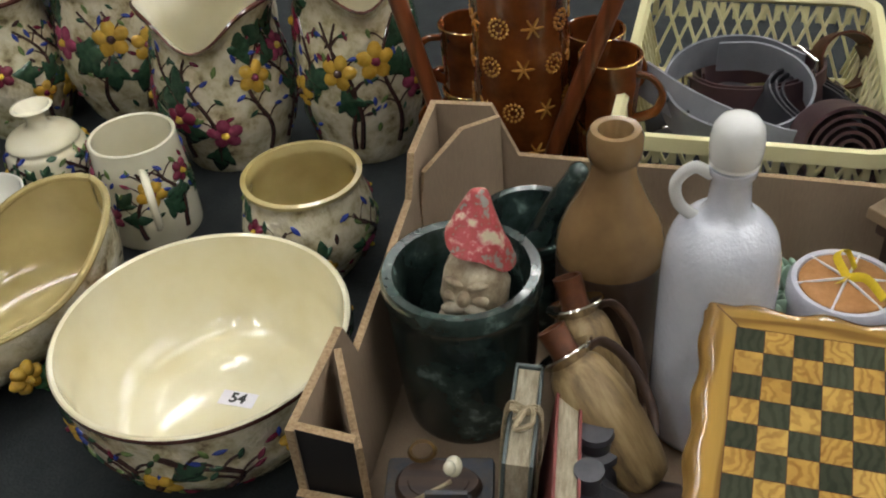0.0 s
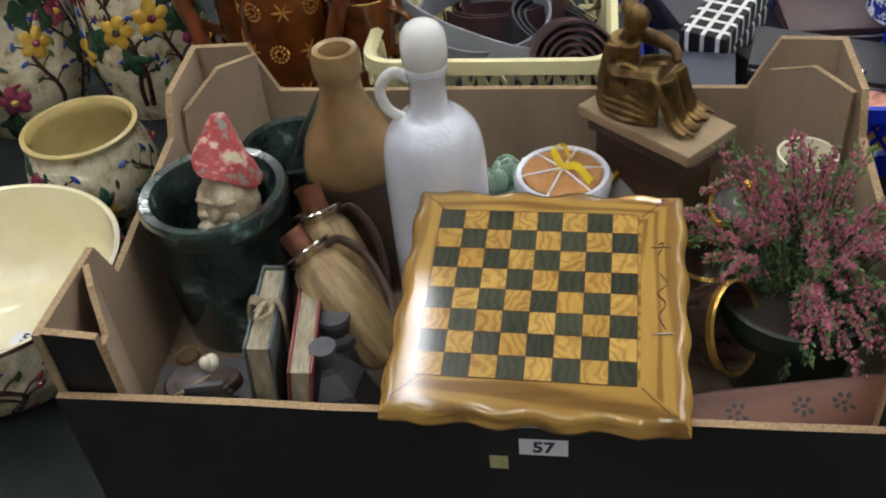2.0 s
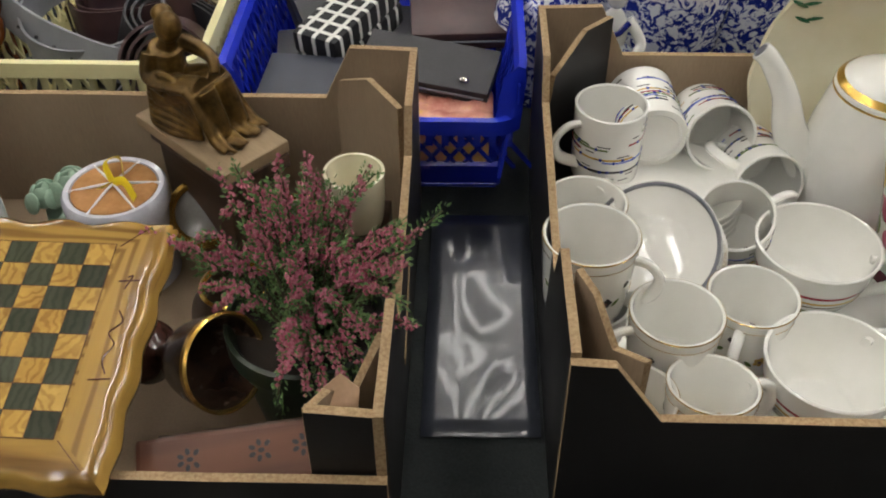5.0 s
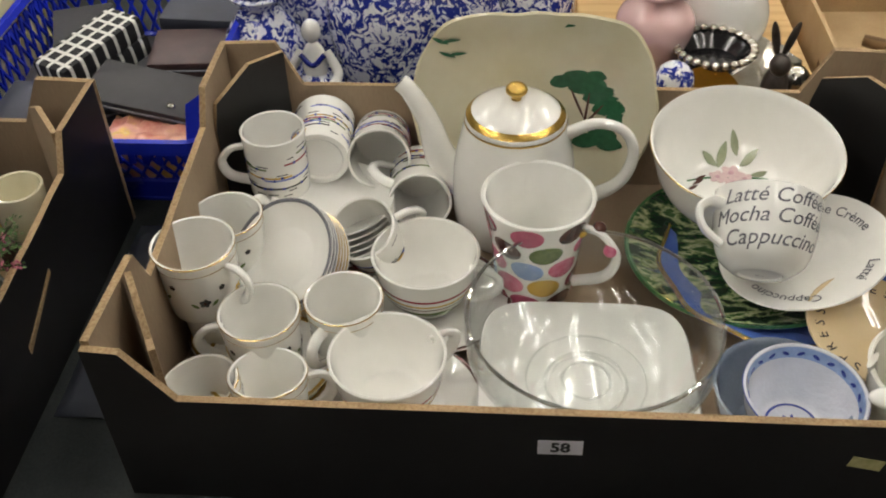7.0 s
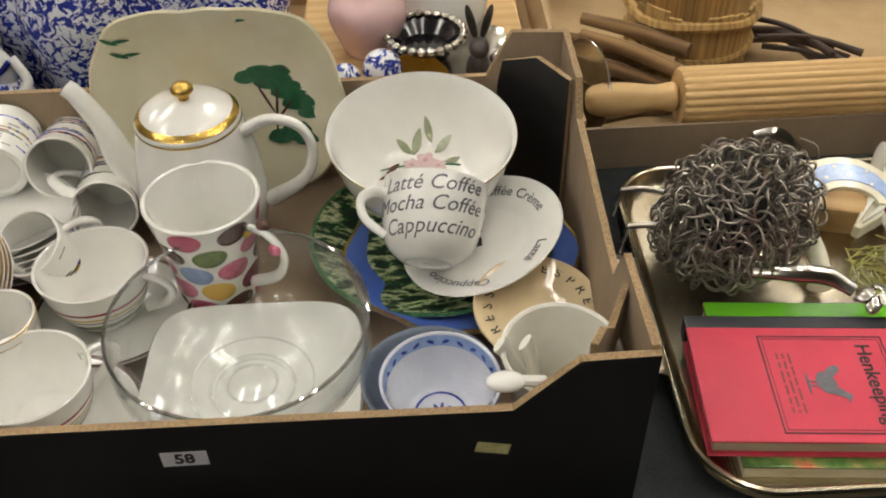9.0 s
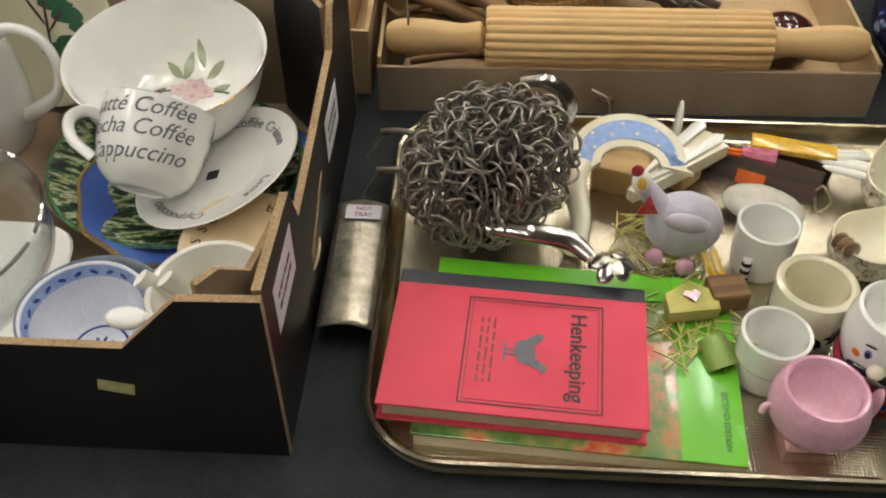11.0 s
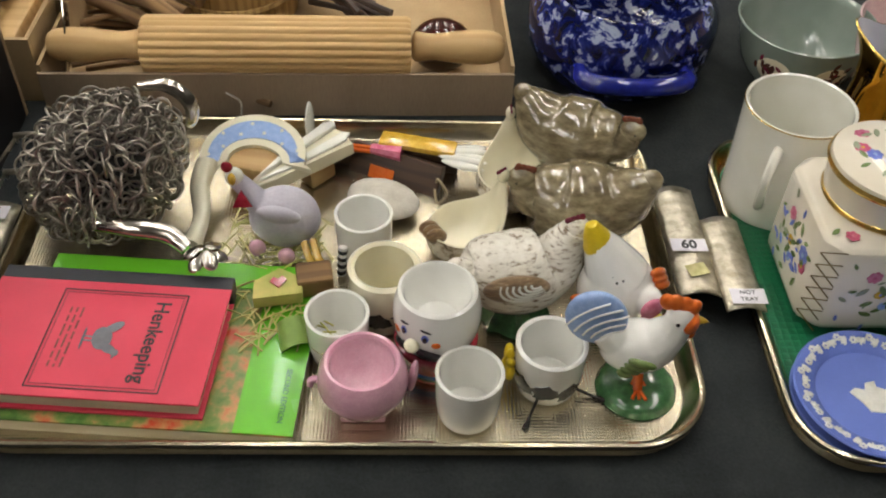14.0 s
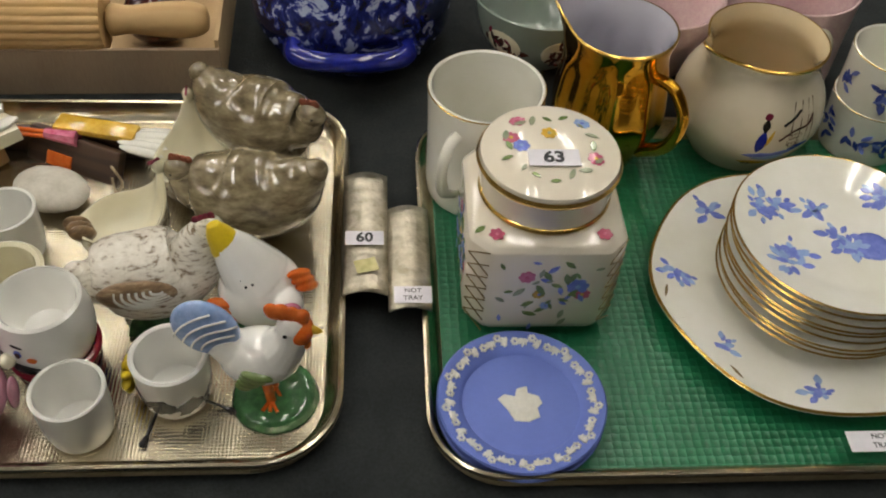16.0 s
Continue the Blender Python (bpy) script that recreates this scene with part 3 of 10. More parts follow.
part("torn_sticker", join(rbox(0.024, 0.011, 0.0003, 0), None, pose(1.29 - 0.75, -0.0003, 0.074, 90, 0, 0) @ pose(0, 0, 0, 0, 0, -12)), bpy.data.materials["torn_sticker_paper"], BOX58, "torn yellowish sticker", False)
for yy, zz in ((0.058, 0.122), (0.27, 0.09)):
    m = pose(1.397 - 0.75 + 0.0003, yy, zz, 90, 0, 90) @ pose(0, 0, 0, 0, 0, 0)
    lab = part("paper_slip", join(rbox(0.062, 0.042, 0.0003, 0), None, m), M_PAPER, BOX58, "white handwritten paper slip", False)
    part("handwriting", bars(2, 0.042, 0.022, m @ Matrix.Translation((0, 0, 0.0004))), M_INK, lab, "", False)


# ---- china ----
def handle(parent, r, z0, z1, out, ang, mat, thick=0.0035, flat=1.5, name="handle", curl=0.0):
    """A loop handle on a turned wall of radius r between two heights."""
    c, s = math.cos(ang), math.sin(ang)
    pts = [(r - 0.002, z1), (r + out * 0.55, z1 + curl), (r + out, z1 * 0.72 + z0 * 0.28), (r + out * 0.75, z1 * 0.3 + z0 * 0.7), (r - 0.002, z0)]
    bm = tube([(q * c, q * s, z) for q, z in pts], thick, 10, flat=flat)
    return part(name, bm, mat, parent)


def wall_profile(outer, t=0.0028, foot=0.003):
    """A closed cup section from an outer profile (radius, height), bottom to rim."""
    top = outer[-1]
    inner = [(max(r - t, 0.001), z if k else z) for k, (r, z) in enumerate(outer)]
    inner = [(r, max(z, foot + t)) for r, z in inner]
    return [(0, foot)] + [(outer[0][0] * 0.8, foot * 0.6), (outer[0][0] * 0.86, 0)] + outer + [(top[0] - t * 0.5, top[1] + t * 0.35)] + inner[::-1] + [(0, foot + t)]


def radius_of(outer):
    rs, zs = zip(*outer)
    return lambda z: float(np.interp(z, zs, rs))


def fine(outer, steps=5):
    return [(q.x, q.y) for q in smooth_path([(r, z, 0) for r, z in outer], steps)]


def ring(rfun, z, h, mat, parent, name="band", lift=0.0003, segs=48):
    n = 3
    pr = [(rfun(z + h * k / n) + (lift if 0 < k < n else 0.0001), z + h * k / n) for k in range(n + 1)]
    return part(name, lathe(pr, segs), mat, parent)


def saucer(x, y, z, r, label="white china saucer with a gilt rim", rim=M_GILT, mat=M_WHITE, rx=0, ry=0, group="china in the carton", h=0.014, cat="saucer", name="saucer", deep=0.0):
    ob = thing(name, x, y, z, label, cat, group, 0, rx, ry)
    o = fine([(r * 0.5, 0), (r * 0.54, 0.003), (r * 0.8, h * 0.55 + deep), (r, h + deep)], 4)
    pr = [(0, 0.002), (r * 0.46, 0.002), (r * 0.48, 0)] + o + [(r - 0.001, h + deep + 0.0012), (r * 0.8, h * 0.55 + deep + 0.0022), (r * 0.55, 0.005), (r * 0.5, 0.004), (0, 0.004)]
    part("dish", lathe(pr, 56), mat, ob)
    if rim:
        part("rim_line", lathe([(r - 0.0042, h + deep + 0.0003), (r - 0.003, h + deep + 0.0009), (r - 0.0016, h + deep + 0.0013), (r - 0.0004, h + deep + 0.0009)], 56), rim, ob, "painted rim line")
    return ob


def cup(x, y, rim_z, d, h, ang, label, shape="can", mat=M_WHITE, rx=0, ry=0, rz=0, decor=None, rim=M_GILT, out=0.02, base=None, name="cup", cat="cup", group="china in the carton", hmat=None, hname="handle", double=False, thick=0.0026, rimline=0.0005):
    r = d / 2
    outer = {"can": [(r * 0.78, 0), (r * 0.86, h * 0.06), (r * 0.92, h * 0.4), (r, h)],
             "tea": [(r * 0.45, 0), (r * 0.62, h * 0.07), (r * 0.86, h * 0.45), (r, h)],
             "mug": [(r * 0.9, 0), (r * 0.96, h * 0.05), (r * 0.97, h * 0.5), (r, h)],
             "tapered": [(r * 1.04, 0), (r * 1.1, h * 0.05), (r * 1.07, h * 0.5), (r, h)],
             "flare": [(r * 0.66, 0), (r * 0.72, h * 0.06), (r * 0.8, h * 0.5), (r, h)],
             "bowl": [(r * 0.4, 0), (r * 0.6, h * 0.1), (r * 0.85, h * 0.45), (r, h)],
             "egg": [(r * 0.78, 0), (r * 0.88, h * 0.08), (r * 0.96, h * 0.4), (r, h)]}[shape]
    outer = fine(outer)
    rf = radius_of(outer)
    zb = rim_z - h if base is None else base
    ob = thing(name, x, y, zb, label, cat, group, rz, rx, ry)
    if name == "egg_cup":
        w = wall_profile(outer, thick)
        k = max(range(len(w)), key=lambda i: w[i][1])
        part("outside", lathe(w[:k + 1], 56), mat, ob)
        part("hollow", lathe(w[k:], 56), mat, ob)
    else:
        part("body", lathe(wall_profile(outer, thick), 56), mat, ob)
    if rim:
        part("rim_line", lathe([(r + 0.0001, h - rimline), (r + 0.0002, h), (r - thick * 0.14, h + thick * 0.2)], 56), rim, ob, "gilt rim line")
    if ang is not None:
        for a in ((ang, ang + 180) if double else (ang,)):
            handle(ob, rf(h * 0.55), h * 0.22, h * 0.82, out, radians(a), hmat or mat, name=hname)
    if decor:
        decor(ob, rf, h, r)
    return ob


def blossom(bm_by, rf, a, z, s, col, heart=None, n=5, lift=0.0003, bulge=0.0, lay=None):
    """A flower of n petals and a heart, painted on a turned wall (or by lay(u, v, h))."""
    pl = lay or round_side(rf, a, z)
    t0 = random.uniform(0, 6)
    for k in range(n):
        t = t0 + 2 * math.pi * k / n
        patch(oval(s * 0.5, s * 0.4, 10, t), shifted(pl, s * 0.52 * math.cos(t), s * 0.52 * math.sin(t)), bm_by[col], lift, bulge)
    if heart:
        patch(oval(s * 0.26, s * 0.26, 8), pl, bm_by[heart], lift * 2.2, bulge * 1.6)


def leaf(bm_by, rf, a, z, s, col, turn, lift=0.0003, bulge=0.0, lay=None, slim=0.42):
    patch(oval(s, s * slim, 12, turn, 0.55), lay or round_side(rf, a, z), bm_by[col], lift, bulge)


class Paints(dict):
    """One bmesh for each paint, made when first used."""
    def __missing__(self, k):
        self[k] = bmesh.new()
        return self[k]

    def put(self, ob, name="painted_motif"):
        for m, bm in self.items():
            part(name, bm, m, ob, m.name.replace("_", " ") + " decoration")["kind"] = "stuff"


def metro(ob, rf, h, r):
    """Coloured route lines with stops and bars of small lettering round a mug."""
    p = Paints()
    cols = [M_RED, M_SKY, M_LEAF2, M_BLACK, M_OCHRE]
    for k in range(16):
        z = h * random.uniform(0.12, 0.9)
        a0 = random.uniform(0, 6.28)
        c = cols[k % 5]
        for s in range(9):
            patch([(-0.0036, -0.0009), (0.0036, -0.0009), (0.0036, 0.0009), (-0.0036, 0.0009)], round_side(rf, a0 + s * 0.0066 / r, z), p[c], 0.00025)
        for s in (1, 4, 7):
            patch(oval(0.0016, 0.0016, 8), round_side(rf, a0 + s * 0.0066 / r, z), p[M_BLUE], 0.0004)
    for k in range(34):
        z, a0 = h * random.uniform(0.12, 0.9), random.uniform(0, 6.28)
        w = random.uniform(0.003, 0.006)
        patch([(-w, -0.0005), (w, -0.0005), (w, 0.0005), (-w, 0.0005)], round_side(rf, a0, z), p[M_INK], 0.0003)
    p.put(ob, "printed_route_map")


def sprigs(ob, rf, h, r):
    p = Paints()
    for k in range(5):
        a = k * 1.257 + random.uniform(-0.2, 0.2)
        z = h * random.uniform(0.3, 0.5)
        blossom(p, rf, a, z, 0.005, random.choice([M_OCHRE, M_BLACK, M_OCHRE]), M_BROWN)
        for s in (-1, 1):
            leaf(p, rf, a + s * 0.009 / r, z - 0.002, 0.004, M_LEAF2, s * 0.7)
        blossom(p, rf, a + 0.5, z + 0.012, 0.003, M_BLACK, None)
    p.put(ob, "sprig_pattern")
    ring(rf, h * 0.86, 0.0008, M_GILT, ob, "gilt_band")


def stripes(ob, rf, h, r):
    for f, t, c in ((0.62, 0.05, M_RED), (0.5, 0.04, M_OCHRE), (0.42, 0.03, M_BROWN), (0.2, 0.14, M_LEAF2)):
        ring(rf, h * f, h * t, c, ob, "painted_band")


def dots(ob, rf, h, r):
    p = Paints()
    cols = [M_PINK, M_OCHRE, M_BROWN, M_PALEBLUE, M_CRIMSON, M_LEAF2, M_PINK, M_ROSE]
    n = 7
    for row in range(5):
        for k in range(n):
            z = h * (0.08 + 0.2 * row)
            if z > h - 0.012:
                continue
            a = 2 * math.pi * (k + 0.5 * (row % 2)) / n + random.uniform(-0.05, 0.05)
            patch(oval(0.0152, 0.0112, 16, random.uniform(-0.2, 0.2)), round_side(rf, a, z), p[cols[(k * 3 + row * 2) % 8]], 0.0003)
            p.put(ob, "painted_dot")
            p = Paints()


M_ROSE = paint("rose_enamel", "b8506c", hexb="c4617c")


def bent_words(text, rf, size, z, a0, mat, ob, slope=0.0, flip=False):
    bm = words(text, size)
    for v in bm.verts:
        u, w, h = v.co
        zz = z + (-w if flip else w) + slope * u
        r = rf(zz) + 0.0004 + h
        u += 0.25 * w
        a = a0 + (-u if flip else u) / rf(z)
        v.co = Vector((r * math.cos(a), r * math.sin(a), zz))
    return part("lettering", bm, mat, ob, "grey script lettering", False)


# Tube-map mugs at the back.
cup(0.811, 0.328, 0.118, 0.062, 0.068, 205, "white tube-map mug with coloured printed lines", "mug", decor=metro, rim=None, out=0.022, name="mug", cat="mug", base=0.052)
cup(0.852, 0.330, 0.1, 0.062, 0.068, 60, "white tube-map mug lying with its base to the front", "mug", decor=metro, rim=None, out=0.022, name="mug", cat="mug", base=0.083, rx=-90, rz=4)
cup(0.906, 0.398, 0.1, 0.062, 0.068, -20, "white tube-map mug lying with its mouth to the front", "mug", decor=metro, rim=None, out=0.022, name="mug", cat="mug", base=0.064, rx=74, rz=4)
cup(0.945, 0.372, 0.1, 0.062, 0.068, 150, "white tube-map mug lying among the saucers", "mug", decor=metro, rim=None, out=0.022, name="mug", cat="mug", base=0.04, rx=80, rz=6)
cup(0.92, 0.268, 0.07, 0.062, 0.068, 20, "white tube-map mug tipped over on its side", "mug", decor=metro, rim=None, out=0.022, name="mug", cat="mug", base=0.018, rx=28, ry=-14)
for k in range(6):
    saucer(0.868, 0.300, 0.007 + k * 0.0078, 0.06, "white tube-map saucer in a stack", None)
# Coffee cans and saucers.
for k in range(7):
    saucer(0.852 - k * 0.0018, 0.228 - k * 0.0023, 0.034 + k * 0.0037, 0.054, "white saucer with dark rim line, tipped in a stack", M_GREYINK if k > 3 else M_GILT, rx=30, ry=-26)
cup(0.784, 0.232, 0.092, 0.066, 0.062, 60, "white coffee cup with gilt rim and yellow sprigs", decor=sprigs, base=0.03)
saucer(0.8, 0.225, 0.008, 0.04)
cup(0.792, 0.225, 0.05, 0.056, 0.02, None, "upturned white coffee cup under another", "can", base=0.012, rim=None)
cup(0.779, 0.157, 0.122, 0.07, 0.066, -25, "white coffee cup with gilt rim and dark sprigs", decor=sprigs, base=0.057)
cup(0.786, 0.158, 0.07, 0.06, 0.041, None, "white coffee cup standing under another", "can", base=0.016, rim=None)
saucer(0.8, 0.155, 0.008, 0.042)
cup(0.838, 0.114, 0.09, 0.067, 0.062, 195, "white coffee cup with gilt sprigs on its saucer", decor=sprigs, base=0.028)
for k in range(2):
    saucer(0.838, 0.114, 0.008 + k * 0.009, 0.056)
cup(0.901, 0.147, 0.076, 0.067, 0.062, 245, "white coffee cup with gilt rim line", decor=sprigs, base=0.013)
cup(0.855, 0.05, 0.075, 0.062, 0.06, 20, "white coffee cup near the front of the carton", decor=sprigs, base=0.02, rx=-8)
cup(0.808, 0.052, 0.07, 0.062, 0.06, 200, "white coffee cup near the front of the carton", decor=sprigs, base=0.012, ry=-6)
for x, y, a, w in ((0.965, 0.21, -12, 0.097), (0.944, 0.087, 40, 0.095)):
    saucer(x + 0.008, y - 0.004, 0.007, 0.07, "white saucer with a green centre ring", M_BROWN)
    cup(x, y, 0.072, w, 0.058, a, "wide white teacup with brown and green bands", "tea", decor=stripes, rim=None, base=0.015, out=0.024)


def spotty_mug():
    h = 0.108
    ob = cup(1.063, 0.236, 0.12, 0.1, h, -28, "tall white mug with coloured spots", "flare", decor=dots, rim=None, out=0.036, name="mug", cat="mug", base=0.012, thick=0.004)
    p = Paints()
    hd = [o for o in ob.children if o.name.startswith("handle")][0]
    for k, (c, f) in enumerate(((M_OCHRE, 0.06), (M_BROWN, 0.2), (M_PINK, 0.42))):
        vs = hd.data.vertices
        q = vs[int(len(vs) * f)].co
        join(egg(0.0062, 0.0062, 0.0062, q), p[c])
    p.put(ob, "painted_dot")


spotty_mug()


def teapot():
    ob = thing("coffee_pot", 1.042, 0.331, 0.006, "tall white china coffee pot with gilt bands", "coffee pot", "china in the carton")
    outer = fine([(0.046, 0), (0.055, 0.006), (0.0605, 0.04), (0.058, 0.08), (0.0515, 0.112), (0.0475, 0.13)])
    part("body", lathe(wall_profile(outer, 0.003), 64), M_WHITE, ob)
    rf = radius_of(outer)
    ring(rf, 0.1275, 0.002, M_GILT, ob, "gilt_band", 0.0004)
    lid = part("lid", lathe(fine([(0.0475, 0.1305), (0.0468, 0.133), (0.038, 0.1405), (0.022, 0.1462), (0.009, 0.1492), (0.0, 0.15)], 5), 56), M_WHITE, ob, "domed white lid")
    part("gilt_ring", lathe([(0.0466, 0.1338), (0.0445, 0.1362), (0.0415, 0.1386)], 56), M_GILT, lid)
    part("knob", lathe(fine([(0.005, 0.149), (0.0046, 0.153), (0.0095, 0.157), (0.0098, 0.161), (0.006, 0.165), (0, 0.166)], 4), 28), M_GILT, lid, "gilt knob")
    sp = [(-0.052, 0.004, 0.05), (-0.072, 0.008, 0.08), (-0.083, 0.014, 0.115), (-0.1, 0.02, 0.143), (-0.109, 0.023, 0.151)]
    part("spout", tube(sp, [0.019, 0.015, 0.011, 0.009, 0.0088], 16), M_WHITE, ob)
    part("spout_mouth", tube([(-0.1075, 0.0225, 0.1497), (-0.1096, 0.0233, 0.1516)], 0.0064, 12, steps=1), M_GREYINK, ob, "dark spout mouth")
    hp = [(0.047, -0.006, 0.116), (0.074, -0.01, 0.131), (0.1, -0.015, 0.126), (0.11, -0.016, 0.1), (0.099, -0.014, 0.066), (0.062, -0.006, 0.036)]
    part("handle", tube(hp, [0.0065, 0.0052, 0.0048, 0.0046, 0.0046, 0.006], 12, flat=1.4), M_WHITE, ob)

teapot()


def standing_plate():
    """A large square-cornered cake plate propped on edge against the back of the carton."""
    ob = thing("cake_plate", 1.06, 0.376, 0.008, "large cream plate painted with a green tree, propped upright", "plate", "china in the carton", 0, 85)
    R = 0.126

    def shape(a, z, r):
        flat = math.hypot(math.cos(a), 0.82 * math.sin(a))
        return (r * (flat * (1 - 0.05 * math.cos(4 * a) + 0.012 * math.cos(8 * a + 0.4) + 0.006 * math.cos(16 * a)) - 1), 0)
    pr = [(0, 0.0), (R * 0.6, 0.0), (R * 0.7, 0.003), (R * 0.96, 0.012), (R, 0.015), (R * 0.985, 0.0175), (R * 0.7, 0.0075), (R * 0.6, 0.0045), (0, 0.0045)]
    b = part("dish", lathe(pr, 96, shape, at=(0, R * 0.82, -0.016)), M_IVORY, ob)
    hf = lambda rr: -0.016 + float(np.interp(rr, [0, R * 0.6, R * 0.7, R], [0.0045, 0.0045, 0.0075, 0.0172]))

    def lay(u0, v0):
        def place(u, v, h):
            x, y = u0 + u, v0 + v
            return Vector((x, R * 0.82 + y * 0.82, hf(math.hypot(x, y)) + h + 0.0004))
        return place
    p = Paints()
    for du, dv, s in ((0.052, 0.026, 0.019), (0.066, 0.012, 0.018), (0.04, 0.034, 0.016), (0.075, -0.004, 0.017), (0.084, -0.018, 0.012), (0.028, 0.03, 0.013), (0.058, 0.036, 0.012), (0.07, -0.04, 0.015), (0.055, -0.05, 0.015), (0.078, -0.052, 0.013)):
        patch([(q * (1 + 0.14 * math.sin(5 * k)), w * (1 + 0.14 * math.cos(7 * k))) for k, (q, w) in enumerate(oval(s, s * 0.7, 14))], lay(du, dv), p[M_TREE], 0.0004)
    for a, b2 in (((0.055, 0.016), (0.05, -0.05)), ((0.07, 0.0), (0.051, -0.03)), ((0.036, 0.02), (0.051, -0.02))):
        q = np.array(b2) - np.array(a)
        L = np.hypot(*q)
        patch(oval(L / 2, 0.0014, 10, math.atan2(q[1], q[0])), lay((a[0] + b2[0]) / 2, (a[1] + b2[1]) / 2), p[M_BROWN], 0.0005)
    for du, dv in ((-0.086, 0.085), (-0.08, 0.066), (0.022, 0.104)):
        for s in (-1, 1):
            leaf(p, None, 0, 0, 0.0095, M_TREE, s * 0.3 + 2.9, lay=lay(du + s * 0.005, dv), slim=0.25)
    p.put(ob, "painted_tree")
    part("edge_line", lathe([(R * 0.99, 0.0168), (R * 1.004, 0.016), (R * 1.0015, 0.0142)], 96, shape, at=(0, R * 0.82, -0.0158)), M_CREAM, ob, "thin pale edge")


M_TREE = paint("tree_green_enamel", "1f5a3a", 0.2, "2a6b47")
standing_plate()


def flower_bowl():
    ob = cup(1.252, 0.318, 0.118, 0.174, 0.075, None, "white china bowl painted with a pale rose, gilt rim", "bowl", name="bowl", cat="bowl", base=0.05, rx=6)
    p = Paints()
    o = fine([(0.087 * 0.4, 0), (0.087 * 0.6, 0.0075), (0.087 * 0.85, 0.034), (0.087, 0.075)])
    rin = [max(r - 0.0028, 0) for r, z in o]
    zin = [max(z, 0.0058) for r, z in o]
    hf = lambda rr: float(np.interp(rr, [0] + rin, [0.0058] + zin)) + 0.0006

    def lay(x, y):
        return level(hf, x, y)
    for x, y, s in ((0.004, 0.036, 0.011), (-0.01, 0.03, 0.009), (0.016, 0.028, 0.009), (0.004, 0.022, 0.01)):
        blossom(p, None, 0, 0, s, M_BLUSH, M_ROSEPALE, 5, lay=lay(x, y))
    for x, y, s, t in ((-0.004, 0.054, 0.011, 1.2), (0.008, 0.062, 0.009, 1.9), (-0.016, 0.05, 0.009, 2.6), (0.022, 0.05, 0.01, 0.5), (0.03, 0.034, 0.008, 0.1)):
        leaf(p, None, 0, 0, s, M_SAGE, t, lay=lay(x, y))
    for x, y in ((-0.03, 0.022), (-0.036, 0.014), (-0.027, 0.028)):
        leaf(p, None, 0, 0, 0.007, M_BROWN, 0.6, lay=lay(x, y), slim=0.3)
    p.put(ob, "painted_rose")


M_BLUSH = paint("blush_enamel", "d3b4b6", 0.15, "dcc4c0")
M_ROSEPALE = paint("pale_rose_enamel", "c295a0", 0.15, "cfa9ae")
M_SAGE = paint("sage_enamel", "8d9678", 0.15, "9fa58a")
flower_bowl()


def oval_dish(x, y, z, rx_, ry_, mat, edge, label, name="dish", tilt=0.0, rz=0.0, wave=0.0, h=0.02, turn_y=0.0):
    ob = thing(name, x, y, z, label, "dish", "china in the carton", rz, tilt, turn_y)

    def shape(a, zz, r):
        f = math.sqrt((math.cos(a) * rx_) ** 2 + (math.sin(a) * ry_) ** 2)
        return (r * (f - 1) + r * f * wave * math.cos(10 * a), 0)
    pr = [(0, 0.001), (0.55, 0.001), (0.58, 0), (0.62, 0.002), (0.85, h * 0.6), (1.0, h), (0.99, h + 0.003), (0.84, h * 0.6 + 0.004), (0.6, 0.006), (0, 0.005)]
    part("dish_body", lathe(pr, 72, shape), mat, ob)
    if edge:
        part("rim_line", lathe([(0.965, h + 0.0024), (0.985, h + 0.0036), (1.003, h + 0.001)], 72, shape), edge, ob, "painted rim")
    return ob


oval_dish(1.285, 0.245, 0.012, 0.108, 0.105, M_BLUEDISH, M_GILT, "blue lustre dish with a scalloped gilt rim", wave=0.02, h=0.024)
oval_dish(1.258, 0.262, 0.024, 0.112, 0.092, M_GREENDISH, M_LEAF, "green fern-patterned oval dish", tilt=8, h=0.02)


def latte_pair():
    s = saucer(1.306, 0.238, 0.05, 0.075, "white saucer lettered with coffee names, tilted", None, rx=0, ry=-19, h=0.014)
    for t, a in (("Coffée Crème", 52), ("Mocha Latté", 145), ("Cappuccino", 240), ("Latté", 320)):
        bm = words(t, 0.0135)
        for v in bm.verts:
            u, w, h = v.co
            a2 = radians(a) - u / 0.058
            r = 0.058 + w
            v.co = Vector((r * math.cos(a2), r * math.sin(a2), float(np.interp(r, [0.04, 0.061, 0.076], [0.0048, 0.0107, 0.0155])) + 0.0006 + h))
        part("lettering", bm, M_GREYINK, s, "grey script lettering", False)
    part("black_square", rbox(0.011, 0.011, 0.0003, 0, (-0.008, 0.0, 0.0046)), M_INK, s, "", False)
    r, h = 0.045, 0.07
    ob = thing("cup", 1.252, 0.192, 0.072, "white coffee cup lettered with coffee names, lying tipped on a saucer", "cup", "china in the carton", -6, -56, 6)
    outer = fine([(r * 0.5, 0), (r * 0.6, h * 0.04), (r * 0.84, h * 0.2), (r * 0.97, h * 0.55), (r, h)])
    rf = radius_of(outer)
    part("body", lathe(wall_profile(outer, 0.0035), 56), M_WHITE, ob)
    handle(ob, rf(h * 0.5), h * 0.25, h * 0.75, 0.022, radians(200), M_WHITE)
    for t, z, a in (("Latté Coffée", 0.84, -92), ("Mocha Coffée", 0.59, -96), ("Cappuccino", 0.33, -90), ("Mocha Latté", 0.83, 60), ("Coffée Crème", 0.58, 70)):
        bent_words(t, rf, 0.0185, h * z, radians(a), M_GREYINK, ob, 0.06)
    part("base_mark", bars(1, 0.008, 0.004, pose(0, 0, -0.0002, 180)), M_GREYINK, ob, "", False)


latte_pair()


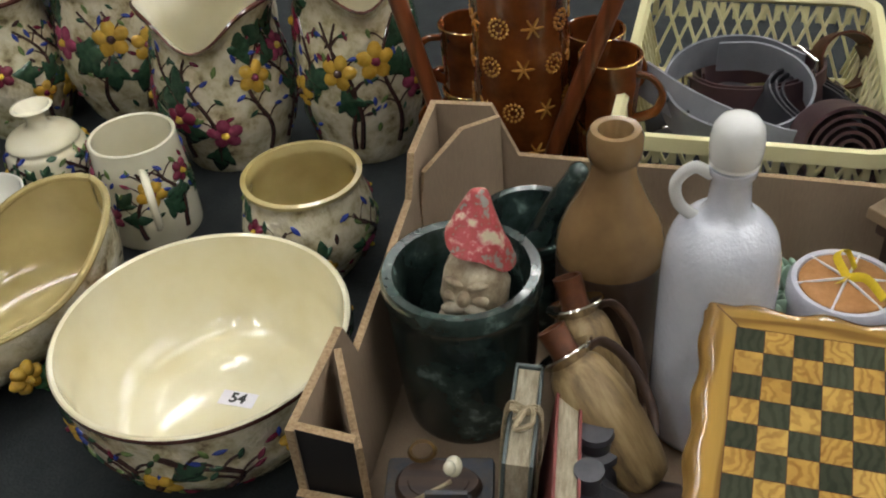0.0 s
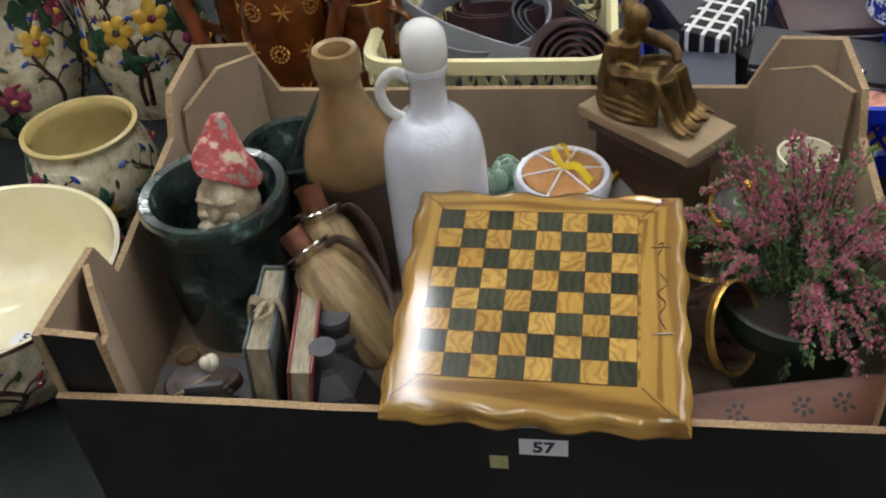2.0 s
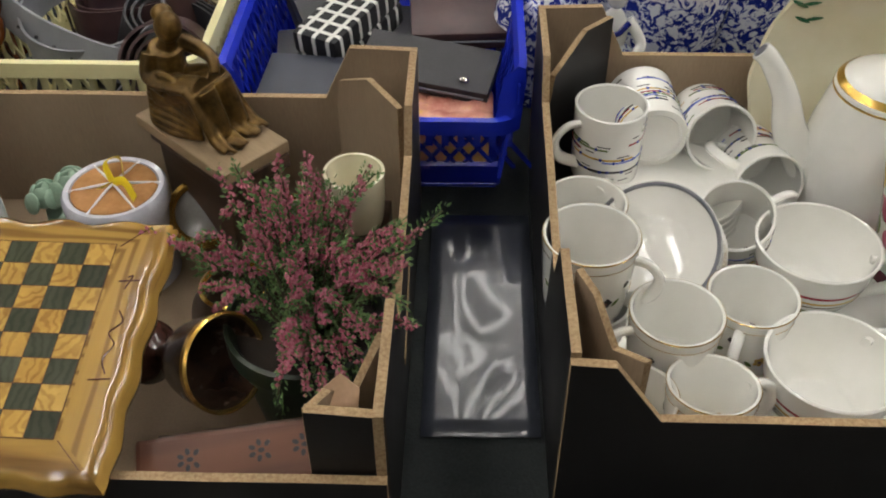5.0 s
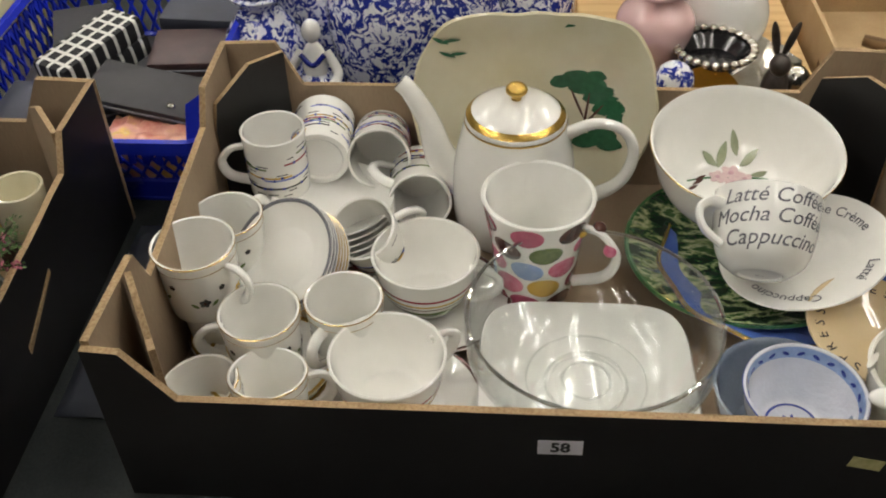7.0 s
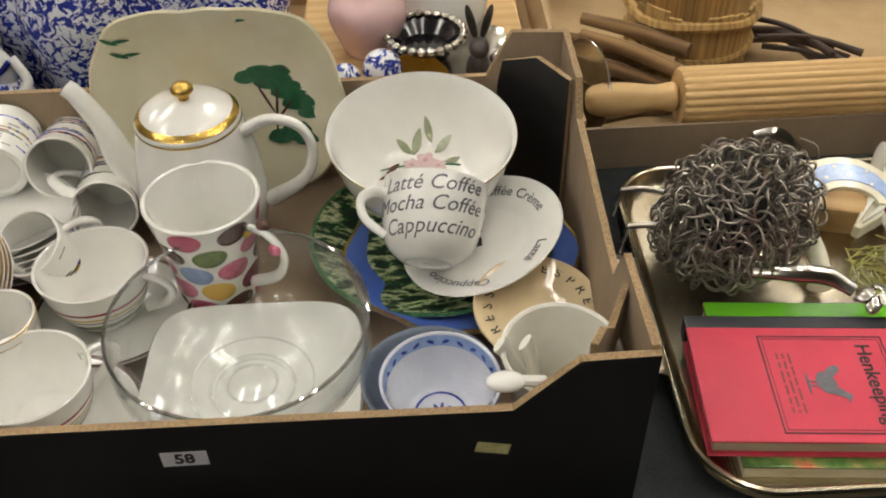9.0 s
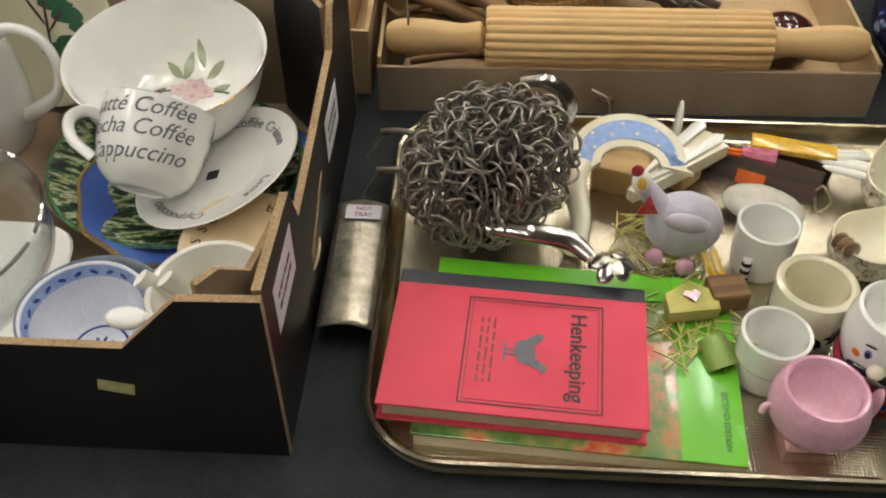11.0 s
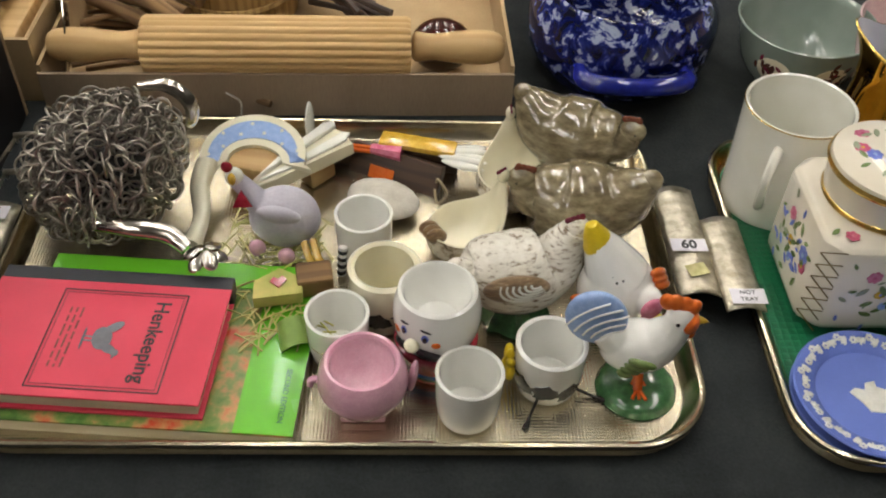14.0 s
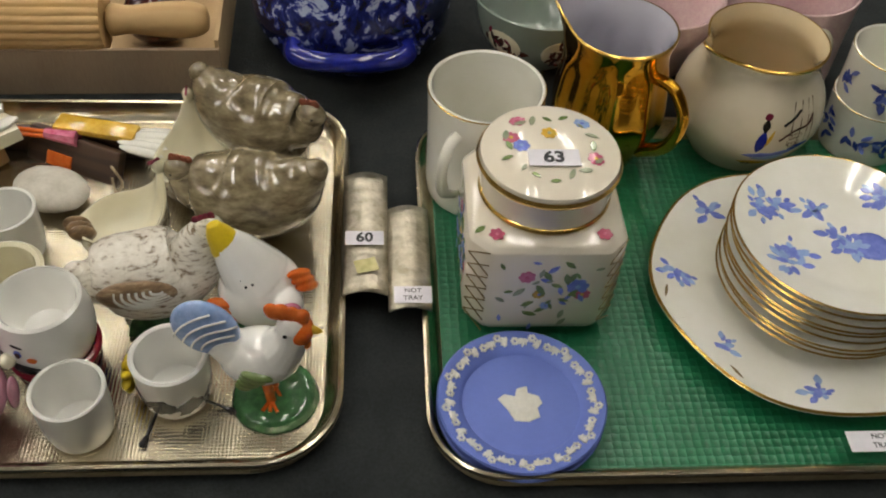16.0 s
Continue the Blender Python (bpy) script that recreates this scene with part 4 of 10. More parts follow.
def espresso_plate():
    ob = saucer(1.343, 0.158, 0.037, 0.056, "beige saucer lettered around its rim", None, M_BEIGE, rx=9, ry=4, h=0.012)
    for k, ch in enumerate("ESPRESSO · ESPRESSO · "):
        bm = words(ch, 0.0125)
        a = radians(78) - k * radians(16.4)
        bm.transform(pose(0.0435 * math.cos(a), 0.0435 * math.sin(a), 0.0098, 0, 0, math.degrees(a) - 90))
        part("lettering", bm, M_INK, ob, "black capital letters", False)


M_BEIGE = china("beige_glaze", "d9c6a2", "cdb78f")
espresso_plate()
M_SLATE = surface("slate_blue_glaze", "727d8e", "878f9b", 0.15, grain=20, coat=0.4)
cup(1.249, 0.07, 0.075, 0.106, 0.055, None, "grey-blue rice bowl with another set in it", "bowl", M_SLATE, name="bowl", cat="bowl", base=0.014, rim=None)


def rice_bowl():
    ob = cup(1.256, 0.053, 0.09, 0.09, 0.05, None, "white rice bowl with blue patterned border", "bowl", M_STONEWHITE, name="bowl", cat="bowl", base=0.04, rim=M_BLUE, rx=4)
    o = fine([(0.045 * 0.4, 0), (0.045 * 0.6, 0.005), (0.045 * 0.85, 0.0225), (0.045, 0.05)])
    rin, zin = [max(r - 0.0026, 0) for r, z in o], [max(z, 0.0056) for r, z in o]
    rz_ = lambda z: float(np.interp(z, zin, rin))
    part("border", lathe([(rz_(0.039) - 0.0003, 0.039), (rz_(0.043) - 0.0003, 0.043), (rz_(0.046) - 0.0003, 0.046), (rz_(0.049) - 0.0002, 0.049)], 48), M_PALEBLUE, ob, "pale blue inner border")
    p = Paints()
    for k in range(22):
        a = 2 * math.pi * k / 22
        patch(oval(0.0032, 0.0016, 8, (-1) ** k * 0.5), round_side(lambda z: rz_(z) - 0.0012, a, 0.044), p[M_BLUE], -0.0004)
    hf = lambda rr: float(np.interp(rr, [0] + rin, [0.0056] + zin)) + 0.0004
    for k in range(9):
        a = 0.7 * k
        patch(oval(0.0045, 0.0014, 8, a), level(hf, 0.006 * math.cos(a), 0.006 * math.sin(a)), p[M_BLUE], 0.0003)
    p.put(ob, "painted_border")
    part("inner_ring", lathe([(0.0185, hf(0.0185)), (0.0195, hf(0.0195) + 0.0003), (0.0205, hf(0.0205))], 40), M_BLUE, ob)


rice_bowl()


def white_cup():
    ob = cup(1.345, 0.066, 0.112, 0.09, 0.085, None, "plain white mug holding folded spoons", "flare", M_BONE, name="mug", cat="mug", base=0.02, rim=None, rx=4, thick=0.004)
    sp = thing("white_spoon", 1.322, 0.078, 0.04, "white china spoon standing in a mug", "spoon", "spoons in the mug", 0, 10, -14)
    for k in range(2):
        q = sp if k == 0 else thing("white_spoon", 1.332, 0.073, 0.04, "white china spoon standing in a mug", "spoon", "spoons in the mug", 0, 8, -8)
        part("stem", tube([(0, 0, 0), (0, 0.002, 0.045), (-0.004, -0.006, 0.082)], [0.008, 0.006, 0.007], 10, flat=0.35), M_BONE, q)
    s = thing("white_spoon", 1.30, 0.022, 0.105, "small white china spoon over the carton edge", "spoon", "spoons in the mug")
    part("bowl", egg(0.014, 0.009, 0.006, (0.0, 0.0, 0.012)), M_WHITE, s)
    part("stem", tube([(0.01, 0, 0.012), (0.028, 0.004, 0.006)], 0.004, 8), M_WHITE, s)


white_cup()


def glass_bowl():
    ob = thing("glass_bowl", 1.105, 0.11, 0.014, "clear glass bowl with a thick ringed foot", "glass bowl", "china in the carton")
    outer = fine([(0.028, 0), (0.04, 0.004), (0.072, 0.018), (0.098, 0.05), (0.1, 0.088)], 6)
    pr = [(0, 0.002), (0.012, 0.002), (0.02, 0.0)] + outer + [(0.0992, 0.0895), (0.0984, 0.088)] + [(r - 0.0018, z + 0.0015) for r, z in outer[::-1][1:-3]] + [(0.03, 0.008), (0.018, 0.0095), (0, 0.008)]
    o = part("bowl", lathe(pr, 72), M_GLASS, ob)
    o.visible_shadow = False
    for name, r, z, q in (("rim", 0.0992, 0.089, 0.0016), ("foot_ring", 0.034, 0.0065, 0.0013), ("foot_ring", 0.05, 0.0105, 0.0008), ("foot_ring", 0.02, 0.0098, 0.0012)):
        o = part(name, tube([(r * math.cos(a), r * math.sin(a), z) for a in [2 * math.pi * k / 60 for k in range(60)]], q, 8, closed=True, steps=1), M_GLASSRIM if name == "rim" else M_GLASS, ob, "bright glass edge")
        o.visible_shadow = False


glass_bowl()


def square_dish():
    ob = thing("square_dish", 1.105, 0.108, 0.007, "white square porcelain dish under the glass bowl", "dish", "china in the carton")

    def shape(a, z, r):
        c, s = abs(math.cos(a)), abs(math.sin(a))
        return (r * ((c ** 5 + s ** 5) ** -0.2 - 1), 0)
    pr = [(0, 0.001), (0.05, 0.001), (0.055, 0), (0.07, 0.006), (0.09, 0.02), (0.0885, 0.022), (0.068, 0.009), (0.05, 0.005), (0, 0.005)]
    part("dish_body", lathe(pr, 72, shape), M_WHITE, ob)


square_dish()


# ---- ornaments in the first carton ----
def mono(name, pieces, x, y, z, label, category, group="", rz=0.0, rx=0.0, ry=0.0, parent=None, names=None):
    """One plain mesh of several glazes, or with names a thing with a part for each."""
    if names:
        ob = new(name)
        ob.matrix_basis = pose(x, y, z, rx, ry, rz)
        tagged(ob, label, category, group)
        for (b, m), n in zip(pieces, names):
            o = part(n, b, m, ob)
            if n.endswith("s"):
                o["kind"] = "stuff"
        return ob
    bm, mats = bmesh.new(), []
    for b, m in pieces:
        if m not in mats:
            mats.append(m)
        start = len(bm.faces)
        join(b, bm)
        bm.faces.ensure_lookup_table()
        for f in bm.faces[start:]:
            f.material_index = mats.index(m)
    ob = part(name, bm, mats[0], parent)
    for m in mats[1:]:
        ob.data.materials.append(m)
    ob.matrix_basis = pose(x, y, z, rx, ry, rz)
    if parent is None:
        tagged(ob, label, category, group)
    return ob


G57 = "ornaments in the carton"


def mortar(x, y, z, r, h, label, name="mortar"):
    ob = thing(name, x, y, z, label, "mortar", G57)
    o = fine([(r * 0.8, 0), (r * 0.85, 0.006), (r * 0.92, h * 0.45), (r * 0.955, h * 0.84), (r, h * 0.92), (r, h)], 4)
    pr = [(0, 0.002), (r * 0.7, 0.0)] + o + [(r * 0.97, h + 0.003), (r * 0.85, h + 0.002), (r * 0.79, h - 0.008), (r * 0.72, h * 0.45), (r * 0.5, h * 0.22), (0, h * 0.18)]
    part("bowl", lathe(pr, 56), M_SLATEGREEN, ob)
    return ob


mortar(0.1385, 0.146, 0.006, 0.0595, 0.134, "dark green marble mortar holding a gnome head")
mortar(0.166, 0.265, 0.006, 0.048, 0.095, "smaller dark green marble mortar behind the large one")


def pestle():
    ob = thing("pestle", 0.172, 0.255, 0.05, "dark green marble pestle leaning in its mortar", "pestle", G57)
    part("shaft", tube([(-0.012, 0, 0), (0.006, 0.01, 0.05), (0.031, 0.02, 0.096)], [0.016, 0.0105, 0.0085], 14), M_SLATEGREEN, ob)
    part("tip", egg(0.009, 0.009, 0.009, (0.031, 0.02, 0.096)), M_SLATEGREEN, ob)


pestle()


def gnome():
    def lump(c):
        return c * (1 + 0.10 * noise.noise(c * 2.6) + 0.05 * noise.noise(c * 7))
    face = egg(0.0255, 0.023, 0.034, (0, 0, 0.036), u=28, v=18, warp=lump)
    for x in (-0.009, 0.009):
        egg(0.0085, 0.0045, 0.003, (x, -0.02, 0.0475), Matrix.Rotation(0.25 if x < 0 else -0.25, 4, "Y"), face)
        egg(0.0062, 0.005, 0.0042, (x * 1.25, -0.0195, 0.036), bm=face)
    egg(0.0052, 0.008, 0.0062, (0, -0.0235, 0.0375), bm=face)
    beard = egg(0.023, 0.017, 0.02, (0.002, -0.005, 0.012), u=28, v=16, warp=lambda c: c * (1 + 0.2 * noise.noise(c * 5)))
    for x in (-0.008, 0.008):
        egg(0.011, 0.006, 0.0048, (x, -0.0205, 0.0275), Matrix.Rotation(-0.3 if x < 0 else 0.3, 4, "Y"), beard, 16, 10)
    for k in range(11):
        a = math.pi * (1.04 + 0.92 * k / 10)
        egg(0.0055, 0.0055, 0.0075, (0.022 * math.cos(a), 0.018 * math.sin(a) - 0.002, 0.006 + 0.003 * (k % 3)), None, beard, 10, 8, lump)
    hat = lathe(fine([(0.0, 0.016), (0.0285, 0.014), (0.0285, 0.021), (0.0245, 0.031), (0.0185, 0.047), (0.013, 0.06), (0.0095, 0.069), (0.0058, 0.0745), (0, 0.076)], 4), 32,
                lambda a, z, r: (0.1 * r * math.sin(3 * a + z * 60), 0.003 * math.sin(4 * a) if z < 0.03 else 0), at=(0, 0.005, 0.038))
    for v in hat.verts:
        low = min(1.0, max(0.0, (0.114 - v.co.z) / 0.06))
        v.co.z = 0.112 - (0.114 - v.co.z) * 0.72 - 0.4 * v.co.x * low
        v.co.x, v.co.y = v.co.x * 0.84, 0.004 + (v.co.y - 0.005) * 0.84
    mono("gnome_head", [(face, M_GNOMEFACE), (beard, surface("chalk_beard", "c9bfa8", "8c8068", 0.8, grain=80, relief=0.6)), (hat, M_GNOMERED)], 0.147, 0.14, 0.09,
         "weathered plaster gnome head with a worn red hat", "garden gnome", G57, -6, -12, 0)


gnome()


def stoneware_bottle():
    ob = thing("stoneware_bottle", 0.238, 0.208, 0.006, "old stoneware bottle, tan above and dark brown below", "bottle", G57)
    part("lower_body", lathe([(0, 0.002), (0.036, 0), (0.0405, 0.004), (0.041, 0.02), (0.041, 0.112), (0.0408, 0.118)], 48), M_DKSTONE, ob, "dark brown glazed lower half")
    pr = fine([(0.0408, 0.118), (0.0405, 0.128), (0.036, 0.146), (0.025, 0.168), (0.0185, 0.184), (0.0165, 0.196), (0.0165, 0.2)], 4) + [(0.019, 0.203), (0.0198, 0.21), (0.0198, 0.22), (0.0175, 0.225), (0.0125, 0.2245), (0.0105, 0.219), (0.010, 0.17), (0, 0.17)]
    part("upper_body", lathe(pr, 48), M_TAN, ob, "matt tan upper half and neck")


stoneware_bottle()


def jug_bottle():
    ob = thing("white_bottle", 0.317, 0.158, 0.006, "white textured ceramic bottle with a round stopper", "bottle", G57)
    pr = [(0, 0.002), (0.035, 0.0)] + fine([(0.0385, 0.004), (0.0395, 0.03), (0.0396, 0.08), (0.0396, 0.12), (0.0393, 0.15), (0.0378, 0.17), (0.0335, 0.185), (0.0255, 0.195), (0.0175, 0.2)], 5) + [(0.0138, 0.207), (0.0128, 0.228), (0.0148, 0.231), (0.0152, 0.236), (0.011, 0.2375), (0, 0.2375)]
    part("body", lathe(pr, 56), M_STONEWHITE, ob)
    part("stopper", lathe([(0.0, 0.2378), (0.0138, 0.2379), (0.0158, 0.2386), (0.0152, 0.2405), (0.0162, 0.2425), (0.0168, 0.25), (0.0166, 0.2575), (0.0152, 0.2645), (0.0115, 0.2695), (0.006, 0.2722), (0, 0.2728)], 40), M_WHITE, ob, "glossy white ball stopper")
    part("handle", tube([(-0.013, 0, 0.228), (-0.024, -0.003, 0.234), (-0.034, -0.004, 0.222), (-0.031, -0.004, 0.206), (-0.02, -0.002, 0.196), (-0.012, 0, 0.196)], 0.0042, 12), M_WHITE, ob)


jug_bottle()


def flask(x, y, z, d, label):
    """A horn-sided flask with a copper neck and a dark strap handle, lying along d."""
    d = Vector(d)
    turn = d.to_track_quat("Z", "Y").to_matrix().to_4x4()
    ob = new("flask")
    ob.matrix_basis = Matrix.Translation((x, y, z)) @ turn @ Matrix.Rotation(radians(150), 4, "Z")
    tagged(ob, label, "flask", G57)
    L = d.length
    part("body", lathe(fine([(0, 0), (0.018, 0.002), (0.024, L * 0.25), (0.0245, L * 0.5), (0.02, L * 0.72), (0.0125, L * 0.8)], 5), 36, lambda a, zz, r: (0.0006 * math.sin(18 * a), 0)), M_HORN, ob, "ribbed yellowish horn body")
    part("collar", lathe([(0.011, L * 0.78), (0.0165, L * 0.8), (0.0215, L * 0.845), (0.0205, L * 0.855), (0.0105, L * 0.83)], 32), M_SILVER, ob, "dull metal collar")
    part("neck", lathe([(0.011, L * 0.82), (0.0098, L * 0.85), (0.0105, L), (0.0085, L), (0.0075, L * 0.9), (0, L * 0.9)], 28), M_COPPER, ob, "worn copper neck")
    part("strap", tube([(0.013, 0, L * 0.8), (0.026, 0.004, L * 0.78), (0.034, 0.004, L * 0.6), (0.031, 0.002, L * 0.35), (0.022, 0, L * 0.2)], 0.0022, 10, flat=1.8), M_DKWOOD, ob, "dark strap handle")


flask(0.285, 0.055, 0.05, (-0.073, 0.046, 0.087), "horn flask with copper neck leaning among the ornaments")
flask(0.262, 0.098, 0.03, (-0.047, 0.05, 0.114), "horn flask with copper neck standing behind another")


def book_ornament(x, y, z, t, l, h, cover, label, rz, rx=0, ry=0, string=False):
    ob = thing("book_ornament", x, y, z, label, "ornament", G57, rz, rx, ry)
    part("page_block", rbox(t * 0.78, l * 0.96, h * 0.95, 0.001, (0, 0, h * 0.03)), M_OLDPAGES, ob, "", False)
    for s in (-1, 1):
        part("cover", rbox(t * 0.12, l, h, 0.0008, (s * t * 0.45, 0, 0)), cover, ob, "", False)
    part("spine", rbox(t, 0.003, h, 0.001, (0, l / 2, 0)), cover, ob, "", False)
    if string:
        for k in range(3):
            w = t * 0.62
            zz = h * 0.5
            part("string", tube([(-w, -l * 0.05 + k * 0.004, 0.01), (-w, -l * 0.05 + k * 0.003, h * 0.98), (0, -l * 0.05 + k * 0.003, h + 0.003), (w, -l * 0.05 + k * 0.002, h * 0.98), (w, -l * 0.05 + k * 0.004, 0.01)], 0.0014, 6), M_ROPE, ob)
        part("knot", tube([(-0.006, -0.01, h + 0.003), (0.004, -0.002, h + 0.007), (0.006, -0.014, h + 0.006), (-0.004, -0.018, h + 0.004), (0.0, -0.006, h + 0.006)], 0.0018, 6), M_ROPE, ob)


M_OLDPAGES = surface("browned_pages", "b0a68e", "857a62", 0.8, grain=60, fine=500, relief=0.3, stretch=(6, 1, 1), spread=0.3)
M_TEALCOVER = surface("faded_teal_cover", "454f50", "5a625e", 0.6, grain=50)
M_REDCOVER = surface("faded_red_cover", "6d2f2c", "84423a", 0.55, grain=50)
book_ornament(0.198, 0.04, 0.006, 0.019, 0.085, 0.112, M_TEALCOVER, "book-shaped ornament tied with jute string", 6, 0, 4, True)
book_ornament(0.222, 0.026, 0.006, 0.017, 0.085, 0.104, M_REDCOVER, "red book-shaped ornament standing on its spine", 8, 0, 8)


def boat_ornament():
    hull = egg(0.03, 0.02, 0.016, (0, 0, 0.014), u=24, v=14, warp=lambda c: Vector((c.x, c.y * (1 - 0.25 * c.x), min(c.z, 0.35))))
    slab = rbox(0.075, 0.055, 0.012, 0.004, (0, 0, 0))
    for k in range(4):
        rbox(0.04 - k * 0.004, 0.004, 0.006, 0.001, (0.008, -0.018 - k * 0.002, 0.012 + k * 0.007), bm=slab)
    rope = tube([(-0.034, -0.02, 0.02), (-0.02, -0.026, 0.028), (-0.002, -0.02, 0.034), (0.01, -0.01, 0.032)], 0.0016, 6)
    duck = egg(0.006, 0.008, 0.006, (0.012, -0.004, 0.04))
    egg(0.0042, 0.0048, 0.005, (0.01, -0.011, 0.047), bm=duck)
    brass = lathe([(0.009, 0), (0.0105, 0.002), (0.009, 0.004), (0.007, 0.003)], 20, at=(-0.012, 0.022, 0.022))
    for k in range(5):
        f = 1 - 0.09 * k
        tube([(0.031 * f * math.cos(a), 0.0215 * f * math.sin(a), 0.006 + 0.0032 * k) for a in [math.pi * (1 + j / 9) for j in range(10)]], 0.0017, 6, hull, 2)
    mono("boat_ornament", [(slab, M_BLUEPAINTSHIP), (hull, M_DKWOOD), (rope, M_ROPE), (duck, M_IVORY), (brass, M_BRONZE)], 0.15, 0.02, 0.04, "small painted boat ornament with rope and a bird", "ornament", G57, 12, names=("base", "hull", "rope", "bird", "brass_ring"))


boat_ornament()
for bx, by, bw, bl, bh in ((0.15, 0.02, 0.07, 0.05, 0.0335), (0.252, 0.012, 0.05, 0.05, 0.0235)):
    q = thing("dark_box", bx, by, 0.006, "small dark wooden box under an ornament", "box", G57, 10)
    part("body", rbox(bw, bl, bh * 0.7, 0.002), M_DKWOOD, q, "", False)
    part("lid", rbox(bw + 0.002, bl + 0.002, bh * 0.3, 0.002, (0, 0, bh * 0.7)), M_DKWOOD, q, "", False)


def small_pots():
    a = thing("grey_pot", 0.252, 0.012, 0.03, "small grey faceted pottery house on the carton floor", "ornament", G57, 24)
    part("body", lathe([(0, 0), (0.032, 0), (0.034, 0.02), (0.026, 0.045), (0.012, 0.058), (0.009, 0.062), (0, 0.062)], 6), M_GREYCERAMIC, a, "", False)
    part("chimney", lathe([(0.008, 0.058), (0.0075, 0.072), (0.0095, 0.074), (0.0095, 0.078), (0.005, 0.078), (0, 0.076)], 18), M_GREYCERAMIC, a)
    part("window", rbox(0.012, 0.002, 0.01, 0.0005, (0.0, -0.026, 0.026)), M_INK, a, "", False)
    b = thing("lidded_pot", 0.25, 0.052, 0.006, "small grey lidded pot with a stepped lid", "ornament", G57)
    part("body", lathe(fine([(0, 0), (0.016, 0.001), (0.022, 0.03), (0.02, 0.062), (0.015, 0.07)], 4), 28), M_GREYCERAMIC, b)
    part("lid", lathe([(0.016, 0.07), (0.018, 0.073), (0.017, 0.078), (0.012, 0.08), (0.0115, 0.088), (0.013, 0.09), (0.012, 0.094), (0, 0.095)], 28), M_GREYCERAMIC, b)
    d = thing("wooden_bundle", 0.275, 0.03, 0.006, "bundle of dark carved wood on the carton floor", "ornament", G57, 30)
    part("carving", tube([(-0.03, 0, 0.02), (0.0, 0.01, 0.032), (0.04, 0.0, 0.03)], [0.014, 0.022, 0.016], 12), M_DKWOOD, d)


small_pots()


def chess_board():
    W = 0.186
    tilt = 10.5
    ob = thing("chess_board", 0.4025, 0.031, 0.1305, "olive-wood chess board with a wavy carved edge", "chess board", G57, -1.5, tilt)
    n = 160

    def edge(k, half, wave, corner):
        a = 2 * math.pi * k / n
        c, s = math.cos(a), math.sin(a)
        f = 1 / max(abs(c), abs(s))
        t = (s if abs(c) >= abs(s) else c) * f
        w = (wave if abs(s) > abs(c) else wave * 0.7) * (0.5 * math.cos(t * math.pi * 4.4) + 0.5) * (1 - abs(t) ** 10)
        q = half - w - corner * max(0, abs(t) - 0.93) * 5
        return (q * f * c, q * f * s)
    prof = [(0.0895, -0.0), (0.0925, 0.003), (0.093, 0.007), (0.0905, 0.0105), (0.0915, 0.013), (0.0895, 0.0165), (0.0865, 0.018)]
    bm = bmesh.new()
    rings = [[bm.verts.new((*edge(k, h, 0.004, 0.006), z)) for k in range(n)] for h, z in prof]
    rings.append([bm.verts.new((*edge(k, 0.0825, 0.0025, 0.003), 0.018)) for k in range(n)])
    rings.append([bm.verts.new((*edge(k, 0.062, 0.0, 0.0), 0.018)) for k in range(n)])
    for lo, hi in zip(rings, rings[1:]):
        for k in range(n):
            bm.faces.new((lo[k], lo[(k + 1) % n], hi[(k + 1) % n], hi[k]))
    bm.faces.new(rings[0][::-1])
    bm.faces.new(rings[-1])
    bm.transform(Matrix.Diagonal((1.04, 1.02, 1, 1)))
    for f in bm.faces:
        c = f.calc_center_median()
        f.material_index = int(abs(c.x) > abs(c.y))
    fr = part("frame", bm, M_OLIVEWOOD, ob, "glossy golden frame with a moulded wavy edge")
    fr.data.materials.append(M_OLIVEWOOD_Y)
    gr = bmesh.new()
    for sx in (-1, 1):
        for sy in (-1, 1):
            rbox(0.024, 0.0005, 0.0004, 0, (sx * 0.0765 - 0.003, sy * 0.0765 + 0.001, 0.0181), Matrix.Rotation(sx * sy * math.pi / 4, 4, "Z"), gr)
    for k in range(9):
        rbox(0.0004, 8 * 0.0171, 0.0006, 0, ((k - 4) * 0.0171 - 0.006, 0.002, 0.0181), None, gr)
        rbox(8 * 0.0171, 0.0004, 0.0006, 0, (-0.006, (k - 4) * 0.0171 + 0.002, 0.0181), None, gr)
    part("joint_line", gr, M_BROWN, ob, "dark joint lines")["kind"] = "stuff"
    q = 0.0171
    sq = rbox(q - 0.0002, q - 0.0002, 0.0008, 0.0002)
    me = bpy.data.meshes.new("square")
    sq.to_mesh(me)
    sq.free()
    dark = me.copy()
    me.materials.append(M_LIGHTSQ)
    dark.materials.append(M_DARKSQ)
    for i in range(8):
        for j in range(8):
            o = new("square", dark if (i + j) % 2 == 1 else me)
            o.parent = ob
            o.matrix_basis = pose((i - 3.5) * q - 0.006, (j - 3.5) * q + 0.002, 0.0178)
    bm = bmesh.new()
    for pts in ([(0.076, 0.045, 0), (0.079, 0.046, 0), (0.076, 0.036, 0)], [(0.077, 0.02, 0), (0.081, 0.012, 0), (0.075, 0.004, 0), (0.08, -0.004, 0), (0.076, -0.014, 0), (0.08, -0.024, 0)], [(0.071, -0.028, 0), (0.084, -0.027, 0)], [(0.071, 0.042, 0), (0.084, 0.043, 0)]):
        tube([(a, b, 0.0183) for a, b, _ in pts], 0.0005, 5, bm)
    part("burnt_mark", bm, M_BROWN, ob, "dark burnt scribble on the border")


chess_board()


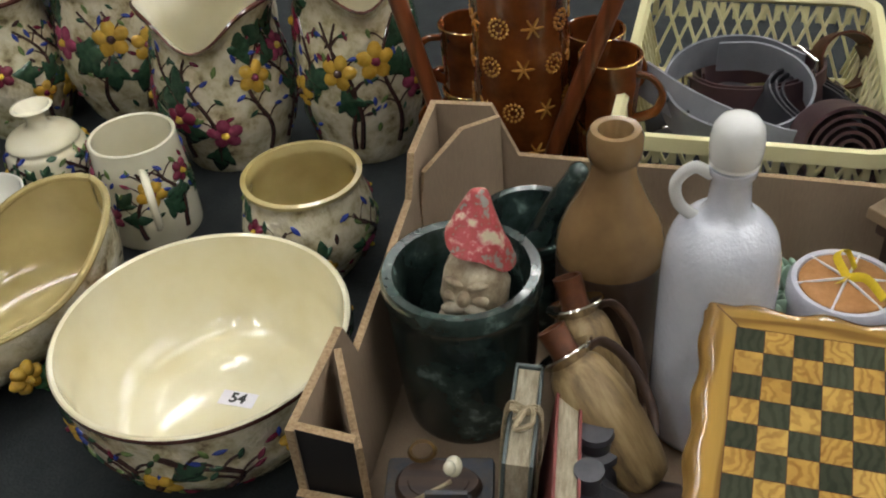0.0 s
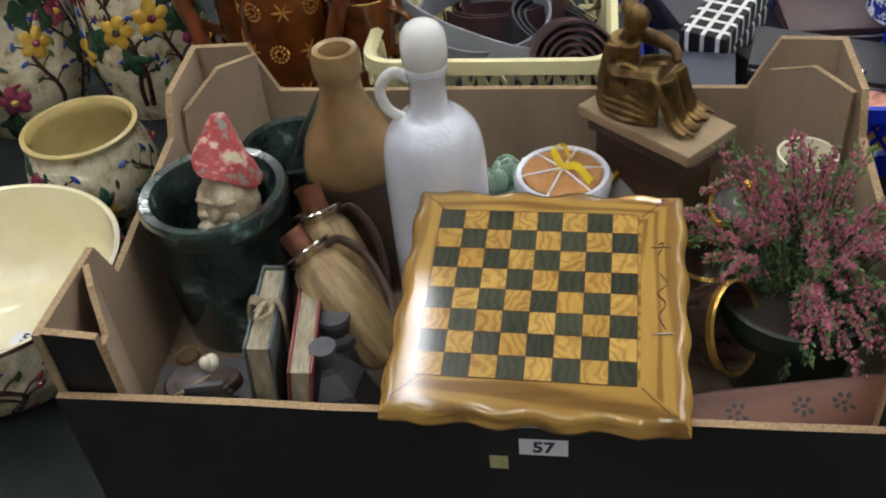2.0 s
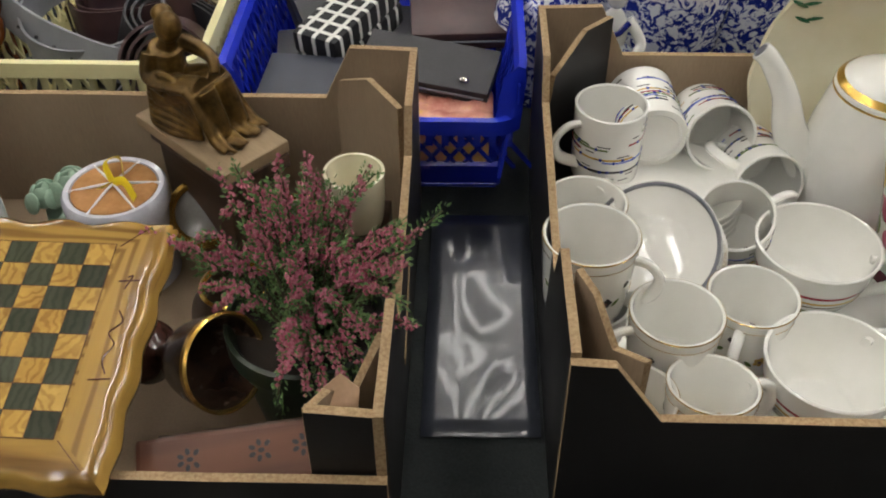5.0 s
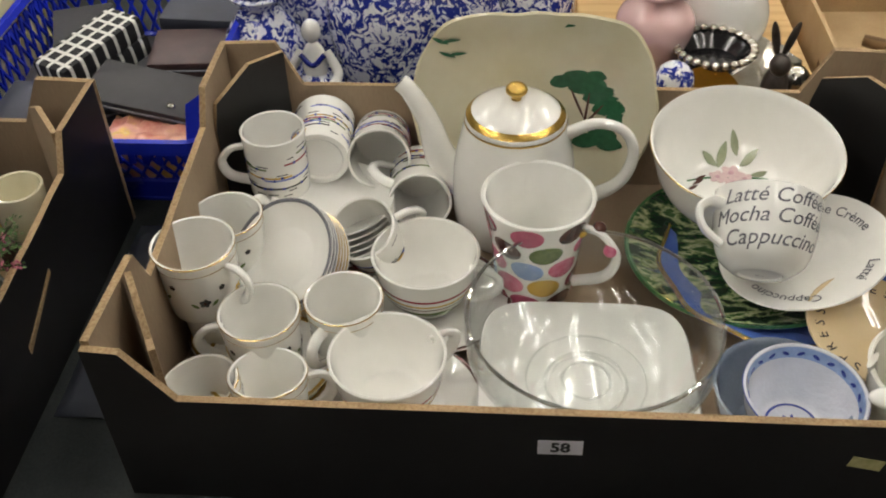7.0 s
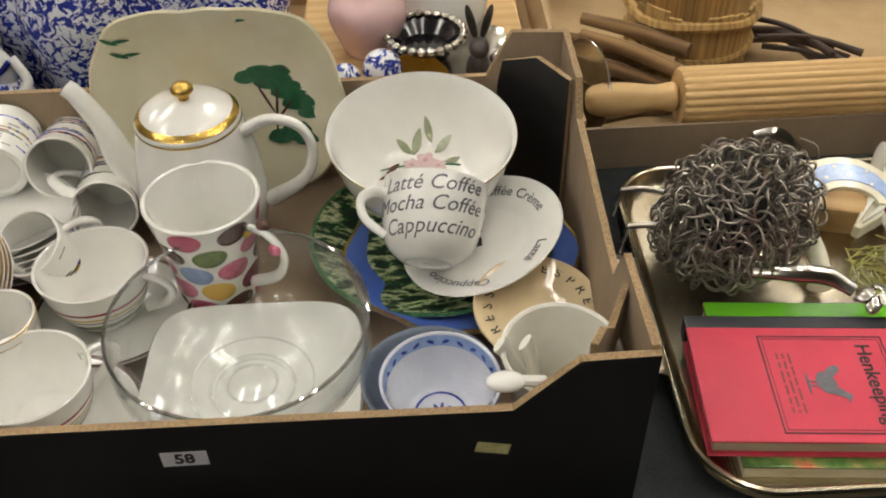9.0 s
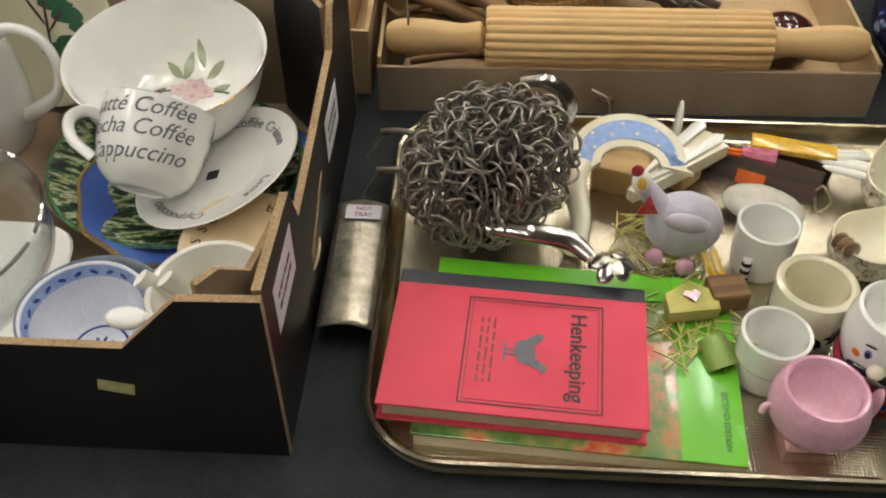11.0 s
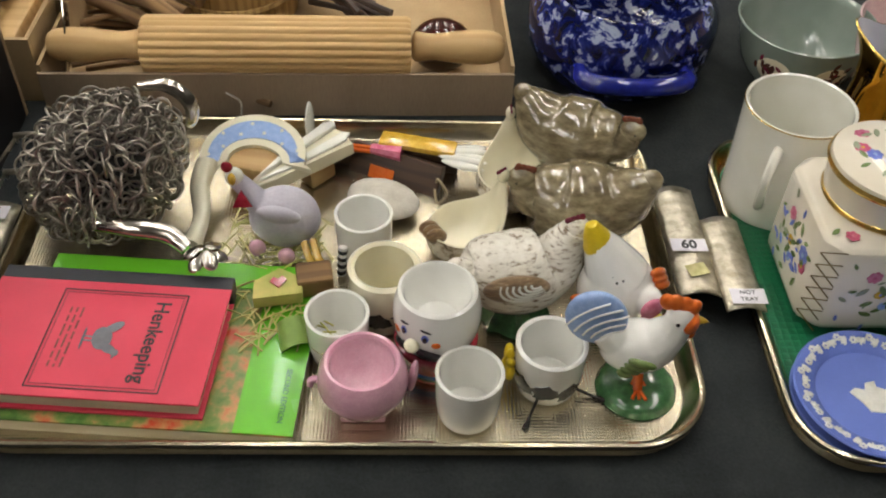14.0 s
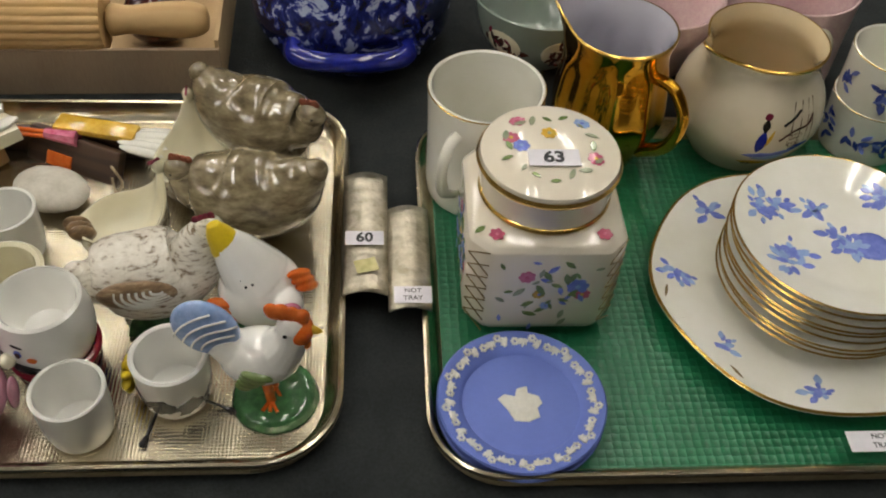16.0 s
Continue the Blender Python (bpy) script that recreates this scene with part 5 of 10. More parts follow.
def candle_jar():
    ob = thing("candle_jar", 0.411, 0.232, 0.006, "glass candle jar with cork top and yellow ribbon", "candle jar", G57)
    part("jar", lathe([(0, 0.001), (0.034, 0), (0.037, 0.004), (0.038, 0.07), (0.0415, 0.078), (0.0415, 0.09), (0.039, 0.0935), (0.035, 0.093), (0.033, 0.088), (0, 0.086)], 48), surface("frosted_jar", "d5d4dc", "c4c4d0", 0.2, grain=20, coat=0.4), ob)
    part("cork_lid", lathe([(0.0335, 0.088), (0.0335, 0.0925), (0.031, 0.094), (0, 0.0945)], 40), M_CORK, ob, "brown cork disc")
    for k in range(3):
        a = k * math.pi / 3 + 0.2
        part("string", tube([(-0.036 * math.cos(a), -0.036 * math.sin(a), 0.0925), (0, 0, 0.0965), (0.036 * math.cos(a), 0.036 * math.sin(a), 0.0925)], 0.0011, 6), M_PAPER, ob, "white string")
    for s, pts in enumerate(([(0, 0, 0.0975), (-0.008, 0.014, 0.106), (0.0, 0.024, 0.104), (0.006, 0.01, 0.099)], [(0, 0, 0.0975), (0.012, -0.006, 0.103), (0.024, -0.022, 0.099)], [(0, 0, 0.0975), (-0.006, -0.01, 0.1), (-0.004, -0.006, 0.098)])):
        part("ribbon", tube(pts, 0.0034, 6, flat=0.16), M_RIBBON, ob, "yellow ribbon")


candle_jar()


def rose_cluster():
    ob = thing("rose_ornament", 0.362, 0.262, 0.006, "pale green resin rose cluster in the carton", "ornament", G57)
    part("stand", lathe([(0, 0), (0.03, 0), (0.026, 0.05), (0, 0.06)], 24), M_CELADON, ob)
    for x, y, z, s in ((0, 0, 0.074, 0.02), (0.022, -0.012, 0.068, 0.016), (-0.02, -0.01, 0.07, 0.017), (0.008, -0.024, 0.06, 0.015)):
        bm = bmesh.new()
        for k in range(9):
            a, rr = k * 2.4, s * (0.25 + 0.08 * k)
            egg(s * 0.5, s * 0.18, s * 0.55, (x + rr * math.cos(a), y + rr * math.sin(a), z - 0.02 * s * k), Matrix.Rotation(a + 1.57, 4, "Z") @ Matrix.Rotation(-0.35, 4, "X"), bm, 10, 7)
        part("rose", bm, M_CELADON, ob)


rose_cluster()


def round_frame(x, y, z, r, rz, rx, label):
    ob = thing("round_clock", x, y, z, label, "clock", G57, rz, rx)
    part("rim", lathe([(r - 0.005, 0), (r, 0.002), (r, 0.012), (r - 0.004, 0.015), (r - 0.007, 0.012)], 40), M_GILT, ob, "tarnished gilt rim")
    part("back", lathe([(0, 0), (r - 0.004, 0), (r - 0.004, 0.008), (0, 0.008)], 40), M_BROWN, ob)
    part("face", lathe([(r - 0.0065, 0.0085), (r * 0.4, 0.0105), (0, 0.011)], 40), surface("dull_glass_face", "8c8a86", "5f5b55", 0.15, grain=14, coat=0.5), ob, "dull greyish glass face")


round_frame(0.472, 0.25, 0.055, 0.03, 20, 38, "small round clock with a tarnished gilt rim")
round_frame(0.557, 0.235, 0.06, 0.024, -25, 40, "small round gilt frame leaning in the carton")


def plinth_and_statue():
    ob = thing("wooden_block", 0.487, 0.264, 0.006, "weathered wooden block carrying a gilt figure", "block", G57, -42)
    part("lower", rbox(0.09, 0.046, 0.1055, 0.002), M_DKWOOD, ob, "", False)
    part("top_slab", rbox(0.118, 0.062, 0.0105, 0.0015, (0, 0, 0.1185)), surface("weathered_grey_wood", "a18a6a", "7e6a50", 0.7, grain=30, stretch=(0.2, 1, 1)), ob, "pale worn top slab", False)
    part("middle_slab", rbox(0.112, 0.056, 0.012, 0.002, (0.004, 0.002, 0.106)), M_DKWOOD, ob, "", False)
    # A robed figure sitting side-on, a tablet across its lap, the robe spread over the block.
    bm = egg(0.022, 0.021, 0.022, (-0.016, 0.002, 0.02), u=24, v=16)
    tube([(-0.018, 0.0, 0.022), (-0.016, 0.0, 0.05), (-0.012, -0.001, 0.068)], [0.02, 0.0165, 0.0135], 16, bm)
    tube([(-0.011, 0, 0.066), (-0.006, -0.002, 0.079)], [0.009, 0.006], 12, bm)
    egg(0.0115, 0.0105, 0.0135, (-0.002, -0.003, 0.089), Matrix.Rotation(0.35, 4, "Y"), bm, 20, 14)
    egg(0.0085, 0.009, 0.0075, (-0.01, 0.001, 0.097), None, bm, 14, 10)
    tube([(-0.018, -0.013, 0.066), (-0.017, -0.021, 0.05), (0.002, -0.024, 0.041)], [0.007, 0.006, 0.0045], 12, bm)
    tube([(-0.006, 0.012, 0.068), (0.014, 0.012, 0.066), (0.03, 0.006, 0.064), (0.036, 0.0, 0.056)], [0.0075, 0.0065, 0.005, 0.004], 12, bm)
    for y in (-0.011, 0.009):
        tube([(-0.014, y, 0.028), (0.012, y, 0.04), (0.03, y, 0.046)], [0.014, 0.0125, 0.0105], 14, bm)
        tube([(0.03, y, 0.045), (0.037, y, 0.028), (0.044, y, 0.008)], [0.0105, 0.0095, 0.0085], 14, bm)
        egg(0.011, 0.006, 0.004, (0.055, y, 0.004), None, bm, 14, 8)
    rbox(0.036, 0.022, 0.0032, 0.001, (0.006, -0.018, 0.046), Matrix.Rotation(-0.12, 4, "Y"), bm)
    for k in range(11):
        y = -0.022 + 0.004 * k
        w = 0.004 * math.sin(k * 2.1)
        tube([(0.004 + w, y, 0.042), (0.024, y * 1.05, 0.046 + w * 0.5), (0.037, y * 1.1, 0.026), (0.046 + w, y * 1.15, 0.009), (0.058 + 2 * w, y * 1.2, 0.003)], [0.003, 0.0034, 0.0036, 0.0034, 0.0022], 8, bm, 5)
    for k in range(8):
        z = 0.006 + 0.006 * k
        tube([(-0.036 + 0.0022 * k, -0.006, z + 0.004), (-0.02, -0.0225 + 0.0006 * k, z), (0.004, -0.024 + 0.001 * k, z - 0.004 + 0.001 * k), (0.03, -0.02, max(0.003, z * 0.5))], [0.002, 0.0028, 0.003, 0.002], 8, bm, 5)
    o = melt("seated_statue", bm, M_BRONZE, None, 0.0011)
    o.modifiers["soften"].iterations = 1
    o.matrix_basis = pose(0.471, 0.273, 0.1353, 0, 0, -28) @ Matrix.Scale(0.94, 4)
    tagged(o, "gilt bronze statue of a seated robed figure", "statue", G57)


plinth_and_statue()


def heather():
    ob = thing("heather_plant", 0.582, 0.095, 0.006, "potted heather plant with dusty pink blossom", "plant", G57)
    part("pot", lathe([(0, 0), (0.04, 0), (0.052, 0.075), (0.056, 0.077), (0.056, 0.092), (0.053, 0.093), (0.05, 0.086), (0.046, 0.07), (0, 0.07)], 40), surface("dark_green_pot", "20291f", "2c3526", 0.4, grain=20), ob)
    part("soil", lathe([(0.049, 0.082), (0.03, 0.086), (0, 0.088)], 30), M_SOIL, ob)
    rnd = random.Random(7)
    stems, buds, leaves = bmesh.new(), bmesh.new(), bmesh.new()
    quads = []

    def bead(lst, p, s):
        lst.append((p, s))
    bud_l, leaf_l = [], []
    tips = [(0.093, 0.002, 0.186, 1.0), (0.03, -0.102, 0.085, 1.0), (0.078, -0.06, 0.15, 1.0)]
    for k in range(125):
        a = rnd.uniform(0, 6.283)
        q = 0.088 * math.sqrt(rnd.uniform(0.02, 1.0))
        tips.append((q * math.cos(a) - 0.012, q * math.sin(a) * 0.95 + 0.004, rnd.uniform(0.15, 0.222) - q * 0.62 - (0.03 if math.sin(a) < -0.3 else 0.0), 0.0))
    for tx, ty, tz, keep in tips:
        if tx < -0.015 and ty < -0.012:
            continue
        b = Vector((tx * 0.3, ty * 0.3, 0.084))
        t = Vector((tx, ty, tz))
        m = (b + t) / 2 + Vector((0, 0, 0.012 + rnd.uniform(0, 0.016)))
        if rnd.random() < 0.06 and not keep:
            t.z -= 0.04
        line = smooth_path([b, m, t], 13)
        tube([b, m, t], [0.0011, 0.0006], 5, stems, 4)
        top_green = rnd.random() < 0.5
        for i, p in enumerate(line):
            f = i / len(line)
            d = (line[min(i + 1, len(line) - 1)] - line[max(0, i - 1)]).normalized()
            for j in range(7 if f > 0.3 else 5):
                w = Vector((rnd.gauss(0, 1), rnd.gauss(0, 1), rnd.gauss(0, 0.8))).normalized()
                o = p + w * rnd.uniform(0.0015, 0.0042) + d * rnd.uniform(-0.003, 0.003)
                if (f < 0.4 or (f > 0.8 and top_green) or rnd.random() < 0.42):
                    leaf_l.append((o, (w + d).normalized(), rnd.uniform(0.002, 0.0038)))
                else:
                    bud_l.append((o, rnd.uniform(0.0010, 0.0019)))

    def raw(name, verts, faces, mat, label):
        me = bpy.data.meshes.new(name)
        me.from_pydata(verts, [], faces)
        me.materials.append(mat)
        o = new(name, me)
        o.parent = ob
        o["kind"], o["label"] = "stuff", label
    V, F = [], []
    for p, s in bud_l:
        n0 = len(V)
        V += [p + Vector(q) * s for q in ((1, 0, 0), (-1, 0, 0), (0, 1, 0), (0, -1, 0), (0, 0, 1.3), (0, 0, -1.3))]
        F += [(n0 + a, n0 + b, n0 + c) for a, b, c in ((0, 2, 4), (2, 1, 4), (1, 3, 4), (3, 0, 4), (2, 0, 5), (1, 2, 5), (3, 1, 5), (0, 3, 5))]
    raw("blossoms", V, F, M_HEATHER_PINK, "tiny dusty pink bell blossoms")
    V, F = [], []
    for p, d, s in leaf_l:
        n0 = len(V)
        side = d.orthogonal().normalized() * s * 0.28
        V += [p, p + d * s * 0.5 + side, p + d * s * 1.3, p + d * s * 0.5 - side]
        F += [(n0, n0 + 1, n0 + 2, n0 + 3)]
    raw("needle_leaves", V, F, M_HEATHER_GREEN, "fine green needle leaves")
    part("stems", stems, M_STEM, ob, "thin woody stems")["kind"] = "stuff"


heather()


def goblet():
    ob = thing("goblet", 0.503, 0.072, 0.08, "dark pottery goblet with a gilt rim, lying on its side", "goblet", G57, -30, 0, 66)
    part("bowl", lathe(fine([(0.006, -0.03), (0.012, -0.012), (0.024, 0.004), (0.031, 0.026), (0.033, 0.04)], 4) + [(0.0315, 0.041), (0.029, 0.026), (0.022, 0.006), (0, 0.0)], 40), surface("dark_lustre", "2a1e1a", "4a382c", 0.25, grain=60, coat=0.3), ob)
    part("rim", lathe([(0.0332, 0.036), (0.034, 0.0405), (0.0322, 0.042), (0.0308, 0.039)], 40), M_GILT, ob, "gilt rim")
    part("foot", lathe([(0.006, -0.03), (0.022, -0.04), (0.023, -0.043), (0, -0.043)], 32), M_BROWN, ob)
    j = thing("round_jar", 0.524, 0.135, 0.006, "dark round pottery jar with a brass rim", "jar", G57)
    part("body", lathe(fine([(0.0, 0), (0.024, 0.001), (0.036, 0.03), (0.034, 0.062), (0.024, 0.08)], 4) + [(0.022, 0.081), (0.024, 0.07), (0, 0.03)], 36), M_DKSTONE, j)
    part("rim", lathe([(0.0235, 0.079), (0.026, 0.082), (0.0235, 0.084), (0.0215, 0.081)], 36), M_GILT, j)
    cup(0.604, 0.222, 0.126, 0.047, 0.05, None, "plain off-white pottery cup", "egg", M_IVORY, name="cup", group=G57, rim=None, base=0.076)
    k = thing("pale_block", 0.604, 0.225, 0.006, "wooden block under a small cup", "block", G57)
    part("body", rbox(0.05, 0.05, 0.07, 0.002), M_DKWOOD, k, "", False)


goblet()


def carved_board():
    ob = thing("carved_wood_board", 0.565, -0.012, 0.084, "reddish carved wooden board with pierced flower holes", "board", G57, 11, 22)
    part("board", rbox(0.14, 0.036, 0.012, 0.003), M_BRICKWOOD, ob, "", False)
    p = bmesh.new()
    for cx in (-0.038, 0.004, 0.03):
        for k in range(7):
            a = k * 0.9
            patch(oval(0.0022, 0.0015, 8, a), level(lambda r: 0.0121, cx + (0.006 if k else 0) * math.cos(a), 0.002 + (0.005 if k else 0) * math.sin(a)), p, 0.0002)
    part("pierced_holes", p, M_INK, ob, "dark pierced holes")["kind"] = "stuff"
    q = thing("wood_offcut", 0.565, 0.005, 0.006, "dark wooden block under the carved board", "block", G57, 11)
    part("body", rbox(0.13, 0.03, 0.074, 0.002), M_DKWOOD, q, "", False)


carved_board()


# ---- floral pottery beside the first carton ----
G54 = "floral pottery set"
M_LEAFDARK = paint("dark_green_enamel", "25402e", hexb="3a5a40")
M_DULLROSE = paint("dull_rose_enamel", "8a3350", hexb="a35068")
M_BRANCH = paint("purple_brown_enamel", "3a2622", hexb="4e3630")


def relief_flowers(ob, rf, z0, z1, seed, n=7, big=0.017, branches=4, skip=0.0):
    """Raised painted flowers, leaves, buds and a branching stem all round a pot."""
    rnd = random.Random(seed)
    p = Paints()
    for k in range(branches):
        a = 2 * math.pi * k / branches + rnd.uniform(-0.3, 0.3)
        z = z0
        pts = []
        for s in range(7):
            f = s / 6
            aa = a + 0.35 * math.sin(f * 5 + k) * f
            zz = z0 + (z1 - z0) * (0.02 + 0.9 * f)
            r = rf(zz)
            pts.append((r * math.cos(aa), r * math.sin(aa), zz))
        tube(pts, [0.0032, 0.0024, 0.0015], 6, p[M_BRANCH], 4)
        for s in (2, 3, 4, 5):
            q = Vector(pts[s])
            a0 = math.atan2(q.y, q.x)
            for sg in (-1, 1):
                a1 = a0 + sg * 0.016 / rf(q.z)
                z2 = min(q.z + 0.012, z1)
                r1, r2 = rf(q.z), rf(z2)
                tube([q, (r2 * math.cos((a0 + a1) / 2), r2 * math.sin((a0 + a1) / 2), (q.z + z2) / 2 + 0.003), (r2 * math.cos(a1), r2 * math.sin(a1), z2)], 0.0012, 5, p[M_BRANCH], 3)
                leaf(p, rf, a1, z2, 0.006, rnd.choice([M_LEAFDARK, M_BLUE, M_CRIMSON, M_LEAFDARK, M_LEAF2, M_BLUE]), rnd.uniform(0, 3), 0.0006, 0.0016)
    for k in range(n):
        a = 2 * math.pi * (k + rnd.uniform(-0.25, 0.25)) / n
        z = z0 + (z1 - z0) * rnd.uniform(0.25, 0.85)
        col, heart = rnd.choice([(M_CRIMSON, M_OCHRE), (M_OCHRE, M_CRIMSON), (M_DULLROSE, M_OCHRE), (M_OCHRE, M_BRANCH)])
        s = big * rnd.uniform(0.8, 1.2)
        for j in range(2):
            t = rnd.uniform(0, 6.28)
            la, lz = a + s * 1.25 * math.cos(t) / rf(z), min(max(z + s * 1.25 * math.sin(t), z0), z1)
            for lobe, size in ((0, 0.95), (0.9, 0.62), (-0.9, 0.62)):
                u, v = s * 0.28 * math.cos(t + lobe), s * 0.28 * math.sin(t + lobe)
                leaf(p, rf, la + u / rf(lz), min(max(lz + v, z0), z1), s * size, M_LEAFDARK, t + lobe, 0.0006, 0.0022, slim=0.46)
        blossom(p, rf, a, z, s * 0.8, col, heart, 5, 0.0012, 0.0028)
    for k in range(n * 5):
        leaf(p, rf, rnd.uniform(0, 6.28), rnd.uniform(z0, z1), rnd.uniform(0.004, 0.007), rnd.choice([M_BLUE, M_LEAFDARK, M_CRIMSON, M_LEAF2, M_BRANCH]), rnd.uniform(0, 3), 0.0006, 0.0014)
    p.put(ob, "flower_relief")


M_RELIEF = mottled("creamy_relief_glaze", [(0.3, "75664a"), (0.4, "b8aa84"), (0.52, "d8ceac"), (0.7, "e6dec6")], 48, 0.14, 4, 1.0, 0.7)
M_RELIEF.node_tree.nodes["Bump"].inputs["Distance"].default_value = 0.006


def big_bowl():
    ob = thing("mixing_bowl", -0.056, 0.095, 0.0, "large cream bowl with a raised floral band outside", "bowl", G54)
    R, h = 0.116, 0.098
    outer = fine([(0.062, 0), (0.07, 0.003), (0.095, 0.02), (0.108, 0.045), (0.111, 0.07), (0.1145, h)], 5)
    rf = radius_of(outer)
    t = 0.0045
    part("outside", lathe([(0, 0.003), (0.055, 0.002)] + outer, 72), M_RELIEF, ob, "textured cream outside")
    inn = [(r - t, max(z, 0.012)) for r, z in outer]
    part("inside", lathe([outer[-1], (R - 0.003, h + 0.0012)] + inn[::-1] + [(0.05, 0.011), (0.048, 0.0102), (0, 0.0105)], 72), M_CREAM, ob, "smooth pale yellow inside")
    part("rim_line", lathe([(outer[-1][0] + 0.0002, h - 0.0035), (outer[-1][0] + 0.0006, h - 0.001), (outer[-1][0], h + 0.0004)], 72), M_BROWN, ob, "brown rim line")
    relief_flowers(ob, rf, 0.02, 0.08, 3, 9, 0.018, 7)
    number_label("54", ob, pose(0.009, 0.006, 0.0108, 0, 0, 0), 0.031)


big_bowl()


def floral_pot(x, y, r, h, label, seed, neck=0.9, name="pot", inside=None, belly=1.12):
    ob = thing(name, x, y, 0.0, label, "pot", G54)
    outer = fine([(r * 0.62, 0), (r * 0.7, 0.003), (r * belly, h * 0.45), (r * belly * 0.97, h * 0.7), (r * neck, h * 0.93), (r * neck, h)], 5)
    rf = radius_of(outer)
    part("outside", lathe([(0, 0.002), (r * 0.55, 0)] + outer, 60), M_RELIEF, ob, "textured cream outside")
    rim = r * neck
    part("inside", lathe([(rim, h), (rim + 0.002, h + 0.001), (rim + 0.002, h + 0.004), (rim - 0.003, h + 0.0045), (rim - 0.005, h)] + [(q - 0.005, max(z, 0.008)) for q, z in outer[::-1][3:]] + [(0, 0.008)], 60), inside or M_YELLOW, ob, "smooth yellow inside")
    relief_flowers(ob, rf, h * 0.15, h * 0.85, seed, 6, 0.015, 4)
    return ob


floral_pot(-0.053, 0.295, 0.058, 0.1, "round cream pot with raised flowers, yellow inside", 11, 0.93, "pot", None, 1.08)


def small_vase(x, y, seed):
    ob = thing("small_vase", x, y, 0.0, "small narrow-necked cream vase with raised flowers", "vase", G54)
    outer = fine([(0.03, 0), (0.034, 0.003), (0.045, 0.026), (0.0435, 0.05), (0.0385, 0.057), (0.0395, 0.062), (0.033, 0.069), (0.0135, 0.077), (0.011, 0.088), (0.02, 0.098), (0.022, 0.1)], 4)
    part("body", lathe([(0, 0.002)] + outer + [(0.019, 0.101), (0.009, 0.09), (0, 0.085)], 48), M_CREAM, ob)
    relief_flowers(ob, radius_of(outer), 0.006, 0.055, seed, 5, 0.012, 3)


small_vase(-0.395, 0.372, 21)
ob = cup(-0.245, 0.325, 0.11, 0.086, 0.108, -52, "floral relief mug with a pale inside", "tapered", M_IVORY, rim=M_IVORY, out=0.03, name="mug", cat="mug", group=G54, base=0.0, hmat=M_IVORY, thick=0.004)
relief_flowers(ob, lambda z: 0.0473 - 0.0042 * z / 0.108, 0.012, 0.096, 31, 7, 0.018, 5)


def big_jug(x, y, r, h, seed, label, spout=None, rz=0):
    ob = thing("floral_jug", x, y, 0.0, label, "jug", G54, rz)
    outer = fine([(r * 0.72, 0), (r * 0.78, 0.004), (r, h * 0.35), (r * 0.93, h * 0.65), (r * 0.84, h * 0.85), (r * 0.98, h)], 5)

    def lip(a, z, rr):
        if spout is None or z < h * 0.75:
            return (0, 0)
        d = abs((a - spout + math.pi) % (2 * math.pi) - math.pi)
        w = math.exp(-(d / 0.42) ** 2) * (z / h - 0.75) * 4
        return (0.017 * w, -0.02 * w + 0.012 * (math.cos(3 * (a - spout)) * (z / h - 0.75) * -1.2))
    prof = [(0, 0.003), (r * 0.66, 0)] + outer
    part("outside", lathe(prof, 72, lip), M_RELIEF, ob, "textured cream outside")
    part("inside", lathe([(outer[-1][0], h), (outer[-1][0] - 0.002, h + 0.002)] + [(q - 0.0045, max(z, 0.01)) for q, z in outer[::-1][1:]] + [(0, 0.01)], 72, lip), M_IVORY, ob)
    part("rim_line", lathe([(outer[-1][0] + 0.0006, h - 0.002), (outer[-1][0] + 0.001, h + 0.001), (outer[-1][0] - 0.002, h + 0.0026)], 72, lip), M_BROWN, ob, "brown rim line")
    relief_flowers(ob, radius_of(outer), h * 0.1, h * 0.86, seed, 10, 0.024, 9)
    handle(ob, r * 0.88, h * 0.3, h * 0.85, 0.04, radians(80), M_IVORY, 0.006)


big_jug(-0.225, 0.485, 0.078, 0.185, 41, "tall cream floral jug with a wavy pouring lip", radians(-75))
big_jug(-0.40, 0.57, 0.082, 0.185, 43, "tall cream floral vase with yellow and red flowers", None, 70)
big_jug(-0.075, 0.52, 0.07, 0.215, 47, "tall cream floral vase with dark green leaves", radians(-80), 20)
big_jug(-0.52, 0.50, 0.07, 0.17, 48, "tall cream floral vase at the end of the table", None, 120)


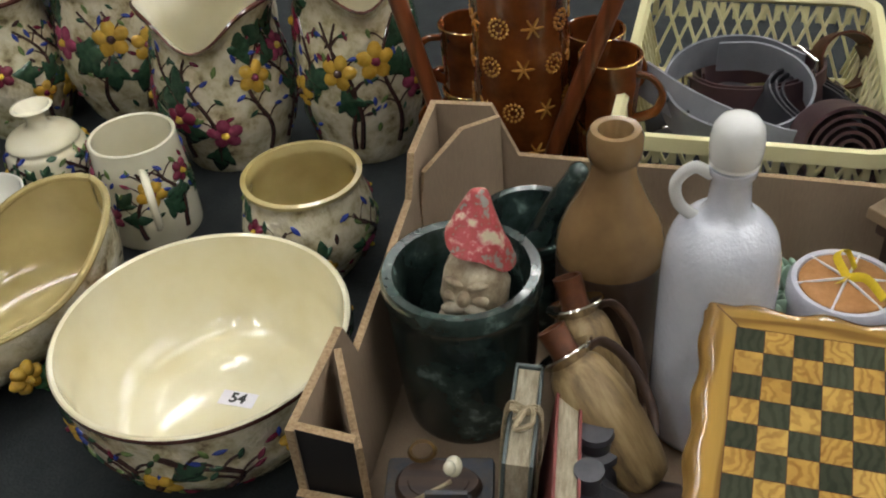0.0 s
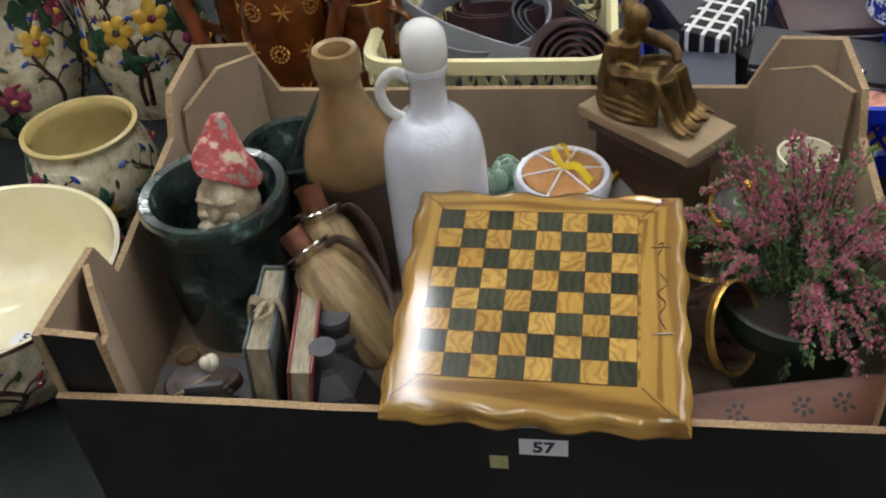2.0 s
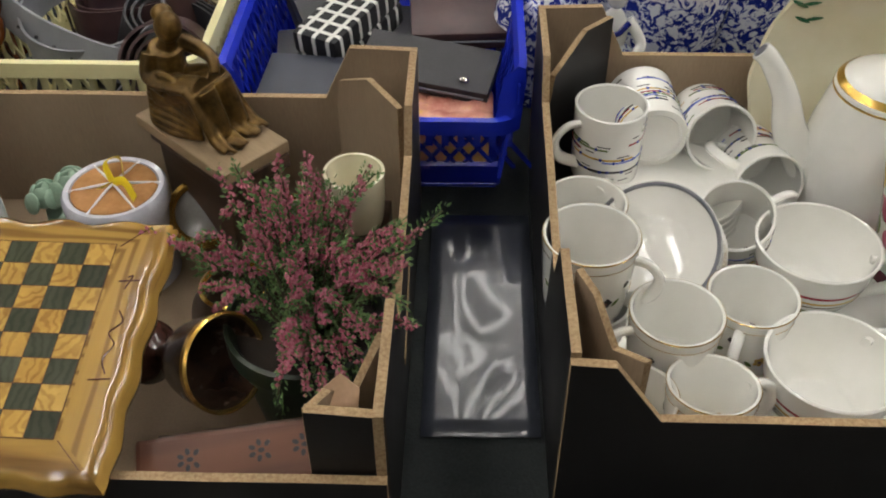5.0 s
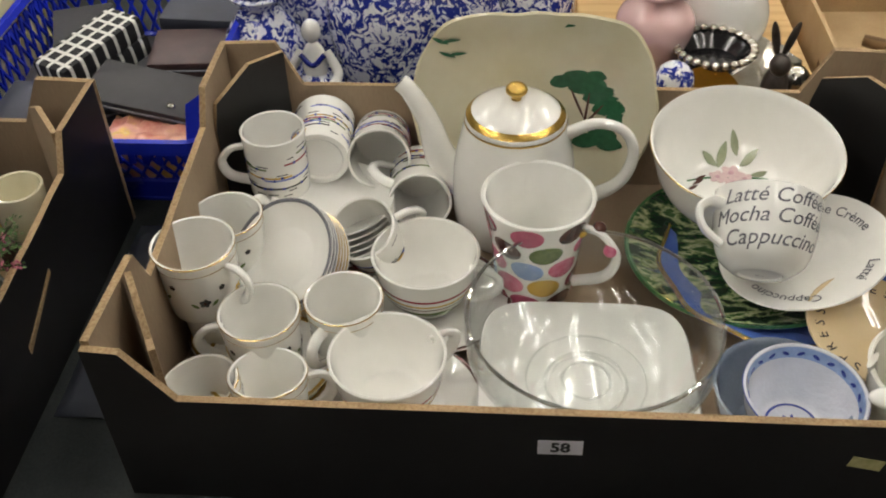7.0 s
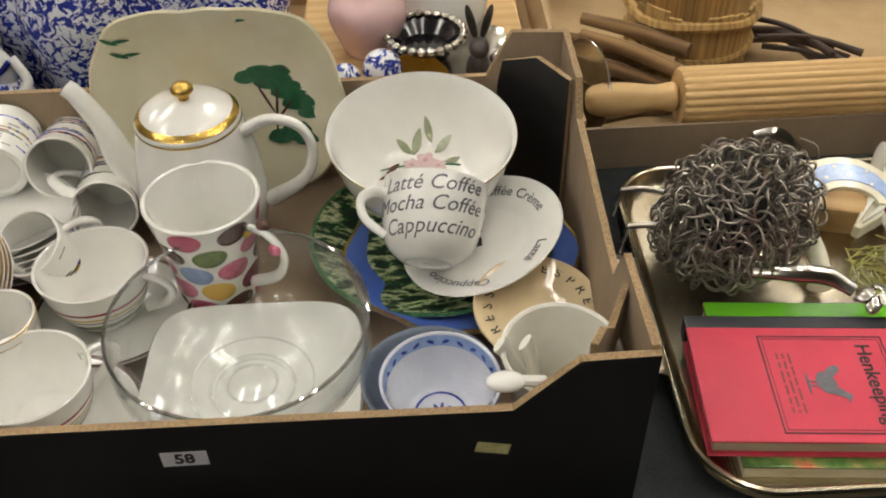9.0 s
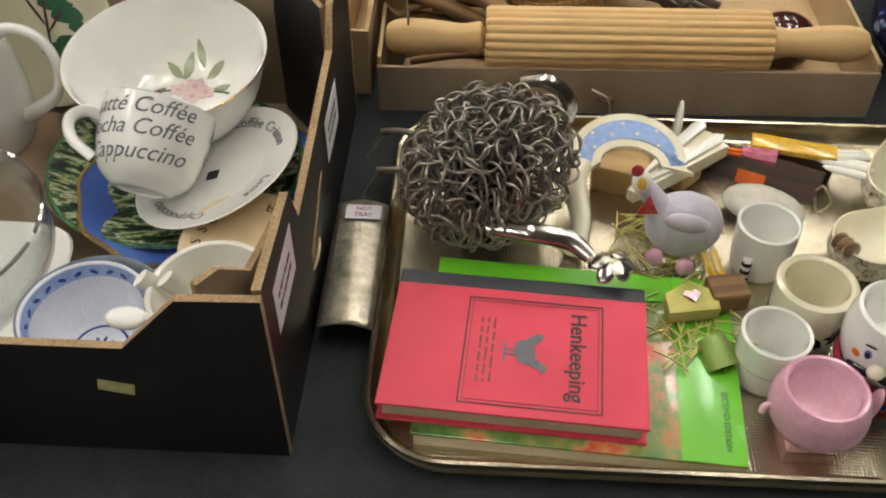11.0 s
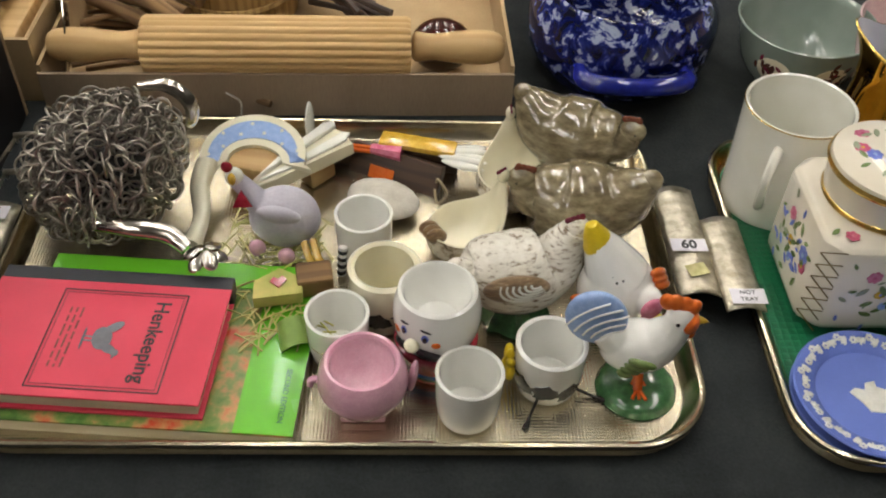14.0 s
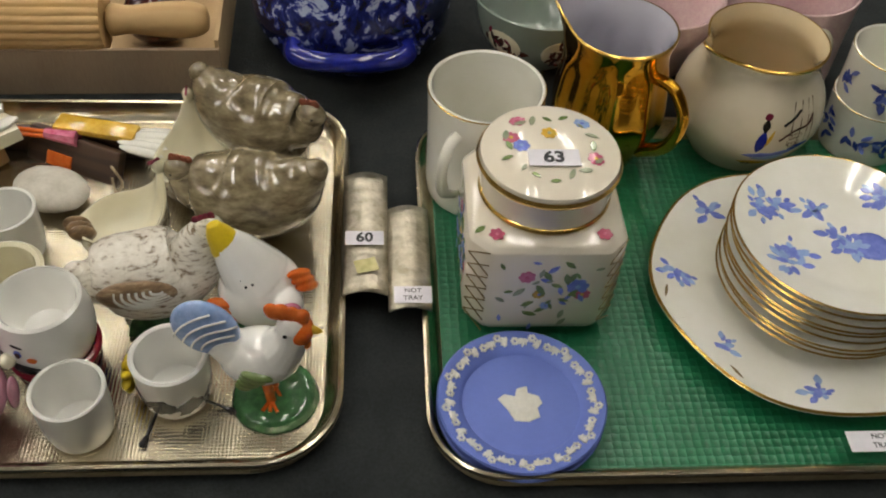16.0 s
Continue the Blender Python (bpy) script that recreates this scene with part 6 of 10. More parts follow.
def shell_dish():
    """A deep shell-like jug lying open towards the front."""
    ob = thing("shell_dish", -0.272, 0.135, 0.0, "yellow shell-shaped dish with a flowered outside", "dish", G54, 74)

    def form(t, inner):
        bm = bmesh.new()
        rings = []
        for i in range(25):
            f = 0.5 - 0.5 * math.cos(math.pi * i / 24)
            L = -0.115 + 0.23 * f
            w = max(0.001, 0.072 * max(0.0, 1 - abs(2 * f - 1) ** 2.6) ** 0.55 - t)
            top = 0.068 + 0.038 * f * f + 0.006 * math.sin(f * 9)
            ring = []
            for j in range(17):
                a = math.pi * j / 16
                ring.append(bm.verts.new((L * (1 - t * 4), -w * math.cos(a), t + top - (top - 0.004 if not inner else top - 0.009) * math.sin(a) ** 0.75)))
            rings.append(ring)
        for lo, hi in zip(rings, rings[1:]):
            for j in range(16):
                bm.faces.new((lo[j], lo[j + 1], hi[j + 1], hi[j]))
        return bm
    o = part("outside", form(0.0, False), M_RELIEF, ob, "flowered cream outside")
    i = part("inside", form(0.004, True), M_YELLOW, ob, "glossy yellow inside")
    for s in (-1, 1):
        pts = []
        for k in range(13):
            f = 0.5 - 0.5 * math.cos(math.pi * k / 12)
            w = max(0.001, 0.072 * max(0.0, 1 - abs(2 * f - 1) ** 2.6) ** 0.55 - 0.002)
            pts.append((-0.115 + 0.23 * f, s * w, 0.07 + 0.038 * f * f + 0.006 * math.sin(f * 9)))
        part("rim", tube(pts, 0.0035, 8, steps=2), M_YELLOW, ob, "rounded yellow rim")
    rnd = random.Random(5)
    p = Paints()
    for k, (x, z, c) in enumerate(((0.05, 0.05, M_ORANGE), (0.0, 0.04, M_CRIMSON), (-0.05, 0.035, M_OCHRE), (0.02, 0.02, M_LEAF), (-0.03, 0.02, M_LEAF))):
        def lay(u, v, h, x=x, z=z):
            return Vector((x + u, -0.069 - h, z + v))
        blossom(p, None, 0, 0, 0.016, c, M_OCHRE, 6, 0.002, 0.006, lay=lay)
    p.put(ob, "flower_relief")


shell_dish()
cup(-0.395, 0.265, 0.06, 0.08, 0.06, None, "small white cup beside the shell dish", "tea", M_BONE, group=G54, rim=None, base=0.0)


# ---- trays ----
def rounded(x0, x1, y0, y1, r, n=10):
    out = []
    for cx, cy, a0 in ((x1 - r, y0 + r, -90), (x1 - r, y1 - r, 0), (x0 + r, y1 - r, 90), (x0 + r, y0 + r, 180)):
        out += [(cx + r * math.cos(radians(a0 + 90 * k / n)), cy + r * math.sin(radians(a0 + 90 * k / n))) for k in range(n + 1)]
    return out


def tray(x0, x1, y0, y1, r, floor_mat, label, lines=3):
    ob = thing("serving_tray", x0, y0, 0.0, label, "tray", "serving trays")
    W, D = x1 - x0, y1 - y0
    base = [(0.016, 0.0), (0.013, 0.0), (0.011, 0.003), (0.003, 0.015), (0.0015, 0.0165), (0.0, 0.018), (0.0003, 0.0205), (0.0025, 0.0215), (0.0045, 0.0205), (0.006, 0.016), (0.012, 0.006), (0.016, 0.004)]
    bm = bmesh.new()
    rings = []
    for d, z in base:
        rings.append([bm.verts.new((x, y, z)) for x, y in rounded(d, W - d, d, D - d, r - d)])
    n = len(rings[0])
    for lo, hi in zip(rings, rings[1:]):
        for k in range(n):
            bm.faces.new((lo[k], lo[(k + 1) % n], hi[(k + 1) % n], hi[k]))
    part("rim", bm, M_TRAYRIM, ob, "polished moulded rim")
    bm = prism(rounded(0.015, W - 0.015, 0.015, D - 0.015, r - 0.015), 0.0005, 0.0045)
    part("floor_plate", bm, floor_mat, ob, "", False)
    for k in range(lines):
        d = 0.0012 - 0.0002 * k
        pts = [(x, y, 0.0135 - 0.0035 * k) for x, y in rounded(d + 0.0012 * k, W - d - 0.0012 * k, d + 0.0012 * k, D - d - 0.0012 * k, r)]
        part("rim_bead", tube(pts + [pts[0]], 0.0011, 6, steps=0), M_TRAYRIM, ob)
    return ob


def tray_handle(parent, x, y, w, l, mat, name="handle"):
    bm = bmesh.new()
    rows = []
    for i in range(9):
        u = -w / 2 + w * i / 8
        z = 0.023 + 0.006 * math.cos(u / w * math.pi)
        rows.append([bm.verts.new((u, -l / 2 + l * j / 14, z)) for j in range(15)])
    for a, b in zip(rows, rows[1:]):
        for j in range(14):
            bm.faces.new((a[j], a[j + 1], b[j + 1], b[j]))
    o = part(name, bm, mat, parent, "dented silvered metal handle")
    o.modifiers.new("thick", "SOLIDIFY").thickness = 0.0016
    o.matrix_basis = Matrix.Translation((x, y, 0)) 
    return o


def dimple_mat(name, a, b, scale, metal, rough, strength=0.9):
    m, nt, bs = nodes_of(name)
    v = coords(nt)
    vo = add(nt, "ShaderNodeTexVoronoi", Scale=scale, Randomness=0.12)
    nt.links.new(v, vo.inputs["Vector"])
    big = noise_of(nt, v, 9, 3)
    # Dimple hollows take the dark tone b: their shade is put into the colour.
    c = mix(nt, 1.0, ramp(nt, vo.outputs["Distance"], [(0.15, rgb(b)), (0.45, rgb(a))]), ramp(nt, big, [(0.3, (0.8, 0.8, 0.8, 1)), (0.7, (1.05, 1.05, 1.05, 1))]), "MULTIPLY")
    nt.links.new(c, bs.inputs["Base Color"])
    bs.inputs["Metallic"].default_value, bs.inputs["Roughness"].default_value = metal, rough
    bump(nt, bs, vo.outputs["Distance"], strength, 0.0015)
    return m


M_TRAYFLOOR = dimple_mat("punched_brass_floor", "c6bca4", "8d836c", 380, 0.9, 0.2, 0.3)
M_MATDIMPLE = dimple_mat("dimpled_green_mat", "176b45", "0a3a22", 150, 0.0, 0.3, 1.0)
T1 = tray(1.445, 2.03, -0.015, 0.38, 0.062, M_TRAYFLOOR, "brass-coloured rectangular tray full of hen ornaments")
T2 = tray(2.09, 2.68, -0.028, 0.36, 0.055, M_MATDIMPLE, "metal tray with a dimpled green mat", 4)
tray_handle(T1, 1.424 - 1.445, 0.169 + 0.015, 0.044, 0.14, M_ANTIQUE)
tray_handle(T1, 2.045 - 1.445, 0.203 + 0.015, 0.038, 0.137, M_ANTIQUE)
tray_handle(T2, 2.081 - 2.09, 0.174 + 0.028, 0.035, 0.112, M_ANTIQUE)
number_label("60", T1, pose(2.0445 - 1.445, 0.19 + 0.015, 0.0303), 0.032)
part("sticker_remains", join(rbox(0.018, 0.014, 0.0003, 0.0), None, pose(2.046 - 1.445, 0.16 + 0.015, 0.0301, 0, 0, 15)), bpy.data.materials["torn_sticker_paper"], T1, "torn yellow sticker", False)
for t, x, y, w, rz, red in ((T2, 2.083 - 2.09, 0.129 + 0.028, 0.03, 0, False), (T1, 1.426 - 1.445, 0.222 + 0.015, 0.03, 0, True), (T2, 2.42 - 2.09, -0.005 + 0.028, 0.05, 0, False)):
    zz = 0.0302 if t is T1 or x < 0.1 else 0.0222
    lab = part("paper_slip", join(rbox(w, 0.017, 0.0003, 0), None, pose(x, y, zz, 0, 0, rz)), M_PAPER, t, "white paper slip with writing", False)
    for k, s in enumerate(("NOT", "TRAY")):
        bm = words(s, 0.0062)
        bm.transform(pose(x, y + 0.0038 - 0.0075 * k, zz + 0.0005))
        part("handwriting", bm, M_RED if red else M_INK, lab, "", False)

GT = "hen ornaments on the tray"
TZ = 0.0046


def red_book():
    ob = thing("red_book", 1.555, 0.078, 0.0205, "red hardback book titled Henkeeping, lying flat", "book", GT, -4)
    W, D, t = 0.189, 0.13, 0.019
    part("page_block", rbox(W - 0.008, D - 0.006, t - 0.004, 0.0005, (0, 0.001, 0.002)), M_PAGES, ob, "", False)
    for z in (0, t - 0.0022):
        part("cover", rbox(W, D - 0.014, 0.0022, 0.0008, (0, -0.007, z)), M_BOOKRED, ob, "", False)
    part("spine", rbox(W, 0.015, t, 0.002, (0, D / 2 - 0.0075, 0)), surface("black_book_spine", "23242a", "2e2f36", 0.5, grain=40), ob, "black cloth spine", False)
    z = t + 0.0003
    bm = bmesh.new()
    fw, fh = 0.1, 0.098
    for k in range(2):
        a, b = fw / 2 - 0.003 * k, fh / 2 - 0.003 * k
        w = 0.0011 if k == 0 else 0.0004
        for sx, sy, px, py in ((2 * a, w, 0, b), (2 * a, w, 0, -b), (w, 2 * b, a, 0), (w, 2 * b, -a, 0)):
            rbox(sx, sy, 0.0002, 0, (0.012 + px, -0.008 + py, z), bm=bm)
    part("printed_frame", bm, M_INK, ob, "thin black printed frame", False)
    bm = words("Henkeeping", 0.017, bold=0.012)
    bm.transform(pose(0.044, -0.008, z + 0.0002, 0, 0, -90))
    part("title", bm, M_INK, ob, "black printed title", False)
    bm = bmesh.new()
    turned = Matrix(((0, 1, 0, 0.006), (-1, 0, 0, -0.008), (0, 0, 1, z), (0, 0, 0, 1)))
    for k, (u, v, a, b, t) in enumerate(((0, 0, 0.0115, 0.0078, 0.15), (-0.0115, 0.0065, 0.0085, 0.0042, 2.3), (0.0095, 0.007, 0.0078, 0.004, 1.05), (0.0135, 0.0135, 0.0034, 0.003, 0.0), (0.0172, 0.0132, 0.0022, 0.001, -0.2), (-0.001, -0.0098, 0.0045, 0.0008, 1.5), (0.003, -0.0098, 0.0045, 0.0008, 1.6), (0.001, -0.0145, 0.011, 0.001, 0.0))):
        join(prism([(u + x, v + y) for x, y in oval(a, b, 16, t)], 0.0, 0.0002 + 0.00003 * k), bm, turned)
    part("printed_bird", bm, M_GREYINK, ob, "dark printed bird motif")
    part("small_print", bars(3, 0.06, 0.014, pose(-0.022, -0.008, z, 0, 0, -90)), M_REDCOVER, ob, "", False)


def green_book():
    ob = thing("picture_book", 1.603, 0.087, TZ, "large paperback with farm photographs and a lime green border", "book", GT, -4)
    W, D = 0.232, 0.172
    part("page_block", rbox(W - 0.004, D - 0.003, 0.013, 0.0004), M_PAGES, ob, "", False)
    part("cover", rbox(W, D, 0.0025, 0.0006, (0, 0, 0.0132)), M_COVERPIC, ob, "", False)
    part("lime_border", rbox(0.045, D, 0.0006, 0.0, (W / 2 - 0.0225, 0, 0.0158)), M_LIME, ob, "lime green cover border", False)
    part("lime_border", rbox(W - 0.046, 0.028, 0.0006, 0.0, (-0.0225, D / 2 - 0.014, 0.0158)), M_LIME, ob, "lime green cover border", False)
    bm = words("SECOND EDITION", 0.0062)
    bm.transform(pose(W / 2 - 0.012, -0.05, 0.0167, 0, 0, -90))
    part("lettering", bm, M_LEAF, ob, "dark green small capitals", False)


green_book()
red_book()


def egg_cup(x, y, rim, d, h, label, mat=M_WHITE, decor=None, extra=None, group="egg cups on the tray", thick=0.003, shape="egg"):
    return cup(x, y, rim, d, h, None, label, shape, mat, decor=decor, rim=None, name="egg_cup", cat="egg cup", group=group, base=TZ, thick=thick)


egg_cup(1.757, 0.2, 0.056, 0.051, 0.05, "plain white egg cup on the brass tray")
egg_cup(1.741, 0.085, 0.056, 0.051, 0.05, "plain white egg cup with a thin gilt line", decor=lambda ob, rf, h, r: ring(rf, h * 0.5, 0.0006, M_GILT, ob, "gilt_line"))
egg_cup(1.843, 0.027, 0.056, 0.052, 0.05, "plain white egg cup near the tray rim")


def patches_of(p, rf, seed, z0, z1, n, s, m):
    rnd = random.Random(seed)
    for k in range(n):
        a = 2 * math.pi * (k + rnd.uniform(-0.2, 0.2)) / n
        q = [(u * (1 + 0.3 * math.sin(3 * i)), v * (1 + 0.25 * math.cos(2 * i))) for i, (u, v) in enumerate(oval(s, s * 0.8, 14))]
        patch(q, round_side(rf, a, rnd.uniform(z0, z1)), p[m], 0.0004)


def cow_spots(seed):
    def go(ob, rf, h, r):
        p = Paints()
        patches_of(p, rf, seed, h * 0.3, h * 0.7, 7, 0.0112, M_BLACK)
        p.put(ob, "black_patch")
    return go


egg_cup(1.777, 0.128, 0.064, 0.06, 0.058, "cream cow-patterned egg cup with black patches", M_IVORY, cow_spots(2), thick=0.006)


def cow_cup():
    ob = egg_cup(1.907, 0.056, 0.055, 0.056, 0.05, "white cow-patterned egg cup with a yellow flower", M_WHITE, cow_spots(4), thick=0.004)
    bm = bmesh.new()
    for k in range(8):
        a = k * math.pi / 4
        egg(0.004, 0.0065, 0.0034, (-0.031, 0.0085 * math.cos(a), 0.027 + 0.0085 * math.sin(a)), Matrix.Rotation(a, 4, "X"), bm, 10, 6)
    egg(0.005, 0.005, 0.005, (-0.032, 0, 0.027), None, bm, 12, 8)
    part("flower", bm, M_RIBBON, ob, "yellow moulded flower")
    part("tail", tube([(-0.01, -0.026, 0.014), (-0.016, -0.036, 0.004), (-0.02, -0.045, 0.001)], [0.0012, 0.0012, 0.003], 8), M_BLACK, ob, "thin black tail")
    part("tail", tube([(0.02, -0.012, 0.01), (0.034, -0.014, 0.003), (0.046, -0.018, 0.001)], [0.0012, 0.0012, 0.003], 8), M_BLACK, ob, "thin black tail")


cow_cup()


M_PIGIN = paint("pale_pink_glaze", "dcb0be", 0.08, "e2bcc8")


def pig_cup():
    ob = thing("egg_cup", 1.763, 0.033, TZ, "pink glazed pig egg cup with stubby feet", "egg cup", "egg cups on the tray")
    ob.scale = (0.9, 0.9, 0.97)
    o = fine([(0.012, 0.006), (0.026, 0.012), (0.0375, 0.03), (0.037, 0.045), (0.033, 0.055)], 5)
    part("body", lathe([(0, 0.006)] + o + [(0.0312, 0.0572), (0.0288, 0.0568), (0.0272, 0.054)], 48), M_PIG, ob)
    part("hollow", lathe(fine([(0.0272, 0.054), (0.0262, 0.044), (0.019, 0.028), (0.008, 0.022), (0, 0.021)], 4), 48), M_PIGIN, ob, "paler pink hollow")
    part("feet", rbox(0.04, 0.03, 0.014, 0.004, (0, -0.004, 0)), M_PIG, ob)
    part("tail", tube([(-0.034, -0.002, 0.036), (-0.042, -0.004, 0.038), (-0.044, -0.006, 0.033)], 0.003, 8), M_PIG, ob)
    part("ear", egg(0.004, 0.008, 0.018, (0.042, 0.004, 0.034), Matrix.Rotation(0.15, 4, "Y")), M_PIG, ob)
    p = Paints()
    rf = radius_of(o)
    for a, z in ((-1.4, 0.022), (-0.9, 0.02), (-2.0, 0.02)):
        blossom(p, rf, a, z, 0.004, M_BLUSH, M_IVORY, 5)
    p.put(ob, "painted_flower")


pig_cup()


def painted_cup():
    ob = thing("egg_cup", 1.819, 0.08, TZ, "white moulded egg cup with red base and dark band", "egg cup", "egg cups on the tray", -32)
    o = fine([(0.023, 0.024), (0.03, 0.036), (0.0338, 0.05), (0.0342, 0.066), (0.0305, 0.083)], 5)
    rf = radius_of(o)
    part("bowl", lathe([(0, 0.024)] + o + [(0.028, 0.0845), (0.0255, 0.081), (0.025, 0.068), (0.016, 0.052), (0, 0.048)], 48), M_WHITE, ob)
    part("base", lathe(fine([(0, 0), (0.026, 0.001), (0.0285, 0.008), (0.031, 0.02), (0.0335, 0.03), (0.03, 0.033)], 4), 40), M_RED, ob, "glossy red base")
    ring(lambda z: float(np.interp(z, [0, 0.008, 0.02, 0.026], [0.0265, 0.029, 0.0315, 0.033])), 0.003, 0.012, M_COBALT, ob, "dark_band", 0.0006)
    p = Paints()
    for s in (-1, 1):
        patch(oval(0.0125, 0.005, 14, -s * 0.3), round_side(rf, -1.57 + s * 0.33, 0.0445), p[M_BLACK], 0.0012, 0.0026)
        patch(oval(0.003, 0.0038, 12), round_side(rf, -1.57 + s * 0.27, 0.0635), p[M_SKY], 0.0004)
        patch(oval(0.002, 0.003, 10), round_side(rf, -1.57 + s * 0.27, 0.0625), p[M_BLACK], 0.0008)
        patch(oval(0.0045, 0.0008, 10, -s * 0.2), round_side(rf, -1.57 + s * 0.28, 0.0705), p[M_BLACK], 0.0005)
        patch(oval(0.0036, 0.0032, 10), round_side(rf, -1.57 + s * 0.52, 0.0575), p[M_ORANGE], 0.0005)
    p.put(ob, "painted_mark")
    part("knob", egg(0.0062, 0.0058, 0.0056, (0, -0.0368, 0.054)), M_IVORY, ob, "small moulded knob")


painted_cup()


def hen_body(L, heading_up=0.25, tail=1.0, neck=0.35, seed=0):
    """A plump sitting hen as one mesh, head towards +x."""
    hz, tz = 0.42 + neck * 0.35, 0.3 + 0.35 * tail
    spine = [(-0.5, tz + 0.07), (-0.43, tz), (-0.28, 0.38), (-0.06, 0.315), (0.14, 0.32), (0.28, 0.37), (0.36, hz - 0.11), (0.415, hz)]
    girth = [q.x for q in smooth_path([(r, 0, 0) for r in (0.09, 0.165, 0.275, 0.33, 0.32, 0.24, 0.155, 0.108)], 6)]
    bm = tube([(x * L, 0, z * L) for x, z in spine], [q * L for q in girth], 32, steps=6)
    head = Vector((L * 0.43, 0, L * (hz + 0.01)))
    egg(L * 0.11, L * 0.09, L * 0.1, head, bm=bm, u=18, v=12)
    egg(L * 0.09, L * 0.08, L * 0.09, (-0.5 * L, 0, (tz + 0.07) * L), bm=bm, u=14, v=10)
    return bm, head


def crest(at, s, bm=None):
    bm = bm or bmesh.new()
    for k in range(4):
        egg(s * 0.32, s * 0.16, s * (0.5 - 0.06 * k), (at.x + s * (0.3 - 0.34 * k), at.y, at.z + s * 0.95), None, bm, 10, 8)
    egg(s * 0.18, s * 0.12, s * 0.34, (at.x + s * 0.5, at.y, at.z - s * 0.65), None, bm, 10, 8)
    return bm


def beak(at, s):
    return join(lathe([(s * 0.34, 0), (s * 0.2, s * 0.35), (0, s * 0.75)], 10), None, Matrix.Translation((at.x + s * 0.8, at.y, at.z)) @ Matrix.Rotation(math.pi / 2, 4, "Y"))


def hen(x, y, L, rz, mat, label, comb=M_CRIMSON, z=TZ, neck=0.35, tail=1.0, name="hen_ornament", extra=(), bk=None):
    b, head = hen_body(L, neck=neck, tail=tail)
    s = L * 0.1
    eyes = egg(s * 0.16, s * 1.0, s * 0.16, (head.x + s * 0.35, 0, head.z + s * 0.2), u=10, v=8)
    ob = mono(name, [(b, mat), (crest(head, s), comb), (beak(head, s), bk or M_ORANGE), (eyes, M_BLACK)] + list(extra), x, y, z, label, "hen ornament", GT, rz, names=("body", "comb", "beak", "eye", "wing", "grass_base"))
    body = ob.children[0]
    md = body.modifiers.new("skin", "REMESH")
    md.mode, md.voxel_size, md.use_smooth_shade = "VOXEL", L * 0.014, True
    sm = body.modifiers.new("soften", "SMOOTH")
    sm.factor, sm.iterations = 0.5, 8
    return ob


M_REDCOMB = paint("brick_red_comb", "7a4030", hexb="8d5138")
hen(1.955, 0.303, 0.115, -24, M_HENGREY, "glossy grey-brown pottery hen standing at the tray edge", M_REDCOMB, neck=0.22, tail=0.62, z=0.026)
hen(1.946, 0.222, 0.12, 174, M_HENGREY, "glossy grey-brown pottery hen facing the other way", M_REDCOMB, z=TZ + 0.008, neck=0.2, tail=0.6)
k = thing("pottery_base", 1.955, 0.303, TZ, "pottery nest under a grey hen", "ornament", GT)
part("nest", lathe([(0, 0), (0.036, 0), (0.04, 0.014), (0.034, 0.027), (0, 0.026)], 30), M_HENGREY, k)


def speckled_hen():
    wing = egg(0.029, 0.006, 0.0145, (-0.012, -0.031, 0.0465), Matrix.Rotation(0.22, 4, "Y"), u=24, v=14)
    grass = lathe([(0, 0), (0.03, 0), (0.026, 0.012), (0.014, 0.022), (0, 0.022)], 24, lambda a, z, r: (0.003 * math.sin(9 * a), 0))
    grass.transform(Matrix.Translation((0.0, 0, -0.016)))
    ob = hen(1.886, 0.131, 0.106, 14, M_HENWHITE, "white speckled carved hen on a green base", M_CRIMSON, z=TZ + 0.018, neck=0.7, tail=0.25, extra=[(wing, M_HENBROWN), (grass, M_LEAF)])
    for k in range(6):
        r = 0.006 + 0.0046 * k
        pts = []
        for j in range(7):
            t = 2.9 + 0.36 * j
            x, z = 0.004 + r * math.cos(t) * 1.1, 0.0525 + r * math.sin(t) * 0.62
            pts.append((x, -0.0372 + 0.0055 * ((x + 0.012) / 0.03) ** 2 + 0.0035 * ((z - 0.0465) / 0.0145) ** 2, z))
        part("feather", tube(pts, 0.0012, 6, steps=3), M_BONE, ob, "raised cream feather line")


speckled_hen()


